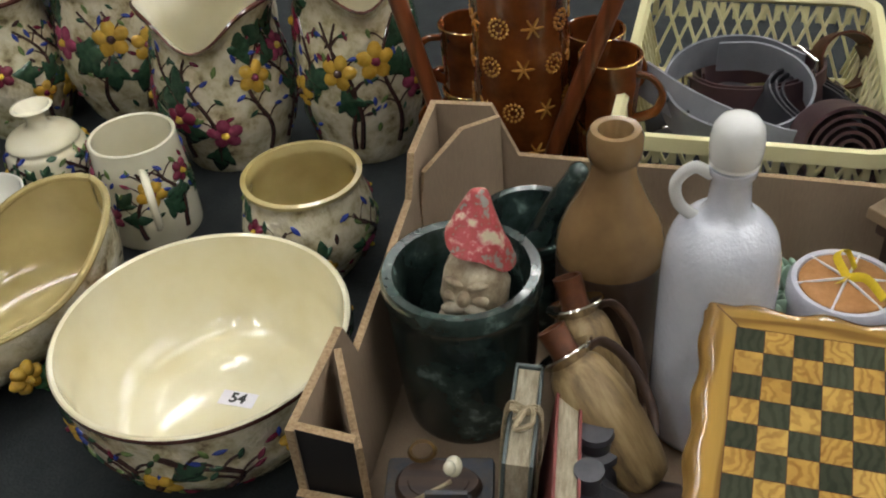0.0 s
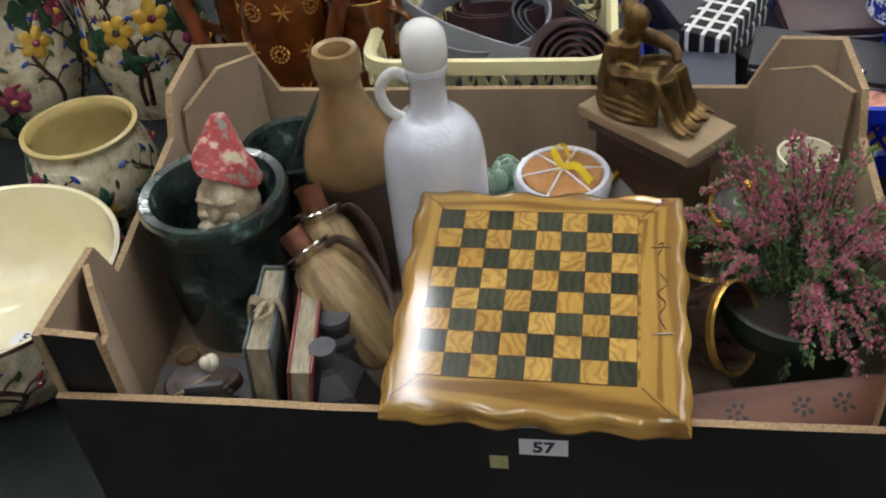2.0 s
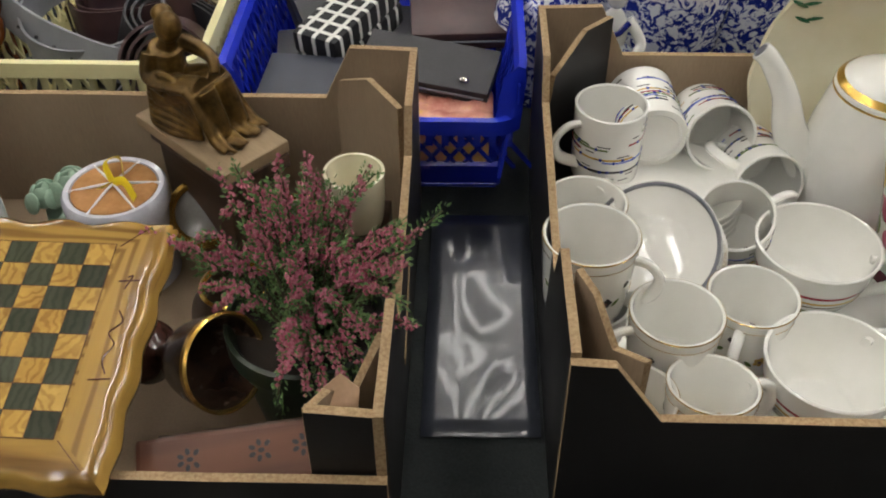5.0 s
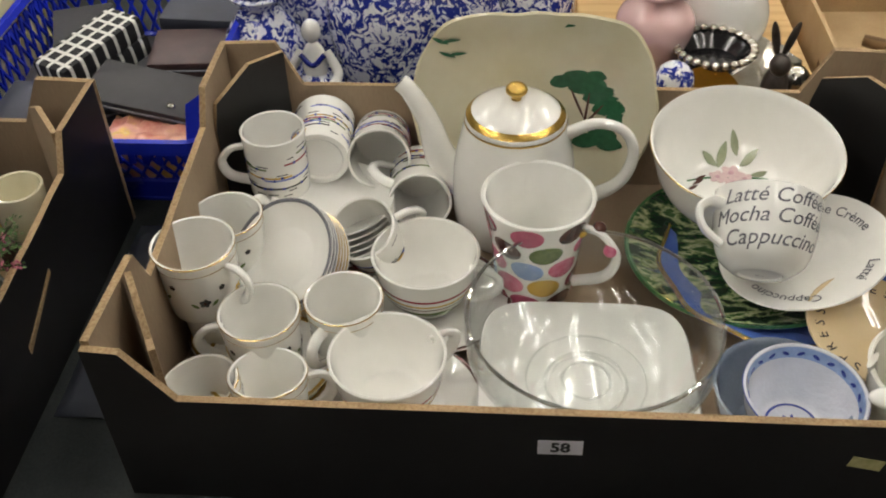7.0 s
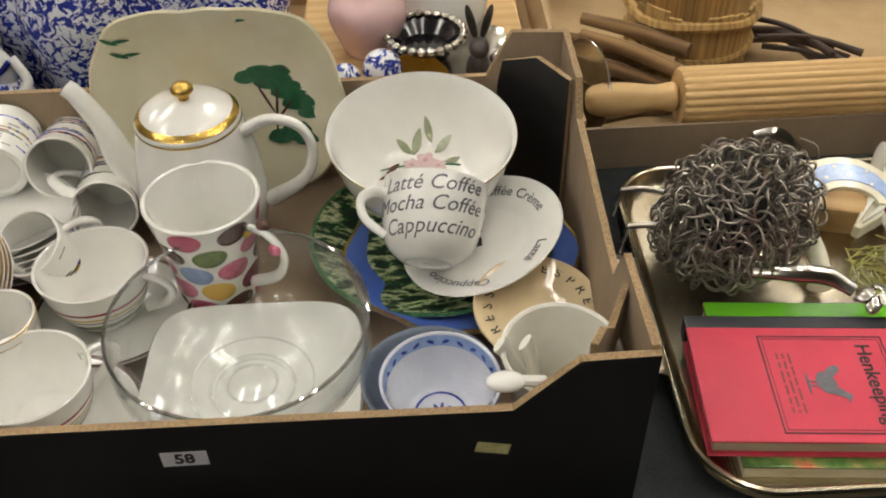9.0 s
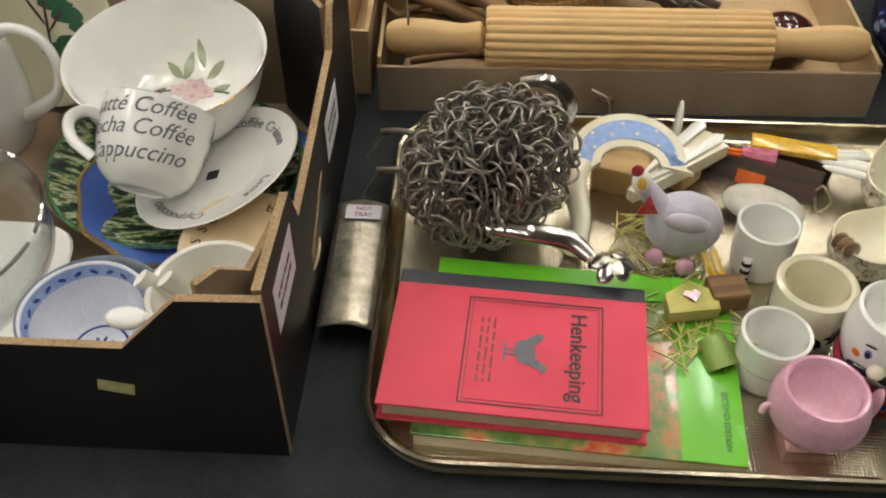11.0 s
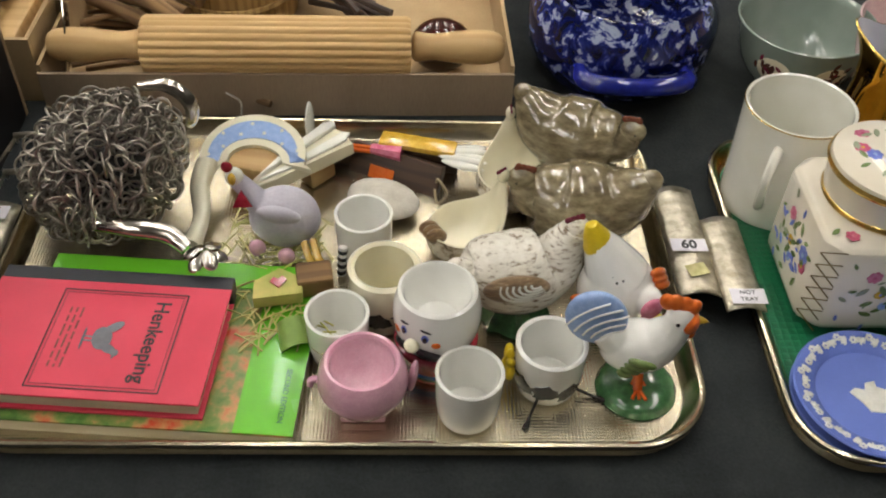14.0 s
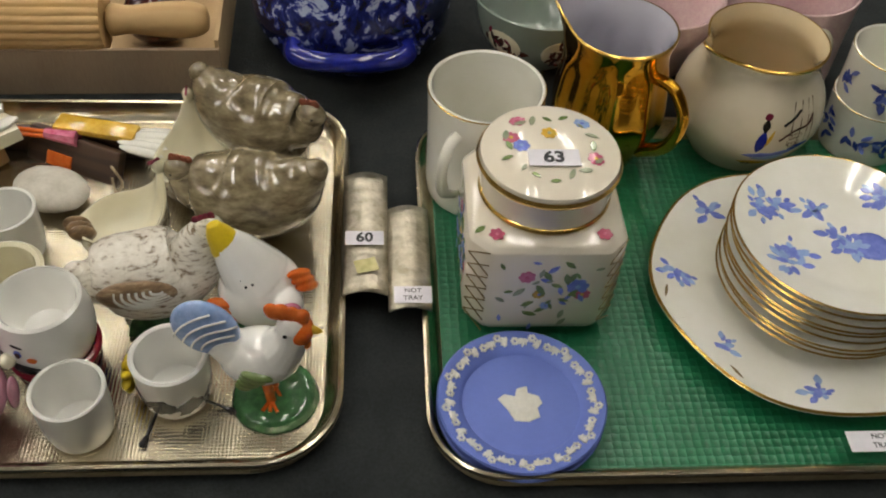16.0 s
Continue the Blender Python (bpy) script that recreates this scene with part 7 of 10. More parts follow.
def hen_dish(x, y, L, rz, label):
    """A hen-shaped dish with an open white back and a raised head."""
    ob = thing("hen_dish", x, y, TZ, label, "hen dish", GT, rz)

    def shape(a, z, r):
        d = abs((a + math.pi) % (2 * math.pi) - math.pi)
        f = min(1.0, max(0.0, (z / (L * 0.42) - 0.25) / 0.75)) ** 1.5
        neck = math.exp(-(d / 0.55) ** 2)
        back = math.exp(-((math.pi - d) / 0.5) ** 2)
        return (r * 0.1 * abs(math.cos(a)) ** 3 + f * L * (0.06 * neck + 0.08 * back), f * L * (0.24 * neck + 0.24 * neck ** 6 + 0.1 * back))
    o = fine([(L * 0.2, 0), (L * 0.3, 0.003), (L * 0.41, L * 0.2), (L * 0.4, L * 0.42)], 5)
    part("body", lathe([(0, 0.001)] + o, 72, shape), M_HENDOT, ob, "brown flecked outside")
    part("inside", lathe([(L * 0.4, L * 0.42), (L * 0.385, L * 0.43), (L * 0.36, L * 0.4), (L * 0.34, L * 0.3), (L * 0.26, L * 0.18), (L * 0.14, L * 0.12), (0, L * 0.11)], 72, shape), M_IVORY, ob, "glossy cream hollow")
    hd = Vector((L * 0.48, 0, L * 0.92))
    part("head", egg(L * 0.075, L * 0.06, L * 0.09, hd), M_IVORY, ob)
    part("beak", beak(hd, L * 0.07), M_OCHRE, ob)
    part("comb", crest(hd - Vector((L * 0.02, 0, 0.0)), L * 0.085), M_CRIMSON, ob, "dark red comb")
    bm = bmesh.new()
    for k in range(3):
        egg(L * 0.16, L * 0.05, L * 0.1, (-L * 0.45, (k - 1) * L * 0.08, L * 0.5), Matrix.Rotation(0.7, 4, "Y"), bm, 12, 8)
    part("tail", bm, M_HENBROWN, ob, "brown feathered tail")


M_HENDOT = mottled("flecked_cream_glaze", [(0.34, "4f4032"), (0.44, "b5a890"), (0.6, "ddd6c4")], 130, 0.2, 4, 0.1, 0.4)
hen_dish(1.892, 0.279, 0.079, 92, "cream hen-shaped dish with a dark red comb, upright")
hen_dish(1.847, 0.207, 0.078, 32, "cream hen-shaped dish with a brown feathered tail")


def salt_hens():
    ob = thing("salt_shaker", 1.965, 0.121, TZ, "white hen salt shaker with yellow cap and painted wings", "salt shaker", GT)
    ob.scale = (0.88, 0.88, 0.95)
    part("base", lathe(fine([(0, 0), (0.026, 0.0), (0.027, 0.006), (0.022, 0.014), (0, 0.016)], 3), 28), M_LEAF, ob, "glossy green base")
    bm = egg(0.037, 0.033, 0.036, (0.002, 0, 0.046), u=28, v=18)
    tube([(0.0, 0, 0.06), (-0.014, 0.002, 0.084), (-0.024, 0.004, 0.1)], [0.03, 0.021, 0.013], 18, bm)
    egg(0.014, 0.014, 0.014, (0.026, -0.022, 0.052), None, bm)
    melt("body", bm, M_WHITE, ob)
    bm = egg(0.0148, 0.0145, 0.011, (-0.0215, 0.003, 0.095), Matrix.Rotation(-0.45, 4, "Y"))
    tube([(-0.021, 0.003, 0.094), (-0.0275, 0.004, 0.107), (-0.031, 0.005, 0.116)], [0.0148, 0.0105, 0.0055], 14, bm)
    melt("cap", bm, M_RIBBON, ob, 0.001, "glossy yellow cap")
    for x, y, z, w in ((-0.031, -0.018, 0.042, -0.5), (0.036, -0.004, 0.062, 0.9)):
        bm = bmesh.new()
        for k in range(3):
            egg(0.0135, 0.0045, 0.0048, (x + 0.003 * k, y - 0.001 * k, z + 0.0065 - 0.0065 * k), Matrix.Rotation(w * 0.8, 4, "Z") @ Matrix.Rotation(w * 0.5, 4, "Y"), bm, 14, 8)
        melt("wing", bm, M_ORANGE, ob, 0.0009, "orange painted wing")
    part("face", egg(0.0115, 0.005, 0.0115, (0.028, -0.0345, 0.0535), Matrix.Rotation(0.35, 4, "Z")), M_PINK, ob, "pink painted face")
    part("beak", egg(0.0055, 0.005, 0.0035, (0.034, -0.036, 0.0445)), M_RIBBON, ob)
    for dx, dz in ((0, 0), (0.0055, 0.0015), (0.002, 0.006), (-0.004, 0.004)):
        part("pouring_hole", egg(0.0013, 0.0013, 0.0013, (-0.006 + dx, -0.0245 + dz * 0.9, 0.0745 + dz)), M_BLACK, ob)
    ob = thing("salt_shaker", 1.979, 0.052, TZ, "white cockerel salt shaker with a blue striped tail", "salt shaker", GT, -6)
    ob.scale = (0.9, 0.9, 0.92)
    part("base", lathe(fine([(0, 0), (0.033, 0), (0.0345, 0.004), (0.03, 0.009), (0.014, 0.012), (0, 0.0125)], 3), 36), M_LEAF, ob, "glossy green round base")
    bm = egg(0.033, 0.024, 0.0235, (-0.008, 0, 0.056), Matrix.Rotation(-0.12, 4, "Y"), u=28, v=18)
    tube([(0.006, 0, 0.062), (0.017, 0, 0.08), (0.0195, 0, 0.094)], [0.021, 0.0145, 0.0115], 18, bm)
    egg(0.013, 0.0115, 0.0125, (0.0205, 0, 0.095), None, bm)
    tube([(-0.024, 0, 0.06), (-0.04, 0, 0.074)], [0.018, 0.013], 16, bm)
    melt("body", bm, M_WHITE, ob)
    bm = egg(0.026, 0.011, 0.03, (-0.047, 0, 0.086), Matrix.Rotation(-0.35, 4, "Y"), u=24, v=16)
    melt("tail", bm, M_PALEBLUE, ob, 0.0012, "blue fan tail")
    lines = bmesh.new()
    for k in range(5):
        r = 0.012 + 0.0068 * k
        pts = []
        for j in range(7):
            a = 1.25 + 0.27 * j
            x, z = -0.030 + r * math.cos(a) * 1.1, 0.066 + r * math.sin(a) * 1.15
            dx, dz = (x + 0.047) * 0.94 - (z - 0.086) * 0.34, (x + 0.047) * 0.34 + (z - 0.086) * 0.94
            q = 1 - (dx / 0.0265) ** 2 - (dz / 0.0305) ** 2
            if q > 0.04:
                pts.append((x, -0.0112 * math.sqrt(q) - 0.0002, z))
        if len(pts) > 2:
            tube(pts, 0.0009, 6, lines, 3)
    part("tail_stripes", lines, M_WHITE, ob, "white painted tail stripes")["kind"] = "stuff"
    bm = bmesh.new()
    for k in range(4):
        egg(0.0135 - 0.002 * k, 0.0045, 0.004, (-0.006 - 0.004 * k, -0.0232 + 0.0008 * k, 0.06 - 0.0055 * k), Matrix.Rotation(0.25, 4, "Y"), bm, 14, 8)
    melt("wing", bm, M_LEAF2, ob, 0.0009, "green sponged wing")
    bm = egg(0.01, 0.0128, 0.0115, (0.0265, 0, 0.0925), u=18, v=12)
    for k in range(4):
        egg(0.0068, 0.0042, 0.009, (0.0275 - 0.007 * k, 0, 0.1075 + 0.002 * min(k, 2)), Matrix.Rotation(0.35 - 0.25 * k, 4, "Y"), bm, 12, 10)
    for y in (-0.004, 0.004):
        egg(0.004, 0.004, 0.008, (0.0305, y, 0.083), None, bm, 12, 8)
    melt("comb", bm, M_ORANGE, ob, 0.0009, "orange comb, face and wattles")
    part("beak", join(lathe([(0.0042, 0), (0.0025, 0.006), (0, 0.011)], 12), None, Matrix.Translation((0.034, 0, 0.094)) @ Matrix.Rotation(math.pi / 2 + 0.2, 4, "Y")), M_OCHRE, ob)
    part("eye", egg(0.0018, 0.001, 0.0018, (0.0165, -0.0118, 0.0975)), M_BLACK, ob)
    for y in (-0.009, 0.006):
        bm = tube([(-0.004, y, 0.04), (-0.001, y - 0.002, 0.012)], 0.0042, 10, steps=2)
        for d in (-0.006, 0.0, 0.006):
            tube([(-0.001, y - 0.002, 0.0135), (0.0 + d, y - 0.013, 0.0115)], 0.0016, 6, bm, 2)
        part("leg", bm, M_ORANGE, ob, "orange painted leg")


salt_hens()


def wire_hen():
    """A round hen basket of chained steel rings with a bent metal head, tail and wire legs."""
    ob = thing("ring_hen", 1.534, 0.242, TZ, "round hen ornament of chained steel rings", "hen ornament", GT)
    rnd = random.Random(9)
    ringbm = bmesh.new()
    tube([(math.cos(a) * 0.0102, math.sin(a) * 0.0102, 0) for a in np.linspace(0, 2 * math.pi, 15)], 0.00115, 5, ringbm, 0)
    me = bpy.data.meshes.new("ring")
    ringbm.to_mesh(me)
    ringbm.free()
    me.shade_smooth()
    me.materials.append(M_STEEL)
    n = 295
    for k in range(n):
        f = (k + 0.5) / n
        z = 1 - 1.75 * f
        a = k * 2.39996
        q = math.sqrt(max(0, 1 - z * z))
        p = Vector((q * math.cos(a) * 0.064 + 0.016 * z - 0.004, q * math.sin(a) * 0.062, 0.064 + z * 0.061))
        o = new("ring", me)
        o.parent = ob
        o.matrix_basis = Matrix.Translation(p * rnd.uniform(0.94, 1.03)) @ Euler((rnd.uniform(0, 3.1), rnd.uniform(0, 3.1), rnd.uniform(0, 3.1))).to_matrix().to_4x4()
    V, F = [], []
    for k in range(110):
        w = Vector((rnd.gauss(0, 1), rnd.gauss(0, 1), rnd.gauss(0, 1))).normalized() * rnd.uniform(0.72, 0.92)
        m = Matrix.Translation((w.x * 0.062 + 0.012 * w.z - 0.008, w.y * 0.061, 0.067 + w.z * 0.06)) @ Euler((rnd.uniform(0, 3.1), rnd.uniform(0, 3.1), rnd.uniform(0, 3.1))).to_matrix().to_4x4()
        n0 = len(V)
        V += [m @ v.co for v in me.vertices]
        F += [[n0 + i for i in p.vertices] for p in me.polygons]
    inner = bpy.data.meshes.new("ring_tangle")
    inner.from_pydata(V, [], F)
    inner.shade_smooth()
    inner.materials.append(M_STEEL)
    io = new("ring_tangle", inner)
    io.parent = ob
    io["kind"], io["label"] = "stuff", "tangle of steel rings beneath the outer ones"
    # Dark ball stands in for the shade in the gaps between rings.
    part("core", egg(0.038, 0.038, 0.036, (-0.006, 0, 0.064), u=20, v=14), surface("gap_shade_core", "2c2a27", "3a3733", 0.5, 0.6, 80), ob, "dark inner ball standing in for shade between the rings")
    part("tail_plate", tube([(0.02, 0.058, 0.108), (0.046, 0.062, 0.106), (0.064, 0.058, 0.09), (0.062, 0.052, 0.072), (0.05, 0.05, 0.066)], [0.004, 0.0065, 0.0075, 0.006, 0.003], 12, flat=0.35), M_SILVER, ob, "curved polished tail")
    part("neck_plate", tube([(-0.004, -0.062, 0.052), (0.03, -0.07, 0.056), (0.06, -0.072, 0.052), (0.078, -0.084, 0.046)], [0.005, 0.0078, 0.0082, 0.006], 12, flat=0.5), M_SILVER, ob, "polished metal neck")
    bm = bmesh.new()
    for k in range(6):
        a = k * 1.05
        egg(0.0095, 0.0068, 0.0024, (0.094 + 0.011 * math.cos(a), -0.092 + 0.01 * math.sin(a), 0.046 + 0.003 * (k % 2)), Matrix.Rotation(a, 4, "Z") @ Matrix.Rotation(0.5, 4, "Y"), bm, 12, 8)
    part("comb", bm, M_SILVER, ob, "crumpled metal comb")["kind"] = "stuff"
    for y, z in ((0.028, 0.06), (-0.012, 0.05)):
        bm = tube([(-0.03, y, z), (-0.075, y + 0.016, z + 0.002), (-0.098, y + 0.018, z)], 0.003, 8)
        for k in range(3):
            tube([(-0.096, y + 0.018, z), (-0.1 - 0.004 * k, y + 0.024 - 0.014 * k, z - 0.012)], 0.0013, 5, bm, 2)
        part("leg", bm, M_STEEL, ob, "wrapped wire leg")


wire_hen()


def tray_clutter():
    g = thing("goose_plaque", 1.648, 0.287, 0.045, "flat wooden goose with a blue spotted body", "ornament", GT, -14, 18)
    part("prop", rbox(0.05, 0.03, 0.042, 0.003, (0.0, 0.0, -0.041)), M_BEECH, g, "", False)

    def crescent(grow):
        out = []
        for k in range(19):
            t = math.pi * (1.22 - 1.22 * k / 18)
            out.append((0.004 + (0.05 + grow) * math.cos(t), (0.046 + grow) * math.sin(t) - 0.002))
        out.append((0.062 + grow, -0.006 - grow))
        for k in range(13):
            t = math.pi * (0.06 + 1.0 * k / 12)
            out.append((0.008 + (0.026 - grow) * math.cos(t), -0.008 + (0.018 - grow) * math.sin(t)))
        return out[::-1]
    part("body", prism(crescent(0.0), 0, 0.006), M_IVORY, g, "", False)
    part("blue_wing", prism(crescent(-0.0075), 0.0058, 0.0068), M_PALEBLUE, g, "pale blue spotted body", False)
    p = bmesh.new()
    for k in range(9):
        t = math.pi * (1.05 - 0.115 * k)
        q = 0.8 + 0.12 * (-1) ** k
        patch(oval(0.0017, 0.0017, 8), level(lambda r: 0.0068, 0.005 + 0.046 * q * math.cos(t), -0.004 + 0.04 * q * math.sin(t)), p, 0.0003)
    part("white_spots", p, M_IVORY, g)
    part("neck", tube([(-0.036, -0.018, 0.003), (-0.034, -0.042, 0.004), (-0.022, -0.07, 0.004), (-0.02, -0.092, 0.004), (-0.021, -0.102, 0.004)], [0.0135, 0.0115, 0.0095, 0.0105, 0.012], 12, flat=0.75), M_IVORY, g)
    part("hook_wire", tube([(-0.02, 0.036, 0.004), (-0.024, 0.05, 0.012), (-0.04, 0.056, 0.014)], 0.001, 5), M_STEEL, g)
    h = thing("fabric_hen", 1.687, 0.2, 0.02, "lilac padded hen with a red beak and yellow legs", "hen ornament", GT)
    bm = egg(0.031, 0.024, 0.029, (0.002, 0, 0.03), u=28, v=18, warp=lambda c: c * (1 + 0.03 * noise.noise(c * 3)))
    tube([(-0.016, 0, 0.04), (-0.026, 0.002, 0.056), (-0.036, 0.004, 0.068)], [0.013, 0.009, 0.0075], 14, bm)
    melt("body", bm, M_LILAC, h, 0.0012, "padded lilac cloth body")
    bm = egg(0.019, 0.006, 0.0085, (0.0, -0.0175, 0.047), Matrix.Rotation(0.2, 4, "Y"), u=18, v=12)
    part("wing", bm, M_LILAC, h)
    part("head", egg(0.008, 0.0075, 0.0095, (-0.037, 0.003, 0.071)), M_BONE, h, "pale cloth head")
    part("comb", egg(0.005, 0.003, 0.0055, (-0.042, 0.002, 0.0825)), M_RED, h, "red comb")
    part("beak", egg(0.0035, 0.004, 0.006, (-0.038, -0.004, 0.0745)), M_OCHRE, h)
    part("wattle", prism([(-0.0085, -0.005), (0.0085, -0.004), (0.0, 0.012)], 0.0, 0.003, bev=0.0006), M_RED, h, "red cloth wattle").matrix_basis = pose(-0.031, -0.0085, 0.054, 78, 0, 0)
    for x, y, z in ((-0.021, -0.021, 0.012), (0.004, -0.025, 0.006)):
        part("foot", egg(0.0075, 0.006, 0.0085, (x, y, z)), M_PIG, h, "pink padded foot")
    for x in (0.018, 0.026):
        part("leg", tube([(x, -0.014, 0.016), (x + 0.006, -0.028, 0.006), (x + 0.016, -0.036, -0.004)], 0.0032, 8), M_OCHRE, h, "yellow wooden leg")
    n = thing("straw_nest", 1.678, 0.2, TZ, "dry straw nest under small figures", "nest", GT)
    rnd = random.Random(4)
    bm = bmesh.new()
    for k in range(110):
        a, q = rnd.uniform(0, 6.28), rnd.uniform(0.01, 0.045)
        x, y, z = q * math.cos(a), q * math.sin(a), rnd.uniform(0.001, 0.024)
        t = a + 1.57 + rnd.gauss(0, 0.5)
        l = rnd.uniform(0.008, 0.02)
        tube([(x - l * math.cos(t), y - l * math.sin(t), z), (x, y, z + 0.002), (x + l * math.cos(t), y + l * math.sin(t), z)], 0.0007, 4, bm, 2)
    st = part("straw", bm, M_STRAW, n)
    st["kind"] = "stuff"
    w = thing("wooden_goose", 1.692, 0.288, 0.03, "white-painted wooden goose lying on its side", "ornament", GT, 44, 0, -4)
    part("body", prism([(-0.054, -0.003), (-0.03, -0.009), (0.02, -0.017), (0.05, -0.022), (0.054, 0.0), (0.048, 0.02), (0.0, 0.014), (-0.054, 0.004)], 0.0, 0.014, bev=0.002), M_IVORY, w)
    for k in (-1, 1):
        part("wing", prism([(-0.05, k * 0.001), (0.0, k * 0.004), (0.052, k * 0.005), (0.056, k * 0.012), (0.046, k * 0.0165), (-0.01, k * 0.01)][::k], 0.0145, 0.0185 + 0.001 * k, bev=0.001), M_BONE, w)
    part("support", rbox(0.03, 0.02, 0.026, 0.003, (0.02, 0, -0.025)), M_BEECH, w)
    f = thing("flat_egg", 1.772, 0.262, TZ, "flat grey-white plaster egg", "ornament", GT, -28)
    part("body", egg(0.036, 0.026, 0.009, (0, 0, 0.012), warp=lambda c: c * (1 + 0.05 * noise.noise(c * 4))), surface("plaster", "c9c4b8", "b0aa9c", 0.7, grain=60, relief=0.4), f)
    s = thing("wooden_sign", 1.786, 0.313, 0.012, "dark wooden block with an orange motif and string", "ornament", GT, -25, 60)
    part("block", rbox(0.095, 0.032, 0.012, 0.002), M_DKWOOD, s, "", False)
    part("orange_motif", rbox(0.026, 0.013, 0.002, 0.0008, (-0.012, -0.008, 0.012)), M_ORANGE, s, "", False)
    part("string", tube([(0.045, 0.0, 0.012), (0.05, 0.006, 0.024), (0.06, -0.006, 0.02), (0.052, -0.018, 0.016), (0.046, -0.006, 0.016)], 0.0013, 6), M_ROPE, s)
    d = thing("wooden_duck", 1.7, 0.33, 0.02, "painted wooden duck with long orange legs", "ornament", GT, -6)
    part("foot", egg(0.004, 0.014, 0.026, (0.0, 0, 0.03)), M_BONE, d, "pale flat foot")
    for q in (-0.003, 0.003):
        part("leg", tube([(0.004, q, 0.012), (0.012, q, 0.008), (0.07, q - 0.006, 0.01)], 0.0022, 7), M_ORANGE, d, "thin orange leg")
    part("shoe", tube([(0.06, -0.006, 0.012), (0.09, -0.01, 0.012)], [0.005, 0.008], 8), M_PINK, d)
    part("wing", rbox(0.075, 0.02, 0.006, 0.002, (0.105, 0.0, 0.014), Matrix.Rotation(-0.12, 4, "Z")), M_OCHRE, d, "yellow painted wing")
    bm = bmesh.new()
    for k in range(5):
        egg(0.026 - 0.002 * abs(k - 2), 0.0052, 0.0035, (0.15, -0.022 + 0.0062 * k, 0.013 + 0.002 * (k % 2)), Matrix.Rotation(0.12 * (k - 2), 4, "Z"), bm, 12, 8)
    part("tail", bm, M_BONE, d, "pale feathered tail")
    part("rest", rbox(0.14, 0.012, 0.022, 0.002, (0.075, 0.004, -0.0155)), M_DKWOOD, d, "", False)
    h = thing("tin_bird_house", 1.694, 0.118, 0.022, "tiny green tin bucket and bird house on straw", "ornament", GT, 10)
    part("bucket", lathe([(0, 0), (0.011, 0), (0.0155, 0.026), (0.014, 0.026), (0.01, 0.004), (0, 0.004)], 24), surface("green_tin", "7f9a4a", "6d883e", 0.35, 0.2, 40), h).matrix_basis = pose(0.004, -0.018, 0.004, 112, 0, 10)
    part("house", prism([(-0.02, 0), (0.02, 0), (0.022, 0.018), (0.004, 0.032), (-0.018, 0.02)], 0.0, 0.012, bev=0.001), M_STRAW, h).matrix_basis = pose(-0.004, 0.0, 0.004)
    part("red_heart", prism([(-0.007, 0), (0, -0.008), (0.007, 0), (0.004, 0.005), (0, 0.002), (-0.004, 0.005)], 0.0162, 0.0174), M_RED, h).matrix_basis = pose(-0.002, 0.016, 0)
    part("perch", rbox(0.03, 0.024, 0.02, 0.003, (0.028, 0.02, 0.0)), M_TWIG, h, "", False)
    bm = bmesh.new()
    for k in range(50):
        x, y = rnd.uniform(-0.04, 0.03), rnd.uniform(-0.035, 0.03)
        t, l = rnd.uniform(0, 3), rnd.uniform(0.006, 0.018)
        tube([(x - l * math.cos(t), y - l * math.sin(t), 0.001), (x, y, 0.004), (x + l * math.cos(t), y + l * math.sin(t), 0.002)], 0.0008, 4, bm, 2)
    part("straw", bm, M_STRAW, h)["kind"] = "stuff"
    z = thing("zebra_stick", 1.738, 0.17, TZ, "black and white painted stick beside an egg cup", "ornament", GT)
    part("stick", tube([(0, 0, 0.004), (0.002, 0.008, 0.03)], 0.004, 8), M_WHITE, z)
    for k in range(4):
        part("black_ring", tube([(0.0005 * k, 0.002 * k, 0.007 + 0.006 * k), (0.0006 * k, 0.0022 * k, 0.010 + 0.006 * k)], 0.0043, 8, steps=1), M_BLACK, z)


tray_clutter()


# ---- second tray ----
G2 = "china on the green tray"


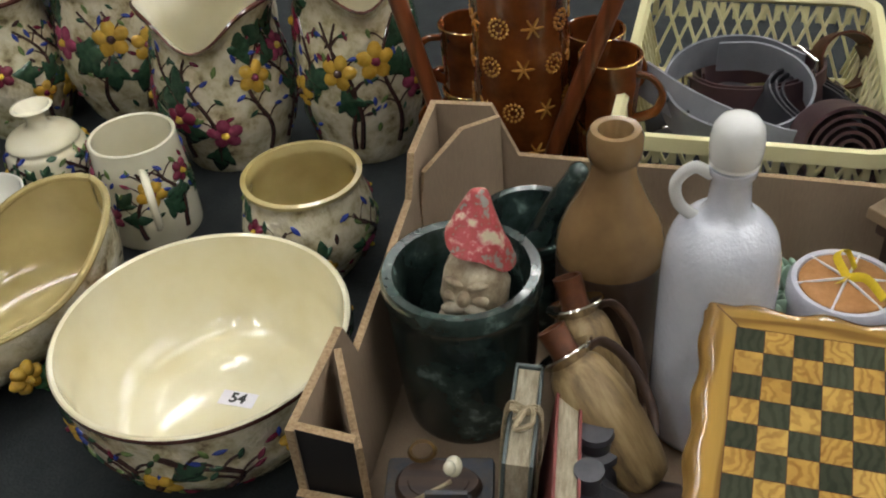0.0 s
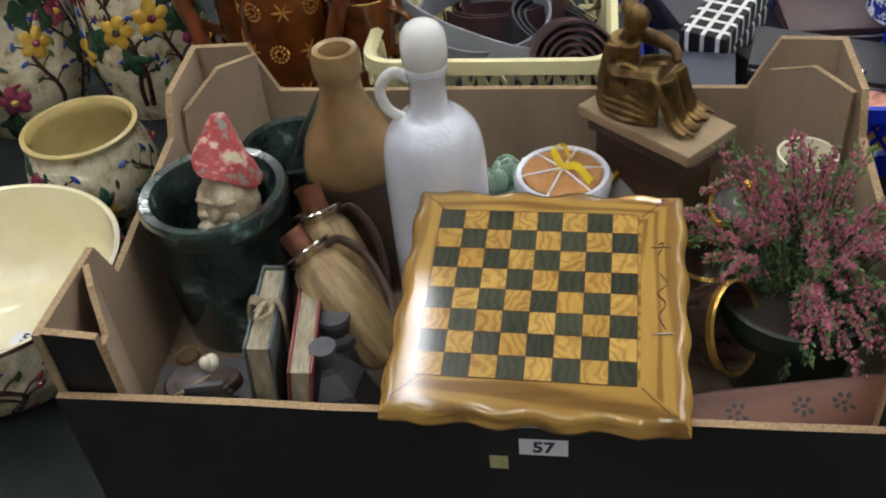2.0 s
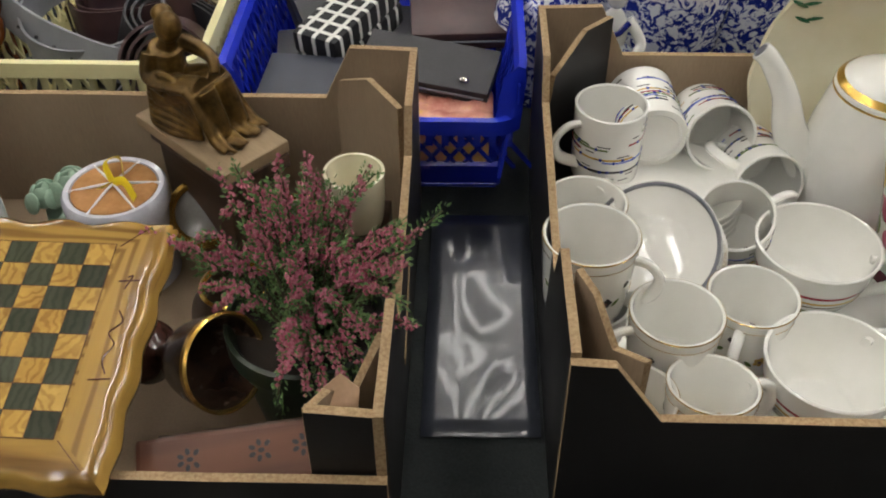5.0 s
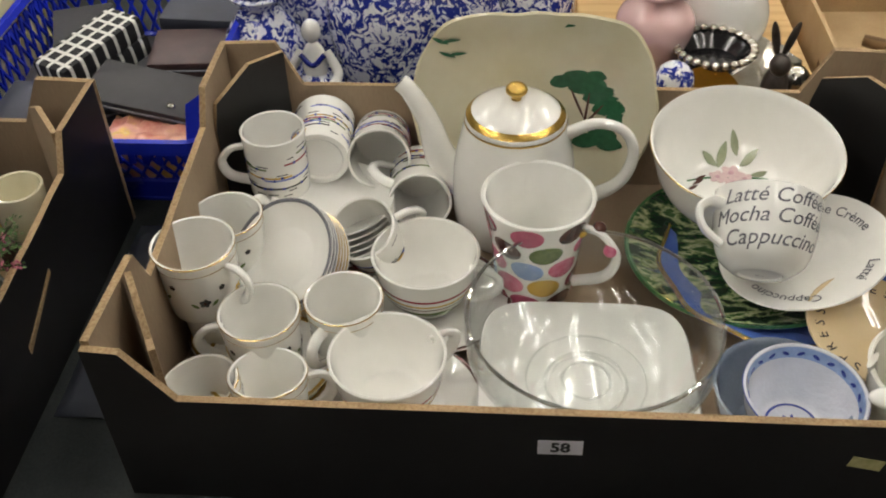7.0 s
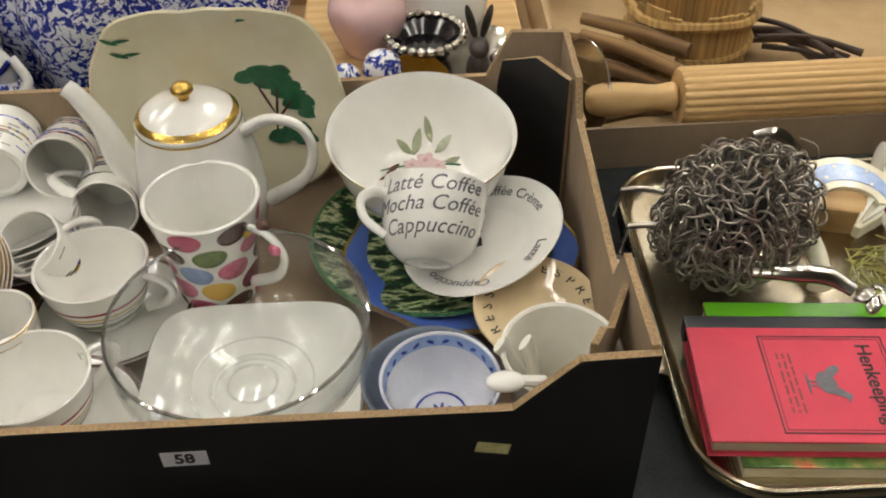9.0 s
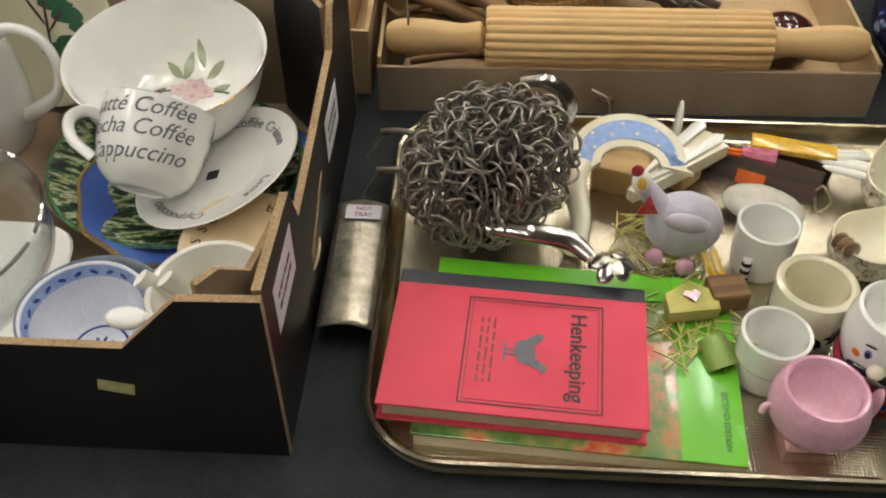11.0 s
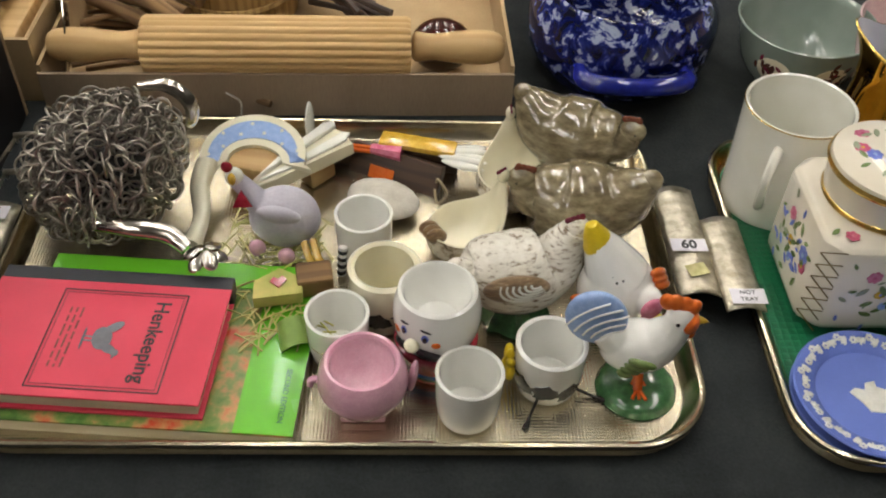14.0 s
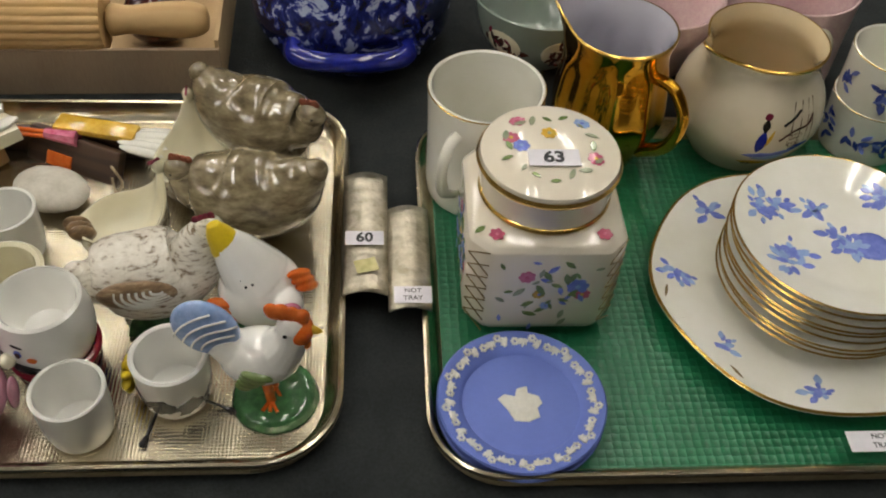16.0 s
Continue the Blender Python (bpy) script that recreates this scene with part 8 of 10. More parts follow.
def ginger_jar():
    ob = thing("tea_jar", 2.181, 0.164, TZ, "square ivory tea jar with flowers and a round lid", "jar", G2)
    hw, ch, h = 0.054, 0.014, 0.094
    ob.scale = (1.1, 1.1, 1.1)

    def outline(w, c):
        return [(-w + c, -w), (w - c, -w), (w, -w + c), (w, w - c), (w - c, w), (-w + c, w), (-w, w - c), (-w, -w + c)]
    bm = bmesh.new()
    rings = []
    for w, c, z in ((hw - 0.012, ch, 0.0), (hw - 0.001, ch, 0.012), (hw, ch, 0.018), (hw, ch, h - 0.006), (hw - 0.001, ch, h - 0.002), (hw - 0.006, ch, h + 0.002), (hw - 0.02, ch + 0.004, h + 0.007)):
        rings.append([bm.verts.new((x, y, z)) for x, y in outline(w, c)])
    for lo, hi in zip(rings, rings[1:]):
        for k in range(8):
            bm.faces.new((lo[k], lo[(k + 1) % 8], hi[(k + 1) % 8], hi[k]))
    bm.faces.new(rings[0][::-1])
    bm.faces.new(rings[-1])
    bmesh.ops.bevel(bm, geom=bm.edges[:], offset=0.0016, segments=2, affect="EDGES")
    part("body", bm, M_JARGLAZE, ob)
    part("neck_band", lathe([(0.044, h + 0.004), (0.046, h + 0.007), (0.0455, h + 0.0095), (0.043, h + 0.011)], 56), M_GILT, ob, "gilt neck band")
    lid = part("lid", lathe([(0.0445, h + 0.008), (0.0455, h + 0.014), (0.0475, h + 0.03), (0.0485, h + 0.034), (0.0465, h + 0.039), (0.03, h + 0.043), (0, h + 0.0445)], 56), M_JARGLAZE, ob, "domed ivory lid with flowers")
    part("gilt_edge", lathe([(0.0482, h + 0.0315), (0.0492, h + 0.034), (0.048, h + 0.0368)], 56), M_GILT, lid)
    p = Paints()
    rnd = random.Random(6)
    hf = lambda r: float(np.interp(r, [0, 0.03, 0.0465], [h + 0.0446, h + 0.0431, h + 0.039])) + 0.0002
    for x, y, c, hc in ((-0.026, 0.008, M_ROSE, M_OCHRE), (-0.02, 0.0, M_SKY, M_PALEBLUE), (0.024, 0.024, M_PALEBLUE, M_SKY), (-0.02, 0.026, M_PINK, M_ROSE), (0.028, -0.012, M_ROSE, M_OCHRE), (0.0, 0.012, M_OCHRE, M_SAGE)):
        blossom(p, None, 0, 0, 0.0058, c, hc, 7, 0.0002, lay=level(hf, x, y))
    for k in range(16):
        a = k * 0.39
        leaf(p, None, 0, 0, rnd.uniform(0.003, 0.006), rnd.choice([M_LEAF2, M_SAGE]), rnd.uniform(0, 3), lay=level(hf, 0.033 * math.cos(a) * rnd.uniform(0.8, 1), 0.033 * math.sin(a) * rnd.uniform(0.8, 1)))
    p.put(lid, "flower_pattern")
    p = Paints()
    for k in range(4):
        R = Matrix.Rotation(k * math.pi / 2, 4, "Z")

        def lay(u0, z0, R=R):
            return lambda u, v, hh: R @ Vector((u0 + u, -hw - 0.0003 - hh, z0 + v))
        for u, z, c, hc, s in ((-0.014, 0.068, M_PINK, M_ROSE, 0.006), (0.022, 0.058, M_SKY, M_PALEBLUE, 0.008), (0.026, 0.05, M_ROSE, M_OCHRE, 0.006), (-0.004, 0.05, M_OCHRE, M_SKY, 0.0045), (0.002, 0.038, M_PALEBLUE, M_SKY, 0.004)):
            blossom(p, None, 0, 0, s, c, hc, 7, 0.0002, lay=lay(u, z))
        for j in range(40):
            leaf(p, None, 0, 0, rnd.uniform(0.003, 0.006), rnd.choice([M_LEAF2, M_LEAF2, M_SKY, M_SAGE]), rnd.uniform(0, 3), lay=lay(rnd.gauss(0, 0.016), 0.05 + rnd.gauss(0, 0.014)))
    for sx in (-1, 1):
        blossom(p, None, 0, 0, 0.0055, M_ROSE, M_PINK, 6, 0.0002, lay=lambda u, v, hh, sx=sx: Vector((sx * 0.036 + u, -0.042 + v, h + 0.0034 + hh + 0.1 * 0)))
        leaf(p, None, 0, 0, 0.005, M_LEAF2, 0.7, lay=lambda u, v, hh, sx=sx: Vector((sx * 0.036 - 0.011 + u, -0.038 + v, h + 0.0038 + hh)))
    for cx, cy in ((-1, -1), (1, -1)):
        n = Vector((cx, cy, 0)).normalized()
        t = Vector((-n.y, n.x, 0))
        c0 = Vector((cx * (hw - ch / 2), cy * (hw - ch / 2), 0))
        for k in range(6):
            z = 0.02 + 0.012 * k
            for s in (-1, 1):
                tube([c0 + n * 0.0003 - t * 0.009 + Vector((0, 0, z)), c0 + n * 0.0003 + t * 0.009 + Vector((0, 0, z + s * 0.011))], 0.0005, 4, p[M_GILTLINE], 1)
    p.put(ob, "flower_pattern")
    number_label("63", ob, pose(0.0, -0.013, h + 0.0449), 0.034)


M_JARGLAZE = china("jar_ivory", "ece4d4", "e2d8c2", 0.08)
M_GILTLINE = surface("dull_gilt_line", "8a7440", "6d5a30", 0.4, 0.5, 60)
ginger_jar()


def jasper_plate(z, label, motif):
    r = 0.0625
    ob = thing("jasper_plate", 2.16, 0.033, z, label, "plate", G2)
    pr = [(0, 0.001), (0.038, 0.001), (0.04, 0), (0.043, 0.003), (r, 0.011), (r - 0.0012, 0.0125), (0.046, 0.0085), (0.0435, 0.0052), (0, 0.0048)]
    part("dish", lathe(pr, 64), M_JASPER, ob)
    if motif:
        p = bmesh.new()
        hf = lambda rr: float(np.interp(rr, [0.046, r - 0.0012], [0.0085, 0.0125]))
        for k in range(26):
            a = 2 * math.pi * k / 26
            q = 0.0535 + 0.0012 * (-1) ** k
            for j in range(5):
                b = a + 2.2 + (-1) ** k * 0.9 + (j - 2) * 0.62
                l = 0.0034 - 0.0005 * abs(j - 2)
                patch(oval(l, 0.0013, 8, b, 0.3), level(hf, q * math.cos(a) + l * 0.9 * math.cos(b), q * math.sin(a) + l * 0.9 * math.sin(b)), p, 0.0006, 0.0007)
            a += math.pi / 26
            for j in range(6):
                b = j * 1.05
                q2 = 0.0545 - 0.0018 * (-1) ** k
                patch(oval(0.0013, 0.0013, 7), level(hf, q2 * math.cos(a) + 0.0021 * math.cos(b), q2 * math.sin(a) + 0.0021 * math.sin(b)), p, 0.0006, 0.0009)
        part("garland", p, M_JASPERWHITE, ob, "raised white garland")
        p = bmesh.new()
        out = [(-0.017, 0.004), (-0.012, 0.008), (-0.004, 0.006), (-0.002, 0.013), (0.006, 0.015), (0.006, 0.009), (0.014, 0.006), (0.016, 0.0), (0.012, -0.004), (0.013, -0.012), (0.004, -0.016), (-0.006, -0.015), (-0.01, -0.006)]
        patch(out, level(lambda rr: 0.005, 0, 0), p, 0.0008, 0.0016)
        part("relief_motif", p, M_JASPERWHITE, ob, "raised white scene")


jasper_plate(TZ, "blue jasper plate beneath another", False)
jasper_plate(TZ + 0.0105, "blue jasper plate with a raised white garland", True)


def blue_sprays(p, lay_at, spots, seed=1, s=0.008):
    rnd = random.Random(seed)
    for x, y in spots:
        for k in range(18):
            a, q = rnd.uniform(0, 6.28), rnd.uniform(0, s * 1.9)
            leaf(p, None, 0, 0, s * rnd.uniform(0.4, 0.8), M_SKY if rnd.random() < 0.6 else M_PALEBLUE, a, lay=lay_at(x + q * math.cos(a), y + q * math.sin(a)), slim=0.55)




def plates():
    big = thing("serving_plate", 2.412, 0.145, TZ, "large white plate with gilt edge under a stack", "plate", G2)
    R = 0.132
    sh = lambda a, z, r: (r * (0.012 * math.cos(6 * a) if r > 0.1 else 0), 0)
    part("dish", lathe([(0, 0.002), (0.07, 0.002), (0.073, 0), (0.078, 0.004), (R, 0.019), (R - 0.0015, 0.021), (0.08, 0.0085), (0.07, 0.005), (0, 0.005)], 72, sh), M_BONE, big)
    part("gilt_edge", lathe([(R - 0.0024, 0.0209), (R - 0.0014, 0.0214), (R + 0.0001, 0.02)], 72, sh), M_GILT, big)
    hf = lambda r: float(np.interp(r, [0.07, 0.08, R], [0.005, 0.0085, 0.021]))
    p = Paints()
    blue_sprays(p, lambda x, y: level(hf, x, y), [(0.108 * math.cos(a), 0.108 * math.sin(a)) for a in (3.0, 3.75, 4.5, 2.2, 5.3)], 2, 0.008)
    for a in (2.85, 3.2, 3.5, 2.6, 3.95):
        leaf(p, None, 0, 0, 0.008, M_GILTLINE, a + 1.2, lay=level(hf, 0.122 * math.cos(a), 0.122 * math.sin(a)), slim=0.18)
    p.put(big, "spray_pattern")
    n = 9
    for k in range(n):
        z = TZ + 0.0125 + k * 0.0068
        ob = thing("tea_plate", 2.421 + 0.0015 * math.sin(k * 2.3), 0.147 + 0.0015 * math.cos(k * 1.7), z, "white tea plate with blue flowers in a stack", "plate", "stack of tea plates")
        r = 0.0865
        part("dish", lathe([(0, 0.001), (0.05, 0.001), (0.052, 0), (0.056, 0.003), (r, 0.012), (r - 0.001, 0.0135), (0.058, 0.0062), (0.05, 0.004), (0, 0.004)], 64), M_BONE, ob)
        part("gilt_edge", lathe([(r - 0.0014, 0.01355), (r - 0.0008, 0.0138), (r + 0.0001, 0.0126)], 64), M_GILT, ob)
        if k == n - 1:
            hf2 = lambda q: float(np.interp(q, [0, 0.05, 0.058, r], [0.004, 0.004, 0.0062, 0.0135]))
            p = Paints()
            blue_sprays(p, lambda x, y: level(hf2, x, y), [(-0.058, 0.03), (-0.045, 0.036), (-0.05, -0.028), (-0.042, -0.016), (0.0, 0.0), (-0.012, 0.03), (0.05, 0.04), (0.05, -0.03), (0.008, -0.012)], 5, 0.0085)
            patch(oval(0.015, 0.015, 20), level(hf2, 0.024, -0.01), p[M_SKY], 0.0002)
            p.put(ob, "spray_pattern")


plates()


def loving_mug():
    ob = cup(2.147, 0.283, 0.12, 0.1, 0.112, 58, "white two-handled mug with gilt rim and a small crest", "mug", M_BONE, rim=M_GILT, out=0.026, name="mug", cat="mug", group=G2, base=TZ, double=True, thick=0.0035)
    p = Paints()
    rf = lambda z: 0.0475
    for a, z, c, s in ((3.6, 0.06, M_OCHRE, 0.009), (3.5, 0.05, M_RED, 0.007), (3.7, 0.045, M_BLUE, 0.008), (3.65, 0.03, M_COBALT, 0.009), (3.45, 0.035, M_COBALT, 0.006)):
        leaf(p, rf, a, z, s, c, 1.4, slim=0.6)
    p.put(ob, "painted_crest")


loving_mug()


def pouring_jug(x, y, r, h, mat, inside, label, spout, hand, decor=None, fluted=False, hm=None, top=0.94, beak_out=0.018, beak_wide=0.36):
    ob = thing("jug", x, y, TZ, label, "jug", G2)
    outer = fine([(r * 0.66, 0), (r * 0.72, 0.004), (r * 1.02, h * 0.35), (r * 0.98, h * 0.6), (r * top * 0.92 + r * 0.02, h * 0.85), (r * top, h)], 5)

    def lip(a, z, rr):
        d = abs((a - spout + math.pi) % (2 * math.pi) - math.pi)
        w = math.exp(-(d / beak_wide) ** 2) * max(0, z / h - 0.7) / 0.3
        fl = 0.0016 * math.sin(10 * a) * (1 if fluted and 0.1 * h < z < 0.8 * h else 0)
        return (beak_out * w + fl, 0.012 * w)
    part("outside", lathe([(0, 0.002), (r * 0.6, 0)] + outer, 72, lip), mat, ob)
    part("inside", lathe([(outer[-1][0], h), (outer[-1][0] - 0.0015, h + 0.0015)] + [(q - 0.0035, max(z, 0.008)) for q, z in outer[::-1][1:]] + [(0, 0.008)], 72, lip), inside, ob)
    part("rim_line", lathe([(outer[-1][0] + 0.0004, h - 0.001), (outer[-1][0] + 0.0006, h + 0.001), (outer[-1][0] - 0.0012, h + 0.002)], 72, lip), M_GILT, ob)
    handle(ob, r * 0.92, h * 0.2, h * 0.8, 0.034, hand, hm or mat, 0.0055, 1.2)
    if decor:
        p = Paints()
        decor(p, radius_of(outer), h)
        p.put(ob, "painted_scene")
    return ob


M_LILACIN = china("lilac_inside", "cfcdd6", "c2c0cc")
pouring_jug(2.267, 0.332, 0.05, 0.138, M_GOLDLUSTRE, M_LILACIN, "gold lustre jug with a pale inside and scroll handle", radians(150), radians(-52), fluted=True)


def ship_scene(p, rf, h):
    def stroke(pts, w, c):
        bm = tube([(rf(z) * math.cos(a), rf(z) * math.sin(a), z) for a, z in pts], w, 6, p[c], 3)
    for a, z, n, c in ((-1.62, 0.04, 0.017, M_SKY), (-1.35, 0.043, 0.014, M_SKY), (-1.12, 0.048, 0.012, M_BLUE), (-1.5, 0.036, 0.016, M_PALEBLUE)):
        leaf(p, rf, a, z, n, c, 0.12, slim=0.22)
    leaf(p, rf, -1.68, 0.056, 0.012, M_COBALT, 1.45, slim=0.42)
    leaf(p, rf, -1.66, 0.072, 0.006, M_BLACK, 1.5, slim=0.6)
    leaf(p, rf, -1.65, 0.08, 0.004, M_CRIMSON, 0.4, slim=0.8)
    leaf(p, rf, -1.58, 0.06, 0.009, M_OCHRE, 1.2, slim=0.2)
    stroke([(-1.45, 0.058), (-1.25, 0.066), (-1.02, 0.068), (-0.92, 0.076)], 0.0011, M_BROWN)
    stroke([(-1.42, 0.072), (-1.28, 0.077), (-1.15, 0.083)], 0.0013, M_BLACK)
    for a in (-1.32, -1.18, -1.05, -0.95):
        stroke([(a, 0.052), (a + 0.03, 0.07), (a + 0.08, 0.09)], 0.0005, M_BROWN)
    for k in range(4):
        stroke([(-1.3 + 0.05 * k, 0.05), (-1.26 + 0.05 * k, 0.062)], 0.0004, M_BROWN)
        stroke([(-1.3, 0.05 + 0.004 * k), (-1.14, 0.051 + 0.004 * k)], 0.0004, M_BROWN)
    leaf(p, rf, -1.66, 0.026, 0.014, M_OCHRE, 0.05, slim=0.25)
    leaf(p, rf, -1.72, 0.024, 0.006, M_LEAF, 0.3, slim=0.4)


pouring_jug(2.404, 0.345, 0.067, 0.12, china("parchment_glaze", "ddd3bd", "d0c4a8", 0.12), M_BEIGE, "cream jug painted with a sailing ship", radians(207), radians(30), ship_scene, top=0.8, beak_out=0.022, beak_wide=0.3)
for k in range(2):
    ob = cup(2.53, 0.345, 0, 0.082, 0.056, None, "white mug with blue flowers, stacked", "mug", M_BONE, rim=M_GILT, name="mug", cat="mug", group=G2, base=TZ + 0.052 * k)
    p = Paints()
    rnd = random.Random(k)
    for a in (3.3, 4.1, 4.7, 5.4):
        for j in range(8):
            leaf(p, lambda z: 0.041, a + rnd.gauss(0, 0.1), 0.028 + rnd.gauss(0, 0.007), 0.006, rnd.choice([M_SKY, M_BLUE]), rnd.uniform(0, 3))
    p.put(ob, "spray_pattern")


# ---- things farther back on the table ----
GB = "lots at the back of the table"


def lattice_basket(x0, x1, y0, y1, h, mat, label, gap=0.017, dip=0.0):
    ob = thing("plastic_basket", x0, y0, 0.0, label, "basket", "plastic baskets")
    W, D = x1 - x0, y1 - y0
    t = 0.02
    bm = bmesh.new()
    lo = [bm.verts.new((x, y, 0.002)) for x, y in rounded(t, W - t, t, D - t, 0.02, 4)]
    bm.faces.new(lo)
    part("bottom", bm, mat, ob, "", False).modifiers.new("thick", "SOLIDIFY").thickness = 0.002
    rim = [(x, y, h) for x, y in rounded(0, W, 0, D, 0.025, 5)]
    rim2 = [(x, y, h - 0.02) for x, y in rounded(0.003, W - 0.003, 0.003, D - 0.003, 0.024, 5)]
    bm = bmesh.new()
    rows = [[bm.verts.new((p[0], p[1], p[2] - (dip if p[1] < 0.006 else 0.0))) for p in pts] for pts in ([(x, y, h - 0.014) for x, y in rounded(-0.008, W + 0.008, -0.008, D + 0.008, 0.03, 5)], [(x, y, h) for x, y in rounded(-0.007, W + 0.007, -0.007, D + 0.007, 0.03, 5)], rim, [(x, y, h - 0.006) for x, y in rounded(0.004, W - 0.004, 0.004, D - 0.004, 0.023, 5)])]
    n = len(rim)
    for a, b in zip(rows, rows[1:]):
        for k in range(n):
            bm.faces.new((a[k], a[(k + 1) % n], b[(k + 1) % n], b[k]))
    part("rim", bm, mat, ob, "thick rolled rim")
    # Lattice walls: slanted upright bars and level bands.
    bars_bm = bmesh.new()
    sides = [((0, 0), (W, 0)), ((W, 0), (W, D)), ((W, D), (0, D)), ((0, D), (0, 0))]
    c = Vector((W / 2, D / 2, 0))
    full = h
    slat = None
    for (ax, ay), (bx, by) in sides:
        h = full - (dip if ay == by == 0 else 0.0)
        a, b = Vector((ax, ay, 0)), Vector((bx, by, 0))
        L = (b - a).length
        m = int(L / gap)
        for k in range(1, m):
            q = a.lerp(b, k / m)
            inn = (c - q)
            inn = Vector((inn.x if abs((b - a).x) < 1e-6 else 0, inn.y if abs((b - a).y) < 1e-6 else 0, 0)).normalized() * t
            for s in (-1, 1):
                along = (b - a).normalized() * gap * 2 * s
                tube([q + Vector((0, 0, h - 0.012)), q + inn * 0.75 + along + Vector((0, 0, h * 0.28))], 0.0022, 4, bars_bm, 1)
        for f in (0.0, 0.3):
            zz = h * (0.03 + f * 0.95)
            o = t * (1 - f)
            aa = a + (c - a).normalized() * o * 1.3
            bb = b + (c - b).normalized() * o * 1.3
            mid = [aa + Vector((0, 0, zz)), bb + Vector((0, 0, zz))]
            tube(mid, 0.005, 6, bars_bm, 1)
        lowbm = bmesh.new()
        p1, p2 = a + (c - a).normalized() * t * 1.2, b + (c - b).normalized() * t * 1.2
        q1, q2 = a + (c - a).normalized() * t * 0.9, b + (c - b).normalized() * t * 0.9
        vs = [lowbm.verts.new(v) for v in (p1 + Vector((0, 0, 0.002)), p2 + Vector((0, 0, 0.002)), q2 + Vector((0, 0, h * 0.3)), q1 + Vector((0, 0, h * 0.3)))]
        lowbm.faces.new(vs)
        part("lower_wall", lowbm, mat, ob, "", False).modifiers.new("thick", "SOLIDIFY").thickness = 0.002
        for k in range(int(L / 0.014)):
            q = a.lerp(b, (k + 0.5) / int(L / 0.014))
            d = (b - a).normalized()
            if slat is None:
                o = part("slat", rbox(0.0065, 0.0024, 0.018, 0), mat, ob, "", False)
                slat = o.data
            else:
                o = new("slat", slat)
                o.parent = ob
            o.matrix_basis = Matrix.Translation(q + Vector((0, 0, h - 0.03))) @ Matrix.Rotation(math.atan2(d.y, d.x), 4, "Z")
    part("lattice", bars_bm, mat, ob, "open lattice walls")["kind"] = "stuff"
    return ob


lattice_basket(0.222, 0.452, 0.362, 0.66, 0.135, M_CREAMPLASTIC, "cream plastic basket full of rolled belts")
lattice_basket(0.478, 0.734, 0.348, 0.66, 0.132, M_BLUEPLASTIC, "blue plastic basket full of wallets and purses", dip=0.042)


def strip(pts, w, t, mat, parent, name="strap", tilt=0.0):
    """A flat belt standing on edge along a line."""
    bm = bmesh.new()
    line = smooth_path(pts, 8)
    rows = []
    for i, p in enumerate(line):
        d = (line[min(i + 1, len(line) - 1)] - line[max(i - 1, 0)]).normalized()
        n = Vector((-d.y, d.x, 0)).normalized()
        up = Vector((0, 0, 1)) + n * tilt
        rows.append([bm.verts.new(p + n * a + up * b) for a, b in ((-t, 0), (t, 0), (t, w), (-t, w))])
    for a, b in zip(rows, rows[1:]):
        for k in range(4):
            bm.faces.new((a[k], a[(k + 1) % 4], b[(k + 1) % 4], b[k]))
    bm.faces.new(rows[0])
    bm.faces.new(rows[-1][::-1])
    return part(name, bm, mat, parent)


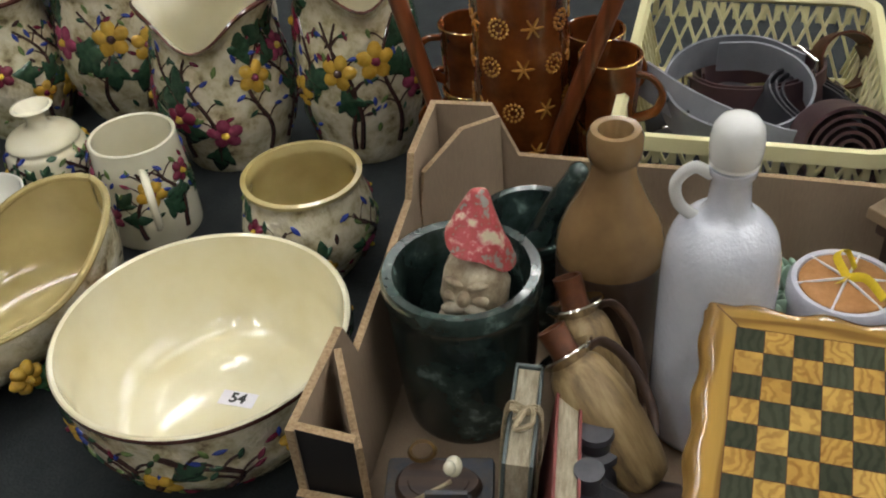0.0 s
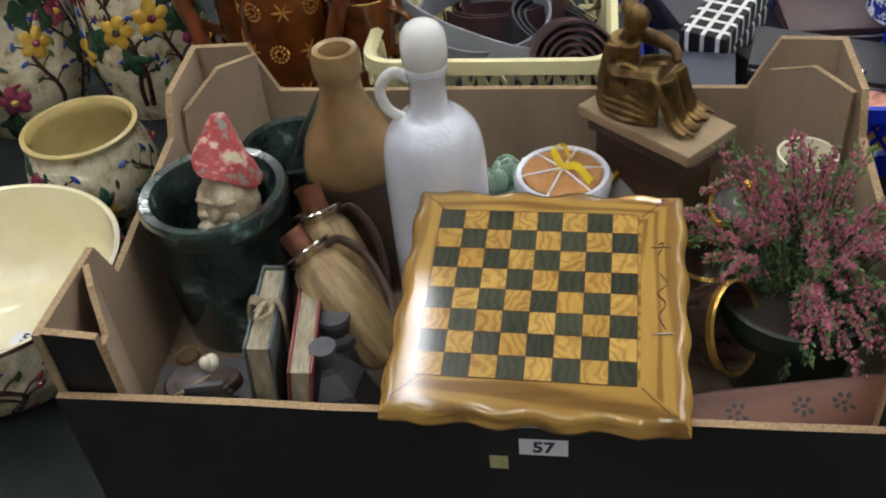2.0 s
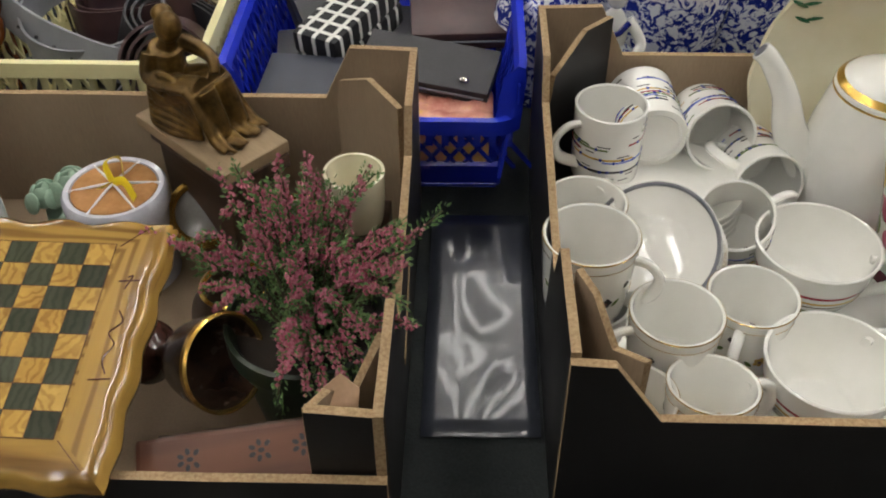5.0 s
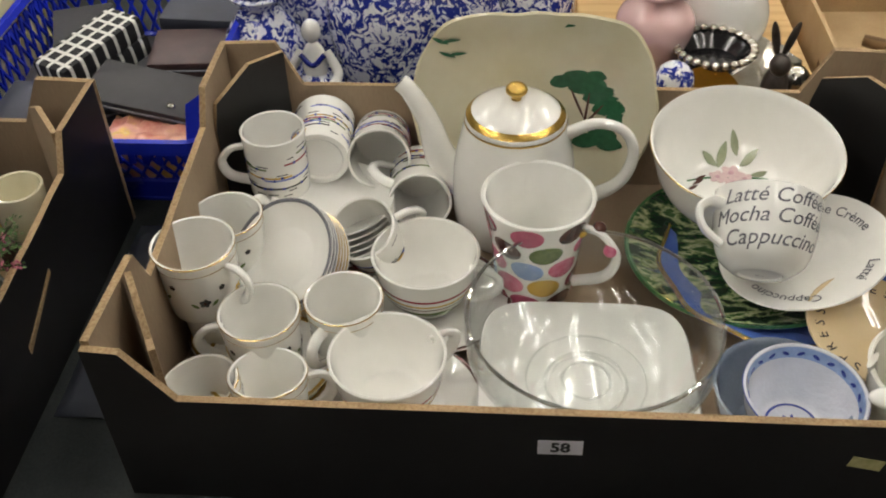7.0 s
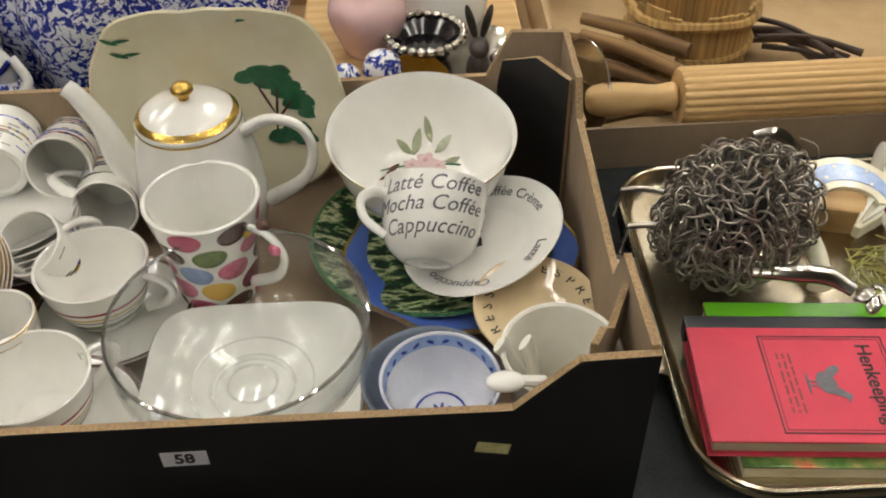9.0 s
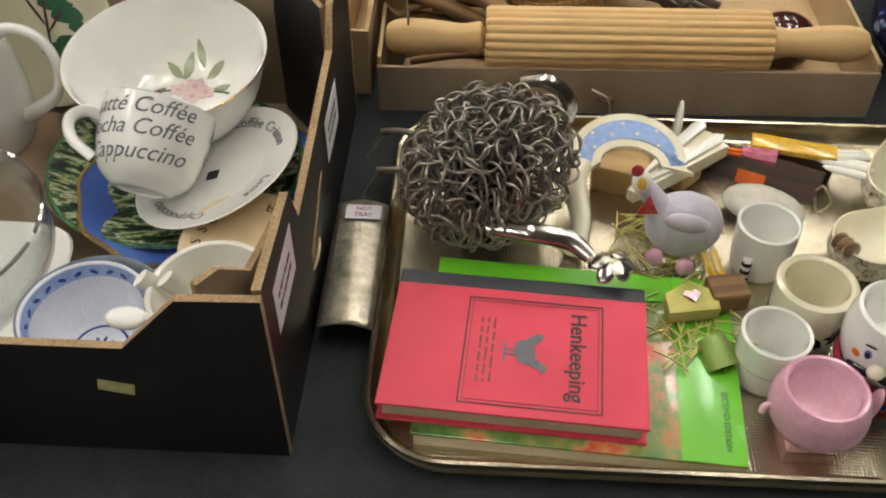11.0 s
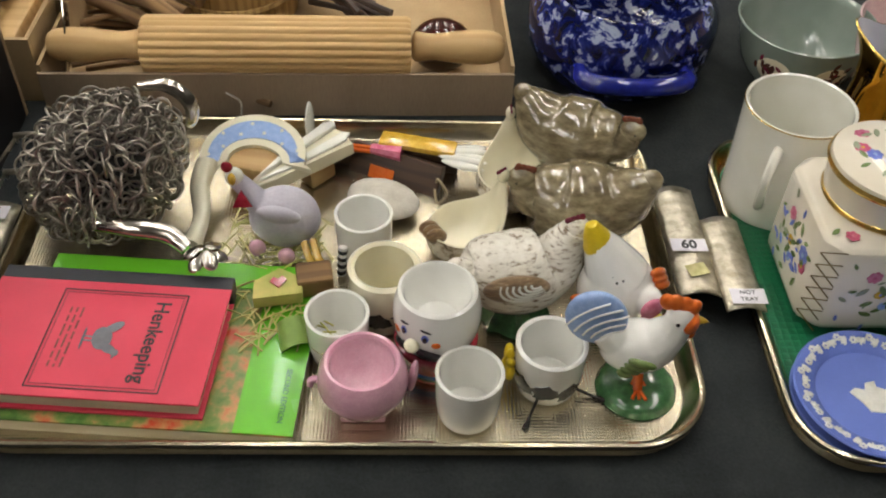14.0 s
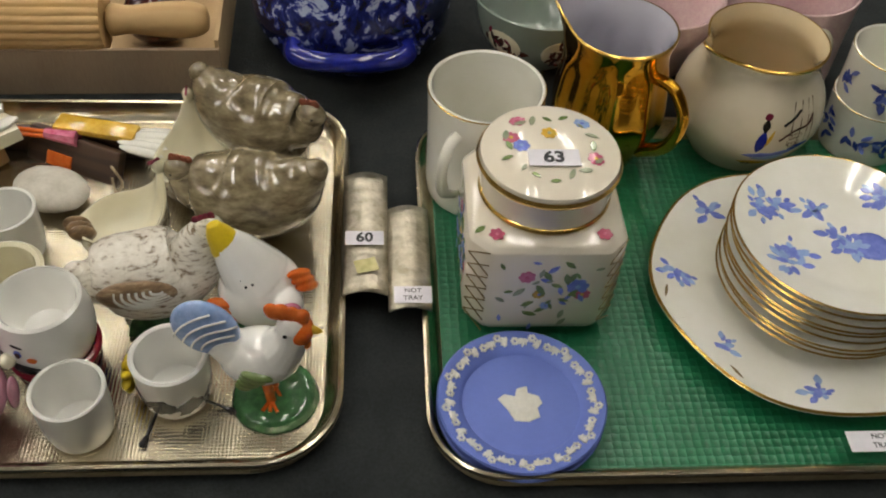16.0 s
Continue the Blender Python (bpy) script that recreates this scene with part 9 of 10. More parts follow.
def belts():
    def coil(x, y, z, r0, turns, w, mat, label, rx=0, ry=0, rz=0, step=0.004, buckle=True):
        ob = thing("belt", x, y, z, label, "belt", "rolled belts", rz, rx, ry)
        pts = []
        n = int(turns * 10)
        for k in range(n + 1):
            a = 2 * math.pi * k / 10
            r = r0 - step * k / 10
            pts.append((r * math.cos(a), r * math.sin(a), 0.0))
        strip(pts, w, 0.0013, mat, ob)
        if buckle:
            bm = tube([(r0 + 0.002, -0.014, 0.002), (r0 + 0.003, 0.014, 0.002), (r0 + 0.003, 0.014, w), (r0 + 0.002, -0.014, w), (r0 + 0.002, -0.014, 0.002)], 0.0016, 6, steps=0)
            part("buckle", bm, M_SILVER, ob, "plain metal buckle")
    coil(0.325, 0.49, 0.09, 0.075, 1.2, 0.034, M_GREYSUEDE, "grey suede belt loosely rolled", 8, -6, 40, 0.01)
    ob = thing("belt", 0.3, 0.42, 0.085, "grey suede belt with punched holes", "belt", "rolled belts")
    strip([(-0.07, 0.06, 0.02), (-0.02, 0.02, 0.012), (0.05, -0.015, 0.004), (0.095, -0.02, 0.0)], 0.032, 0.0013, M_GREYSUEDE, ob, tilt=0.3)
    p = bmesh.new()
    for k in range(4):
        egg(0.002, 0.002, 0.002, (-0.04 + 0.02 * k, 0.034 - 0.012 * k, 0.03 - 0.004 * k), None, p, 8, 6)
    part("punched_holes", p, M_INK, ob)
    coil(0.408, 0.435, 0.092, 0.042, 4.5, 0.06, M_BROWNLEATHER, "dark brown leather belts rolled tightly", 66, 0, 10, 0.007, False)
    coil(0.345, 0.56, 0.06, 0.07, 2, 0.04, M_BROWNLEATHER, "dark brown leather belt loosely rolled", 10, 4, 200, 0.008)
    coil(0.3, 0.44, 0.03, 0.06, 2.5, 0.035, M_LEATHER, "black leather belt at the basket bottom", 0, 0, 120, 0.008)
    coil(0.385, 0.5, 0.06, 0.055, 2.5, 0.04, M_LEATHER, "black leather belt rolled in the basket", 20, 10, 60, 0.007)
    coil(0.42, 0.6, 0.09, 0.03, 1.1, 0.03, M_COPPER, "tan leather belt end sticking up", 60, 0, 20, 0.004, False)
    ob = thing("leather_bundle", 0.335, 0.5, 0.004, "heap of black leather straps filling the basket", "belt", "rolled belts")
    bm = bmesh.new()
    rnd = random.Random(8)
    for k in range(16):
        x, y = rnd.uniform(-0.075, 0.075), rnd.uniform(-0.1, 0.1)
        egg(0.035, 0.03, 0.02, (x, y, 0.03 + rnd.uniform(0, 0.03)), None, bm, 14, 8, lambda c: c * (1 + 0.15 * noise.noise(c * 3)))
    part("straps", bm, M_LEATHER, ob)["kind"] = "stuff"


belts()


def greek_mat():
    """Black and white key pattern in small square cells."""
    m, nt, b = nodes_of("key_pattern_fabric")
    v = coords(nt, (1, 1, 1))
    br = nt.nodes.new("ShaderNodeTexBrick")
    br.offset = 0.0
    for k, val in (("Scale", 62.0), ("Mortar Size", 0.14), ("Brick Width", 1.0), ("Row Height", 1.0)):
        br.inputs[k].default_value = val
    br.inputs["Color1"].default_value, br.inputs["Color2"].default_value, br.inputs["Mortar"].default_value = rgb("131316"), rgb("131316"), rgb("dddcd6")
    nt.links.new(v, br.inputs["Vector"])
    nt.links.new(br.outputs["Color"], b.inputs["Base Color"])
    b.inputs["Roughness"].default_value = 0.7
    return m


def wallet(x, y, z, w, l, h, mat, label, rz=0, rx=0, ry=0, name="wallet", cat="wallet", zip_=True, stud=False):
    ob = thing(name, x, y, z, label, cat, "wallets in the basket", rz, rx, ry)
    part("body", rbox(w, l, h * 0.48, min(0.004, h * 0.2)), mat, ob)
    part("flap", rbox(w, l * 0.985, h * 0.48, min(0.004, h * 0.2), (0, -l * 0.005, h * 0.5)), mat, ob)
    if zip_:
        part("seam", tube([(-w * 0.47, -l * 0.5, h * 0.49), (w * 0.47, -l * 0.5, h * 0.49)], 0.0012, 6, steps=1), M_GREYSUEDE, ob)
    if stud:
        part("clasp", egg(0.005, 0.004, 0.003, (w * 0.3, -l * 0.3, h)), M_SILVER, ob, "small metal clasp")
    return ob


def blue_basket_fill():
    wallet(0.652, 0.434, 0.084, 0.128, 0.066, 0.014, M_LEATHER, "black leather wallet lying across the basket", -12, 8, 4, stud=True)
    wallet(0.535, 0.415, 0.057, 0.075, 0.07, 0.035, M_NAVYLEATHER, "navy leather purse with stitched lines", -6, 6)
    b = wallet(0.572, 0.505, 0.068, 0.05, 0.12, 0.05, M_KEY, "black and white key-patterned purse", -28, 6, 0, "purse", "purse", False)
    wallet(0.69, 0.53, 0.075, 0.12, 0.07, 0.02, M_BROWNLEATHER, "brown leather wallet in the basket", 4, 6)
    wallet(0.685, 0.6, 0.075, 0.11, 0.07, 0.035, M_NAVYLEATHER, "dark blue boxed wallet in the basket", -4, 4)
    wallet(0.54, 0.56, 0.06, 0.07, 0.1, 0.04, M_LEATHER, "black leather handbag lying in the basket", 20, 4, 0, "purse", "purse")
    wallet(0.53, 0.48, 0.055, 0.06, 0.07, 0.03, M_LEATHER, "black leather case in the basket", 8)
    wallet(0.62, 0.46, 0.055, 0.07, 0.06, 0.03, M_LEATHER, "black leather wallet under others", 30)
    ob = thing("wrapped_packet", 0.668, 0.383, 0.028, "packets in crumpled pink and orange wrapping", "packet", GB)
    bm = bmesh.new()
    g = [[bm.verts.new((-0.045 + 0.09 * i / 16, -0.024 + 0.05 * j / 10, 0.05 + 0.006 * noise.noise(Vector((i * 0.5, j * 0.6, 1))))) for j in range(11)] for i in range(17)]
    for i in range(16):
        for j in range(10):
            bm.faces.new((g[i][j], g[i + 1][j], g[i + 1][j + 1], g[i][j + 1]))
    part("wrapping", bm, M_PINKPLASTIC, ob).modifiers.new("thick", "SOLIDIFY").thickness = 0.004
    part("packet_core", rbox(0.085, 0.045, 0.044, 0.004, (0, 0, 0)), M_PINKPLASTIC, ob)
    ob = thing("leather_bundle", 0.6, 0.5, 0.004, "heap of dark wallets filling the blue basket", "wallet", "wallets in the basket")
    part("heap", rbox(0.19, 0.25, 0.05, 0.01), M_LEATHER, ob)


M_KEY = greek_mat()
blue_basket_fill()


def tankards():
    ob = thing("embossed_tankard", 0.118, 0.455, 0.0, "tall amber glazed tankard with stamped ornaments", "tankard", GB)
    o = [(0.044, 0), (0.047, 0.004), (0.046, 0.1), (0.045, 0.235)]
    rf = radius_of(o)
    part("body", lathe(wall_profile(fine(o, 5), 0.004), 56), M_AMBER, ob)
    p = bmesh.new()
    for z in (0.07, 0.115, 0.16, 0.2):
        for k in range(9):
            a = 2 * math.pi * k / 9 + z * 5
            if (k + int(z * 100)) % 2:
                for j in range(14):
                    t = j * 2 * math.pi / 14
                    patch(oval(0.0016, 0.0016, 6), shifted(round_side(rf, a, z), 0.009 * math.cos(t), 0.009 * math.sin(t)), p, 0.0012, 0.0006)
                for j in range(7):
                    t = j * 2 * math.pi / 7
                    patch(oval(0.0014, 0.0014, 6), shifted(round_side(rf, a, z), 0.0045 * math.cos(t), 0.0045 * math.sin(t)), p, 0.0012, 0.0006)
            else:
                for j in range(6):
                    t = j * math.pi / 3
                    patch(oval(0.006, 0.0012, 8, t), shifted(round_side(rf, a, z), 0.005 * math.cos(t), 0.005 * math.sin(t)), p, 0.0012, 0.0005)
    part("stamped_ornament", p, M_AMBERLIGHT, ob, "raised pale stamped ornaments")
    for i, (x0, z0, x1, z1) in enumerate(((0.006, 0.235, 0.045, 0.085), (0.212, 0.235, 0.155, 0.06))):
        r = thing("wooden_rod", x0, 0.42, 0, "reddish brown wooden rod leaning against the carton", "rod", GB)
        part("rod", tube([(x1 - x0, -0.002, 0.0), (x1 - x0, 0.0, z1), (0, 0.004, z0), (-(x1 - x0) * 0.3, 0.006, z0 + 0.05)], 0.0085, 12), M_REDWOOD, r)
    for x, y in ((0.055, 0.5), (0.183, 0.5), (0.075, 0.56), (0.165, 0.57), (0.205, 0.45), (0.04, 0.57)):
        c = cup(x, y, 0, 0.06, 0.09, 200 if x < 0.1 else -20, "amber glazed mug with a gilt rim", "can", M_AMBER, rim=M_GILT, name="mug", cat="mug", group="amber mugs", base=0.0, out=0.026, rimline=0.004)
    for x, y in ((0.055, 0.5), (0.183, 0.5), (0.205, 0.45)):
        cup(x, y, 0, 0.06, 0.08, 200 if x < 0.1 else -20, "amber glazed mug stacked on another", "can", M_AMBER, rim=M_GILT, name="mug", cat="mug", group="amber mugs", base=0.082, out=0.026)


tankards()


def blue_vase(x, y, r, h, label, mat=M_BLUEWHITE, name="blue_white_vase"):
    ob = thing(name, x, y, 0.0, label, "vase", "blue and white china")
    o = fine([(r * 0.62, 0), (r * 0.7, 0.005), (r, h * 0.45), (r * 0.94, h * 0.68), (r * 0.55, h * 0.86), (r * 0.5, h * 0.92), (r * 0.7, h)], 5)
    part("body", lathe(wall_profile(o, 0.004), 56), mat, ob)
    part("rim", lathe([(r * 0.7, h - 0.003), (r * 0.7 + 0.0012, h), (r * 0.7 - 0.002, h + 0.0018), (r * 0.7 - 0.0045, h)], 56), mat, ob, "rolled rim")
    part("foot", lathe([(r * 0.63, 0.0), (r * 0.66, 0.001), (r * 0.665, 0.004), (r * 0.63, 0.006)], 56), mat, ob)
    return ob


blue_vase(0.895, 0.56, 0.066, 0.235, "blue and white floral jug behind the carton")
blue_vase(0.975, 0.565, 0.05, 0.24, "tall blue and white floral vase")
blue_vase(0.83, 0.62, 0.07, 0.22, "blue and white floral jar at the back")
blue_vase(1.05, 0.62, 0.06, 0.2, "blue and white floral vase far back")
blue_vase(0.93, 0.68, 0.07, 0.24, "large blue and white floral vase far back")
blue_vase(0.76, 0.53, 0.045, 0.16, "blue and white floral pot beside the basket")


def figurine():
    f = lambda c: c * (1 + 0.08 * math.sin(c.x * 9 + c.z * 5) * (1 if c.z < 0.2 else 0))
    skirt = egg(0.032, 0.03, 0.05, (0, 0, 0.05), u=30, v=20, warp=f)
    torso = egg(0.014, 0.011, 0.026, (0, 0, 0.108), u=18, v=12)
    head = egg(0.0105, 0.011, 0.013, (0, -0.002, 0.147), u=18, v=12)
    arm = tube([(-0.013, 0, 0.122), (-0.026, -0.01, 0.1), (-0.01, -0.024, 0.09)], 0.0055, 10)
    tube([(0.013, 0, 0.122), (0.026, -0.01, 0.1), (0.014, -0.024, 0.086)], 0.0055, 10, arm)
    sash = tube([(-0.013, -0.008, 0.122), (0, -0.013, 0.112), (0.013, -0.008, 0.122)], 0.003, 8)
    mono("china_figurine", [(skirt, M_BLUEWHITE), (torso, M_WHITE), (head, M_WHITE), (arm, M_WHITE), (sash, M_COBALT)], 0.828, 0.47, 0.0, "white and blue china statuette", "figurine", "blue and white china")


figurine()


def back_box():
    """A plain carton and small wares behind the cup carton."""
    ob = thing("cardboard_box", 1.08, 0.43, 0.0, "pale open carton of small ornaments", "cardboard box", GB)
    W, D, H = 0.33, 0.36, 0.075
    for nm, sx, sy, x, y in (("front_wall", W, 0.005, W / 2, 0.0025), ("back_wall", W, 0.005, W / 2, D - 0.0025), ("side_wall", 0.005, D - 0.011, 0.0025, D / 2), ("side_wall", 0.005, D - 0.011, W - 0.0025, D / 2)):
        part(nm, rbox(sx, sy, H if nm != "back_wall" else 0.1, 0.0006, (x, y, 0)), M_CARD_PALE, ob, "", False)
    part("bottom", rbox(W - 0.011, D - 0.011, 0.004, 0, (W / 2, D / 2, 0.0)), M_CARD_PALE, ob, "", False)
    Z = 0.0045
    t = thing("silver_tray", 1.29, 0.55, Z + 0.05, "scalloped silver dish in the carton", "dish", GB)
    part("dish", lathe([(0, 0.001), (0.05, 0.001), (0.075, 0.012), (0.074, 0.0135), (0.05, 0.004), (0, 0.004)], 48, lambda a, z, r: (0.003 * math.sin(14 * a) if r > 0.06 else 0, 0)), M_SILVER, t)
    s = thing("wooden_crate", 1.25, 0.6, Z, "wooden crate holding ornaments up", "crate", GB)
    part("body", rbox(0.26, 0.28, 0.05, 0.003), M_BEECH, s, "", False)
    zz = Z + 0.05
    p = blue_vase(1.20, 0.58, 0.044, 0.09, "pink lustre glass vase in the carton", M_PINKGLASS, "pink_vase")
    p.location.z = zz
    b = thing("floral_ball", 1.215, 0.497, zz, "blue and white floral china ball", "ornament", GB)
    part("ball", egg(0.022, 0.022, 0.022, (0, 0, 0.022), u=28, v=18), M_BLUEWHITE, b)
    b = thing("floral_ball", 1.175, 0.488, zz, "small blue and white floral china ball", "ornament", GB)
    part("ball", egg(0.017, 0.017, 0.017, (0, 0, 0.017), u=28, v=18), M_BLUEWHITE, b)
    g = thing("gold_dish", 1.252, 0.47, zz - 0.045, "gold lustre saucer standing on edge", "dish", GB, 10, 62)
    part("dish", lathe([(0, 0.001), (0.028, 0.001), (0.044, 0.008), (0.0435, 0.0095), (0.028, 0.004), (0, 0.004)], 48), surface("pale_gold_lustre", "c99a3c", "b58530", 0.25, 0.7, 30), g).location = (0, 0.044, 0)
    r = thing("silver_garland_dish", 1.263, 0.545, zz + 0.014, "round silver dish with a beaded rim", "dish", GB)
    part("dish", lathe([(0, 0.0), (0.03, 0), (0.046, 0.02), (0.044, 0.022), (0.028, 0.006), (0, 0.005)], 40), M_BLACK, r)
    bm = bmesh.new()
    for k in range(26):
        a = 2 * math.pi * k / 26
        egg(0.0055, 0.0055, 0.0045, (0.043 * math.cos(a), 0.043 * math.sin(a), 0.023), None, bm, 8, 6)
    part("beaded_edge", bm, M_SILVER, r, "beaded silver rim")["kind"] = "stuff"
    w = thing("white_pot", 1.29, 0.635, zz, "white china pot with beaded silver trim", "pot", GB)
    part("body", lathe(fine([(0, 0), (0.04, 0.001), (0.05, 0.03), (0.042, 0.06), (0.034, 0.068)], 4) + [(0.03, 0.069), (0, 0.06)], 44), M_WHITE, w)
    bm = bmesh.new()
    for k in range(22):
        a = 2 * math.pi * k / 22
        egg(0.005, 0.005, 0.004, (0.034 * math.cos(a), 0.034 * math.sin(a), 0.07), None, bm, 8, 6)
    part("beaded_edge", bm, M_ANTIQUE, w)["kind"] = "stuff"
    hb = egg(0.014, 0.016, 0.026, (0, 0, 0.024), u=20, v=14)
    egg(0.011, 0.013, 0.012, (0, -0.004, 0.054), None, hb, 16, 12)
    for s2 in (-1, 1):
        egg(0.0045, 0.003, 0.021, (s2 * 0.008, 0.004, 0.08), Matrix.Rotation(s2 * 0.25, 4, "Y"), hb, 12, 10)
    mono("hare_figure", [(hb, surface("dark_bronze", "3a3430", "57504a", 0.35, 0.4, 80))], 1.318, 0.482, zz, "dark metal hare figure with long ears", "hare figure", GB)
    e = thing("silver_egg", 1.345, 0.5, zz, "small polished silver egg", "ornament", GB)
    part("egg", egg(0.016, 0.016, 0.02, (0, 0, 0.02)), M_SILVER, e)
    sb = thing("spotted_bottle", 1.235, 0.665, zz, "dark patterned bottle in the carton", "bottle", GB)
    part("body", lathe(fine([(0, 0), (0.024, 0.001), (0.026, 0.05), (0.012, 0.075), (0.01, 0.09)], 4), 28), M_BLUEDARK, sb)
    pl = thing("silver_plate", 1.423, 0.47, 0.001, "silver plate standing behind the carton", "plate", GB, -70, 78)
    part("dish", lathe([(0, 0.0), (0.035, 0), (0.055, 0.006), (0.054, 0.0075), (0.035, 0.003), (0, 0.003)], 48), M_SILVER, pl).location = (0, 0.056, 0)


back_box()


def roller_box():
    ob = thing("cardboard_box", 1.42, 0.404, 0.0, "shallow cardboard tray of wooden kitchen ware", "cardboard box", GB, 1.5)
    W, D, H = 0.484, 0.40, 0.052
    for nm, sx, sy, x, y, h in (("front_wall", W, 0.004, W / 2, 0.002, H), ("back_wall", W, 0.004, W / 2, D - 0.002, 0.11), ("side_wall", 0.004, D - 0.009, 0.002, D / 2, 0.06), ("side_wall", 0.004, D - 0.009, W - 0.002, D / 2, 0.06)):
        # Front wall gets the darker board: its shade is put into the colour.
        part(nm, rbox(sx, sy, h, 0.0006, (x, y, 0)), M_CARD_IN if nm == "front_wall" else M_CARD_PALE, ob, "", False)
    part("bottom", rbox(W - 0.009, D - 0.009, 0.003, 0, (W / 2, D / 2, 0)), M_CARD_PALE, ob, "", False)
    rp = thing("rolling_pin", 1.66, 0.44, 0.067, "ridged beech rolling pin with turned handles", "rolling pin", GB, 1.2)
    n = 120
    R = 0.031
    bm = lathe([(0, -0.136), (R - 0.002, -0.136), (R, -0.132), (R, 0.132), (R - 0.002, 0.136), (0, 0.136)], 132, lambda a, z, r: (-0.0022 * (0.5 + 0.5 * math.cos(22 * a)) ** 2 if r > 0.02 else 0, 0))
    bm.transform(Matrix.Rotation(math.pi / 2, 4, "Y"))
    part("roller", bm, M_BEECH, rp, "ridged roller")
    for s in (-1, 1):
        pr = fine([(0.0095, 0.137), (0.0155, 0.142), (0.0135, 0.16), (0.017, 0.19), (0.0175, 0.215), (0.012, 0.231), (0, 0.234)], 4)
        bm = lathe(pr, 32)
        bm.transform(Matrix.Rotation(s * math.pi / 2, 4, "Y"))
        part("handle", bm, M_BEECH, rp)
    rnd = random.Random(12)
    for k in range(16):
        x, y = rnd.uniform(1.45, 1.6), rnd.uniform(0.42, 0.62)
        q = thing("wooden_stick", x, y, 0.004 + rnd.uniform(0.0, 0.012), "thin brown wooden stick", "stick", "sticks in the cardboard tray", rnd.uniform(-25, 25))
        part("stick", tube([(-0.06, 0, 0.004), (0, 0.003, 0.006), (0.07, 0, 0.004)], rnd.uniform(0.002, 0.0045), 8), M_TWIG, q)
    for k, (x, y, z, rz) in enumerate(((1.48, 0.55, 0.03, -35), (1.49, 0.57, 0.045, -30), (1.5, 0.545, 0.055, -42), (1.47, 0.59, 0.03, -20), (1.51, 0.58, 0.06, -36))):
        q = thing("wooden_stick", x, y, z, "thick peeled wooden stick in a tied bundle", "stick", "tied bundle of sticks", rz)
        part("stick", tube([(-0.07, 0, 0), (0, 0.002, 0.002), (0.065, 0, -0.002)], [0.007, 0.0095, 0.0085], 12), M_TWIG, q)
    q = thing("stick_bundle", 1.47, 0.46, 0.045, "bundle of pale canes bound with dark tape", "stick", "sticks in the cardboard tray", 3)
    for k in range(5):
        part("cane", tube([(-0.02, 0.004 * k - 0.008, 0.004 * (k % 2)), (0.07, 0.004 * k - 0.008, 0.004 * (k % 2) + 0.002)], 0.003, 8, steps=2), M_BEECH, q)
    part("binding", tube([(0.022, 0, 0.003), (0.032, 0, 0.003)], 0.0125, 12, steps=1, flat=0.6), M_NAVYLEATHER, q, "dark tape binding")
    w = thing("wooden_basket", 1.585, 0.63, 0.0035, "rustic basket of pale bark strips", "basket", GB)
    for k in range(30):
        a = 2 * math.pi * k / 30
        r = 0.072
        part("bark_strip", rbox(0.0165, 0.004, rnd.uniform(0.075, 0.088), 0.001, (r * math.cos(a), r * math.sin(a), 0), Matrix.Rotation(a + math.pi / 2, 4, "Z")), M_BARK, w, "", False)
    part("hoop", tube([(0.076 * math.cos(a), 0.076 * math.sin(a), 0.03) for a in np.linspace(0, 6.283, 25)], 0.004, 6, steps=0), M_BARK, w)
    part("hoop", tube([(0.077 * math.cos(a), 0.077 * math.sin(a), 0.072 + 0.004 * math.sin(3 * a)) for a in np.linspace(0, 6.283, 25)], 0.006, 6, steps=0), M_BARK, w)
    part("base", lathe([(0, 0), (0.07, 0), (0.07, 0.004), (0, 0.004)], 30), M_BARK, w)
    for k in range(9):
        q = thing("dark_rod", 1.69 + 0.004 * k, 0.62 - 0.006 * k, 0.02 + 0.006 * (k % 4), "dark turned wooden rod in a loose heap", "rod", "dark rods", rnd.uniform(-60, -20))
        part("rod", tube([(-0.06, 0, 0), (0, 0.004, 0.008), (0.06, 0, 0)], [0.004, 0.003, 0.005], 8), M_DKWOOD, q)
    q = thing("brown_glass", 1.83, 0.5, 0.0035, "dark red-brown glass ornament", "ornament", GB)
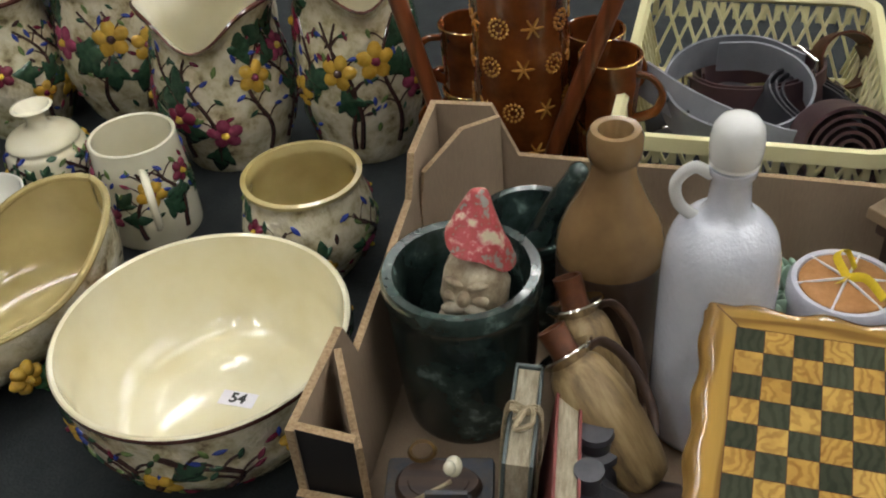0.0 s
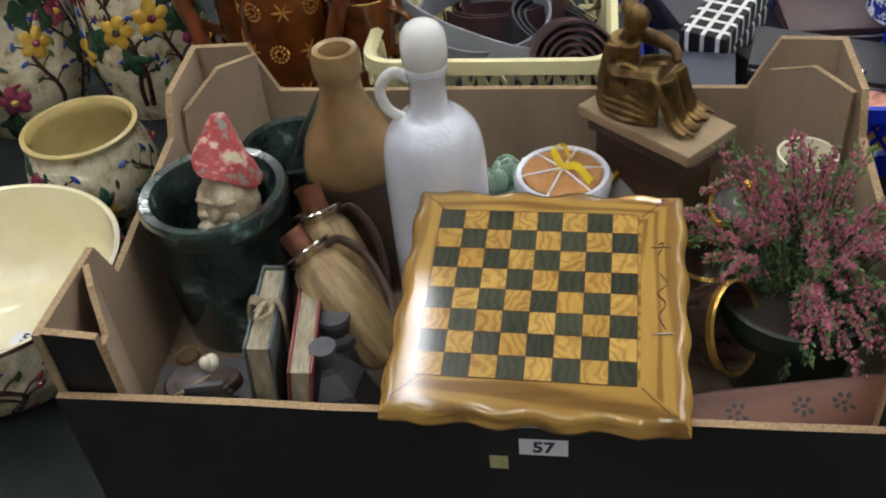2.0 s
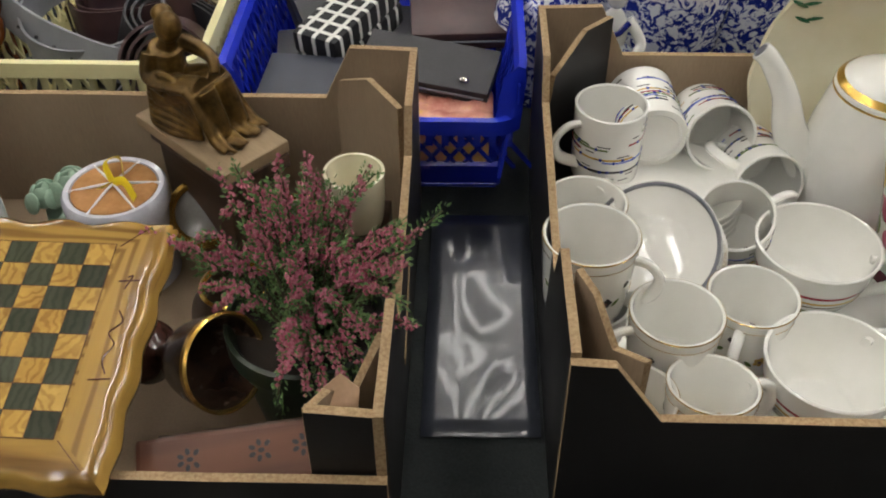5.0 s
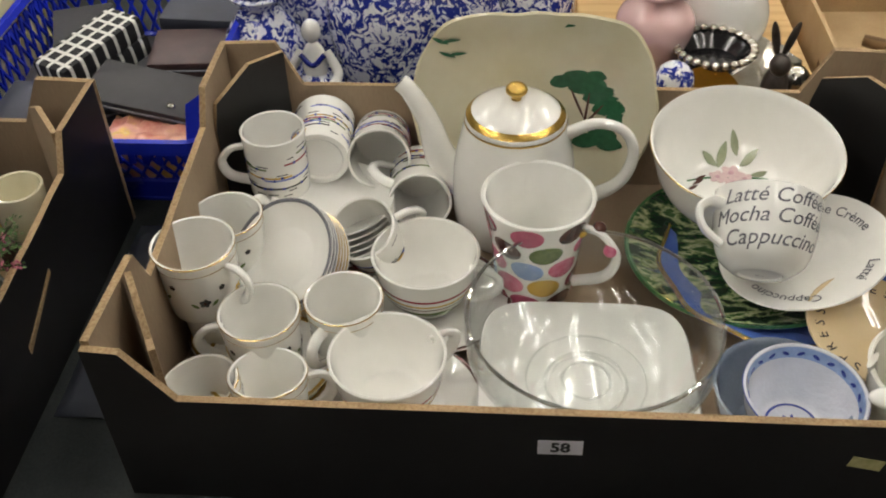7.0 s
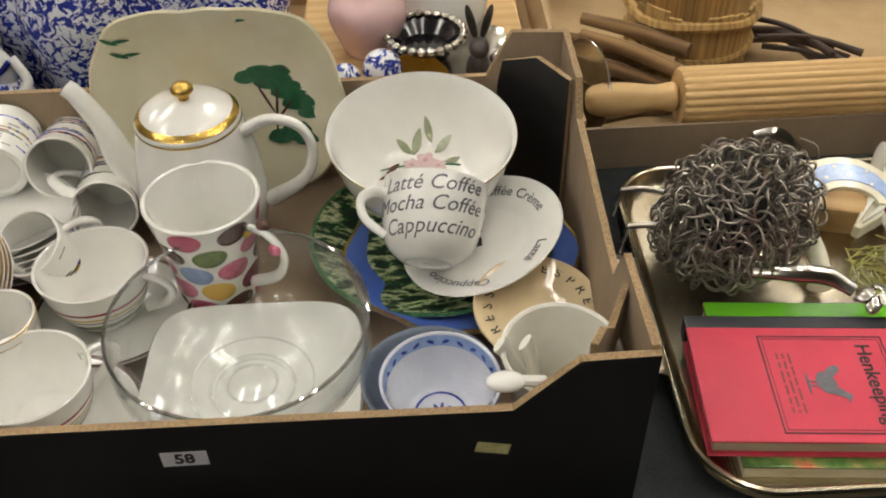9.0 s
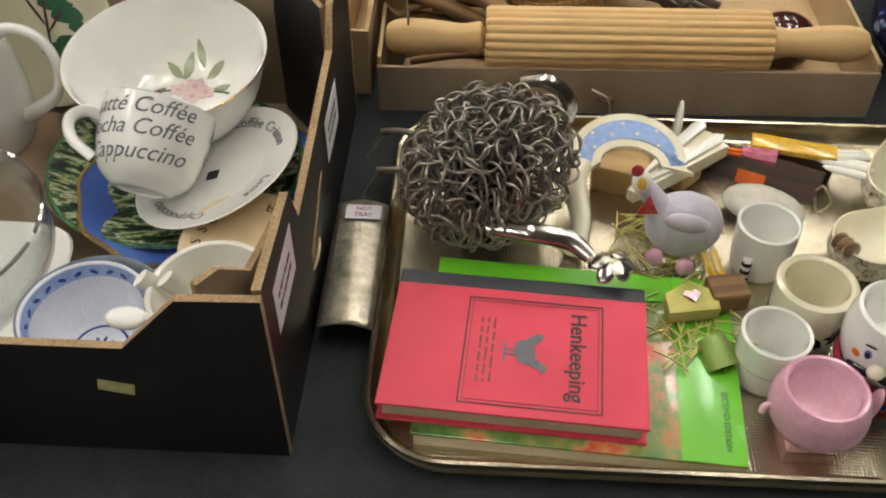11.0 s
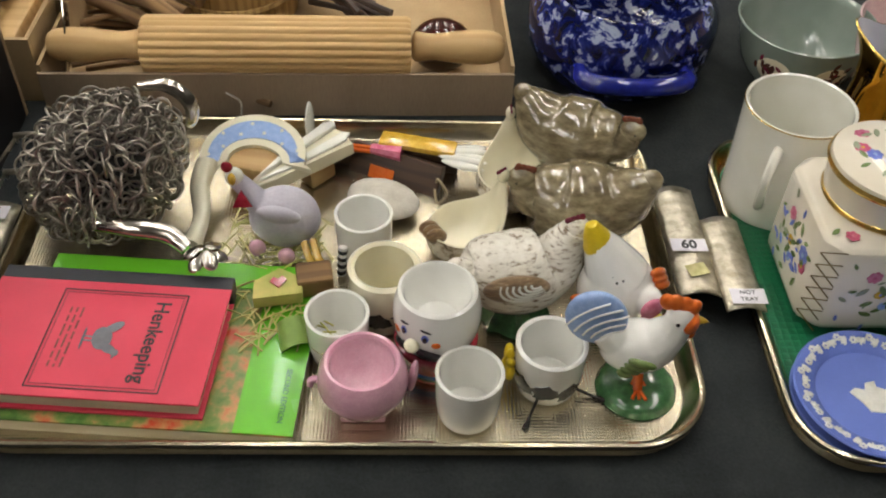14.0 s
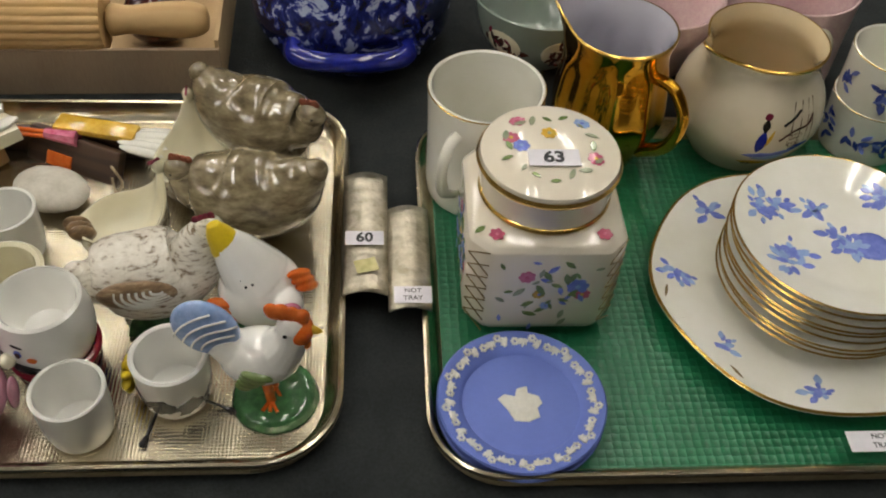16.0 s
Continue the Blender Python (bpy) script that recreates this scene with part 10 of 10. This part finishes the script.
    part("body", egg(0.035, 0.03, 0.03, (0, 0, 0.03)), surface("red_brown_glass", "4a1a14", "33100e", 0.08, grain=20, coat=0.6), q)


M_BARK = wood("pale_bark", "b9975c", "8a6a3c", 30, 0.8, 0.0, 2)
roller_box()


def blue_tureen():
    ob = thing("blue_tureen", 2.03, 0.52, 0.0, "large dark blue patterned footed pot with a bar handle", "pot", GB)
    o = fine([(0.075, 0), (0.082, 0.004), (0.1, 0.03), (0.104, 0.07), (0.094, 0.095), (0.09, 0.104)], 5)
    part("body", lathe(wall_profile(o, 0.005), 64), M_BLUEDARK, ob)
    part("handle", tube([(-0.055, -0.075, 0.045), (-0.05, -0.11, 0.05), (0.0, -0.122, 0.052), (0.05, -0.11, 0.05), (0.055, -0.075, 0.045)], [0.011, 0.0105, 0.0095, 0.0105, 0.011], 14), M_COBALT, ob, "cobalt blue bar handle")
    ring(radius_of(o), 0.002, 0.009, M_COBALT, ob, "foot_band", 0.0006)


blue_tureen()


def far_bowls():
    ob = cup(2.225, 0.49, 0, 0.15, 0.08, None, "celadon bowl with brown floral panels", "bowl", china("celadon_glaze", "8d988f", "7d8980", 0.12), rim=None, name="bowl", cat="bowl", group=GB, base=0.0)
    p = Paints()
    rnd = random.Random(2)
    rf = radius_of(fine([(0.03, 0), (0.045, 0.008), (0.064, 0.036), (0.075, 0.08)]))
    for a0 in (4.0, 4.9, 5.8):
        patch(oval(0.02, 0.018, 16), round_side(rf, a0, 0.045), p[M_IVORY], 0.0004)
        for j in range(26):
            leaf(p, rf, a0 + rnd.gauss(0, 0.14), 0.045 + rnd.gauss(0, 0.008), 0.005, rnd.choice([M_BROWN, M_CRIMSON, M_BROWN]), rnd.uniform(0, 3), lift=0.0007)
    p.put(ob, "painted_panel")
    ob = cup(2.34, 0.47, 0, 0.13, 0.09, None, "pale pink patterned china bowl", "bowl", M_BLUSH, rim=None, name="bowl", cat="bowl", group=GB, base=0.0)
    ob = cup(2.48, 0.48, 0, 0.13, 0.1, None, "pale pink china vase behind the tray", "mug", M_BLUSH, rim=None, name="vase", cat="vase", group=GB, base=0.0)


far_bowls()
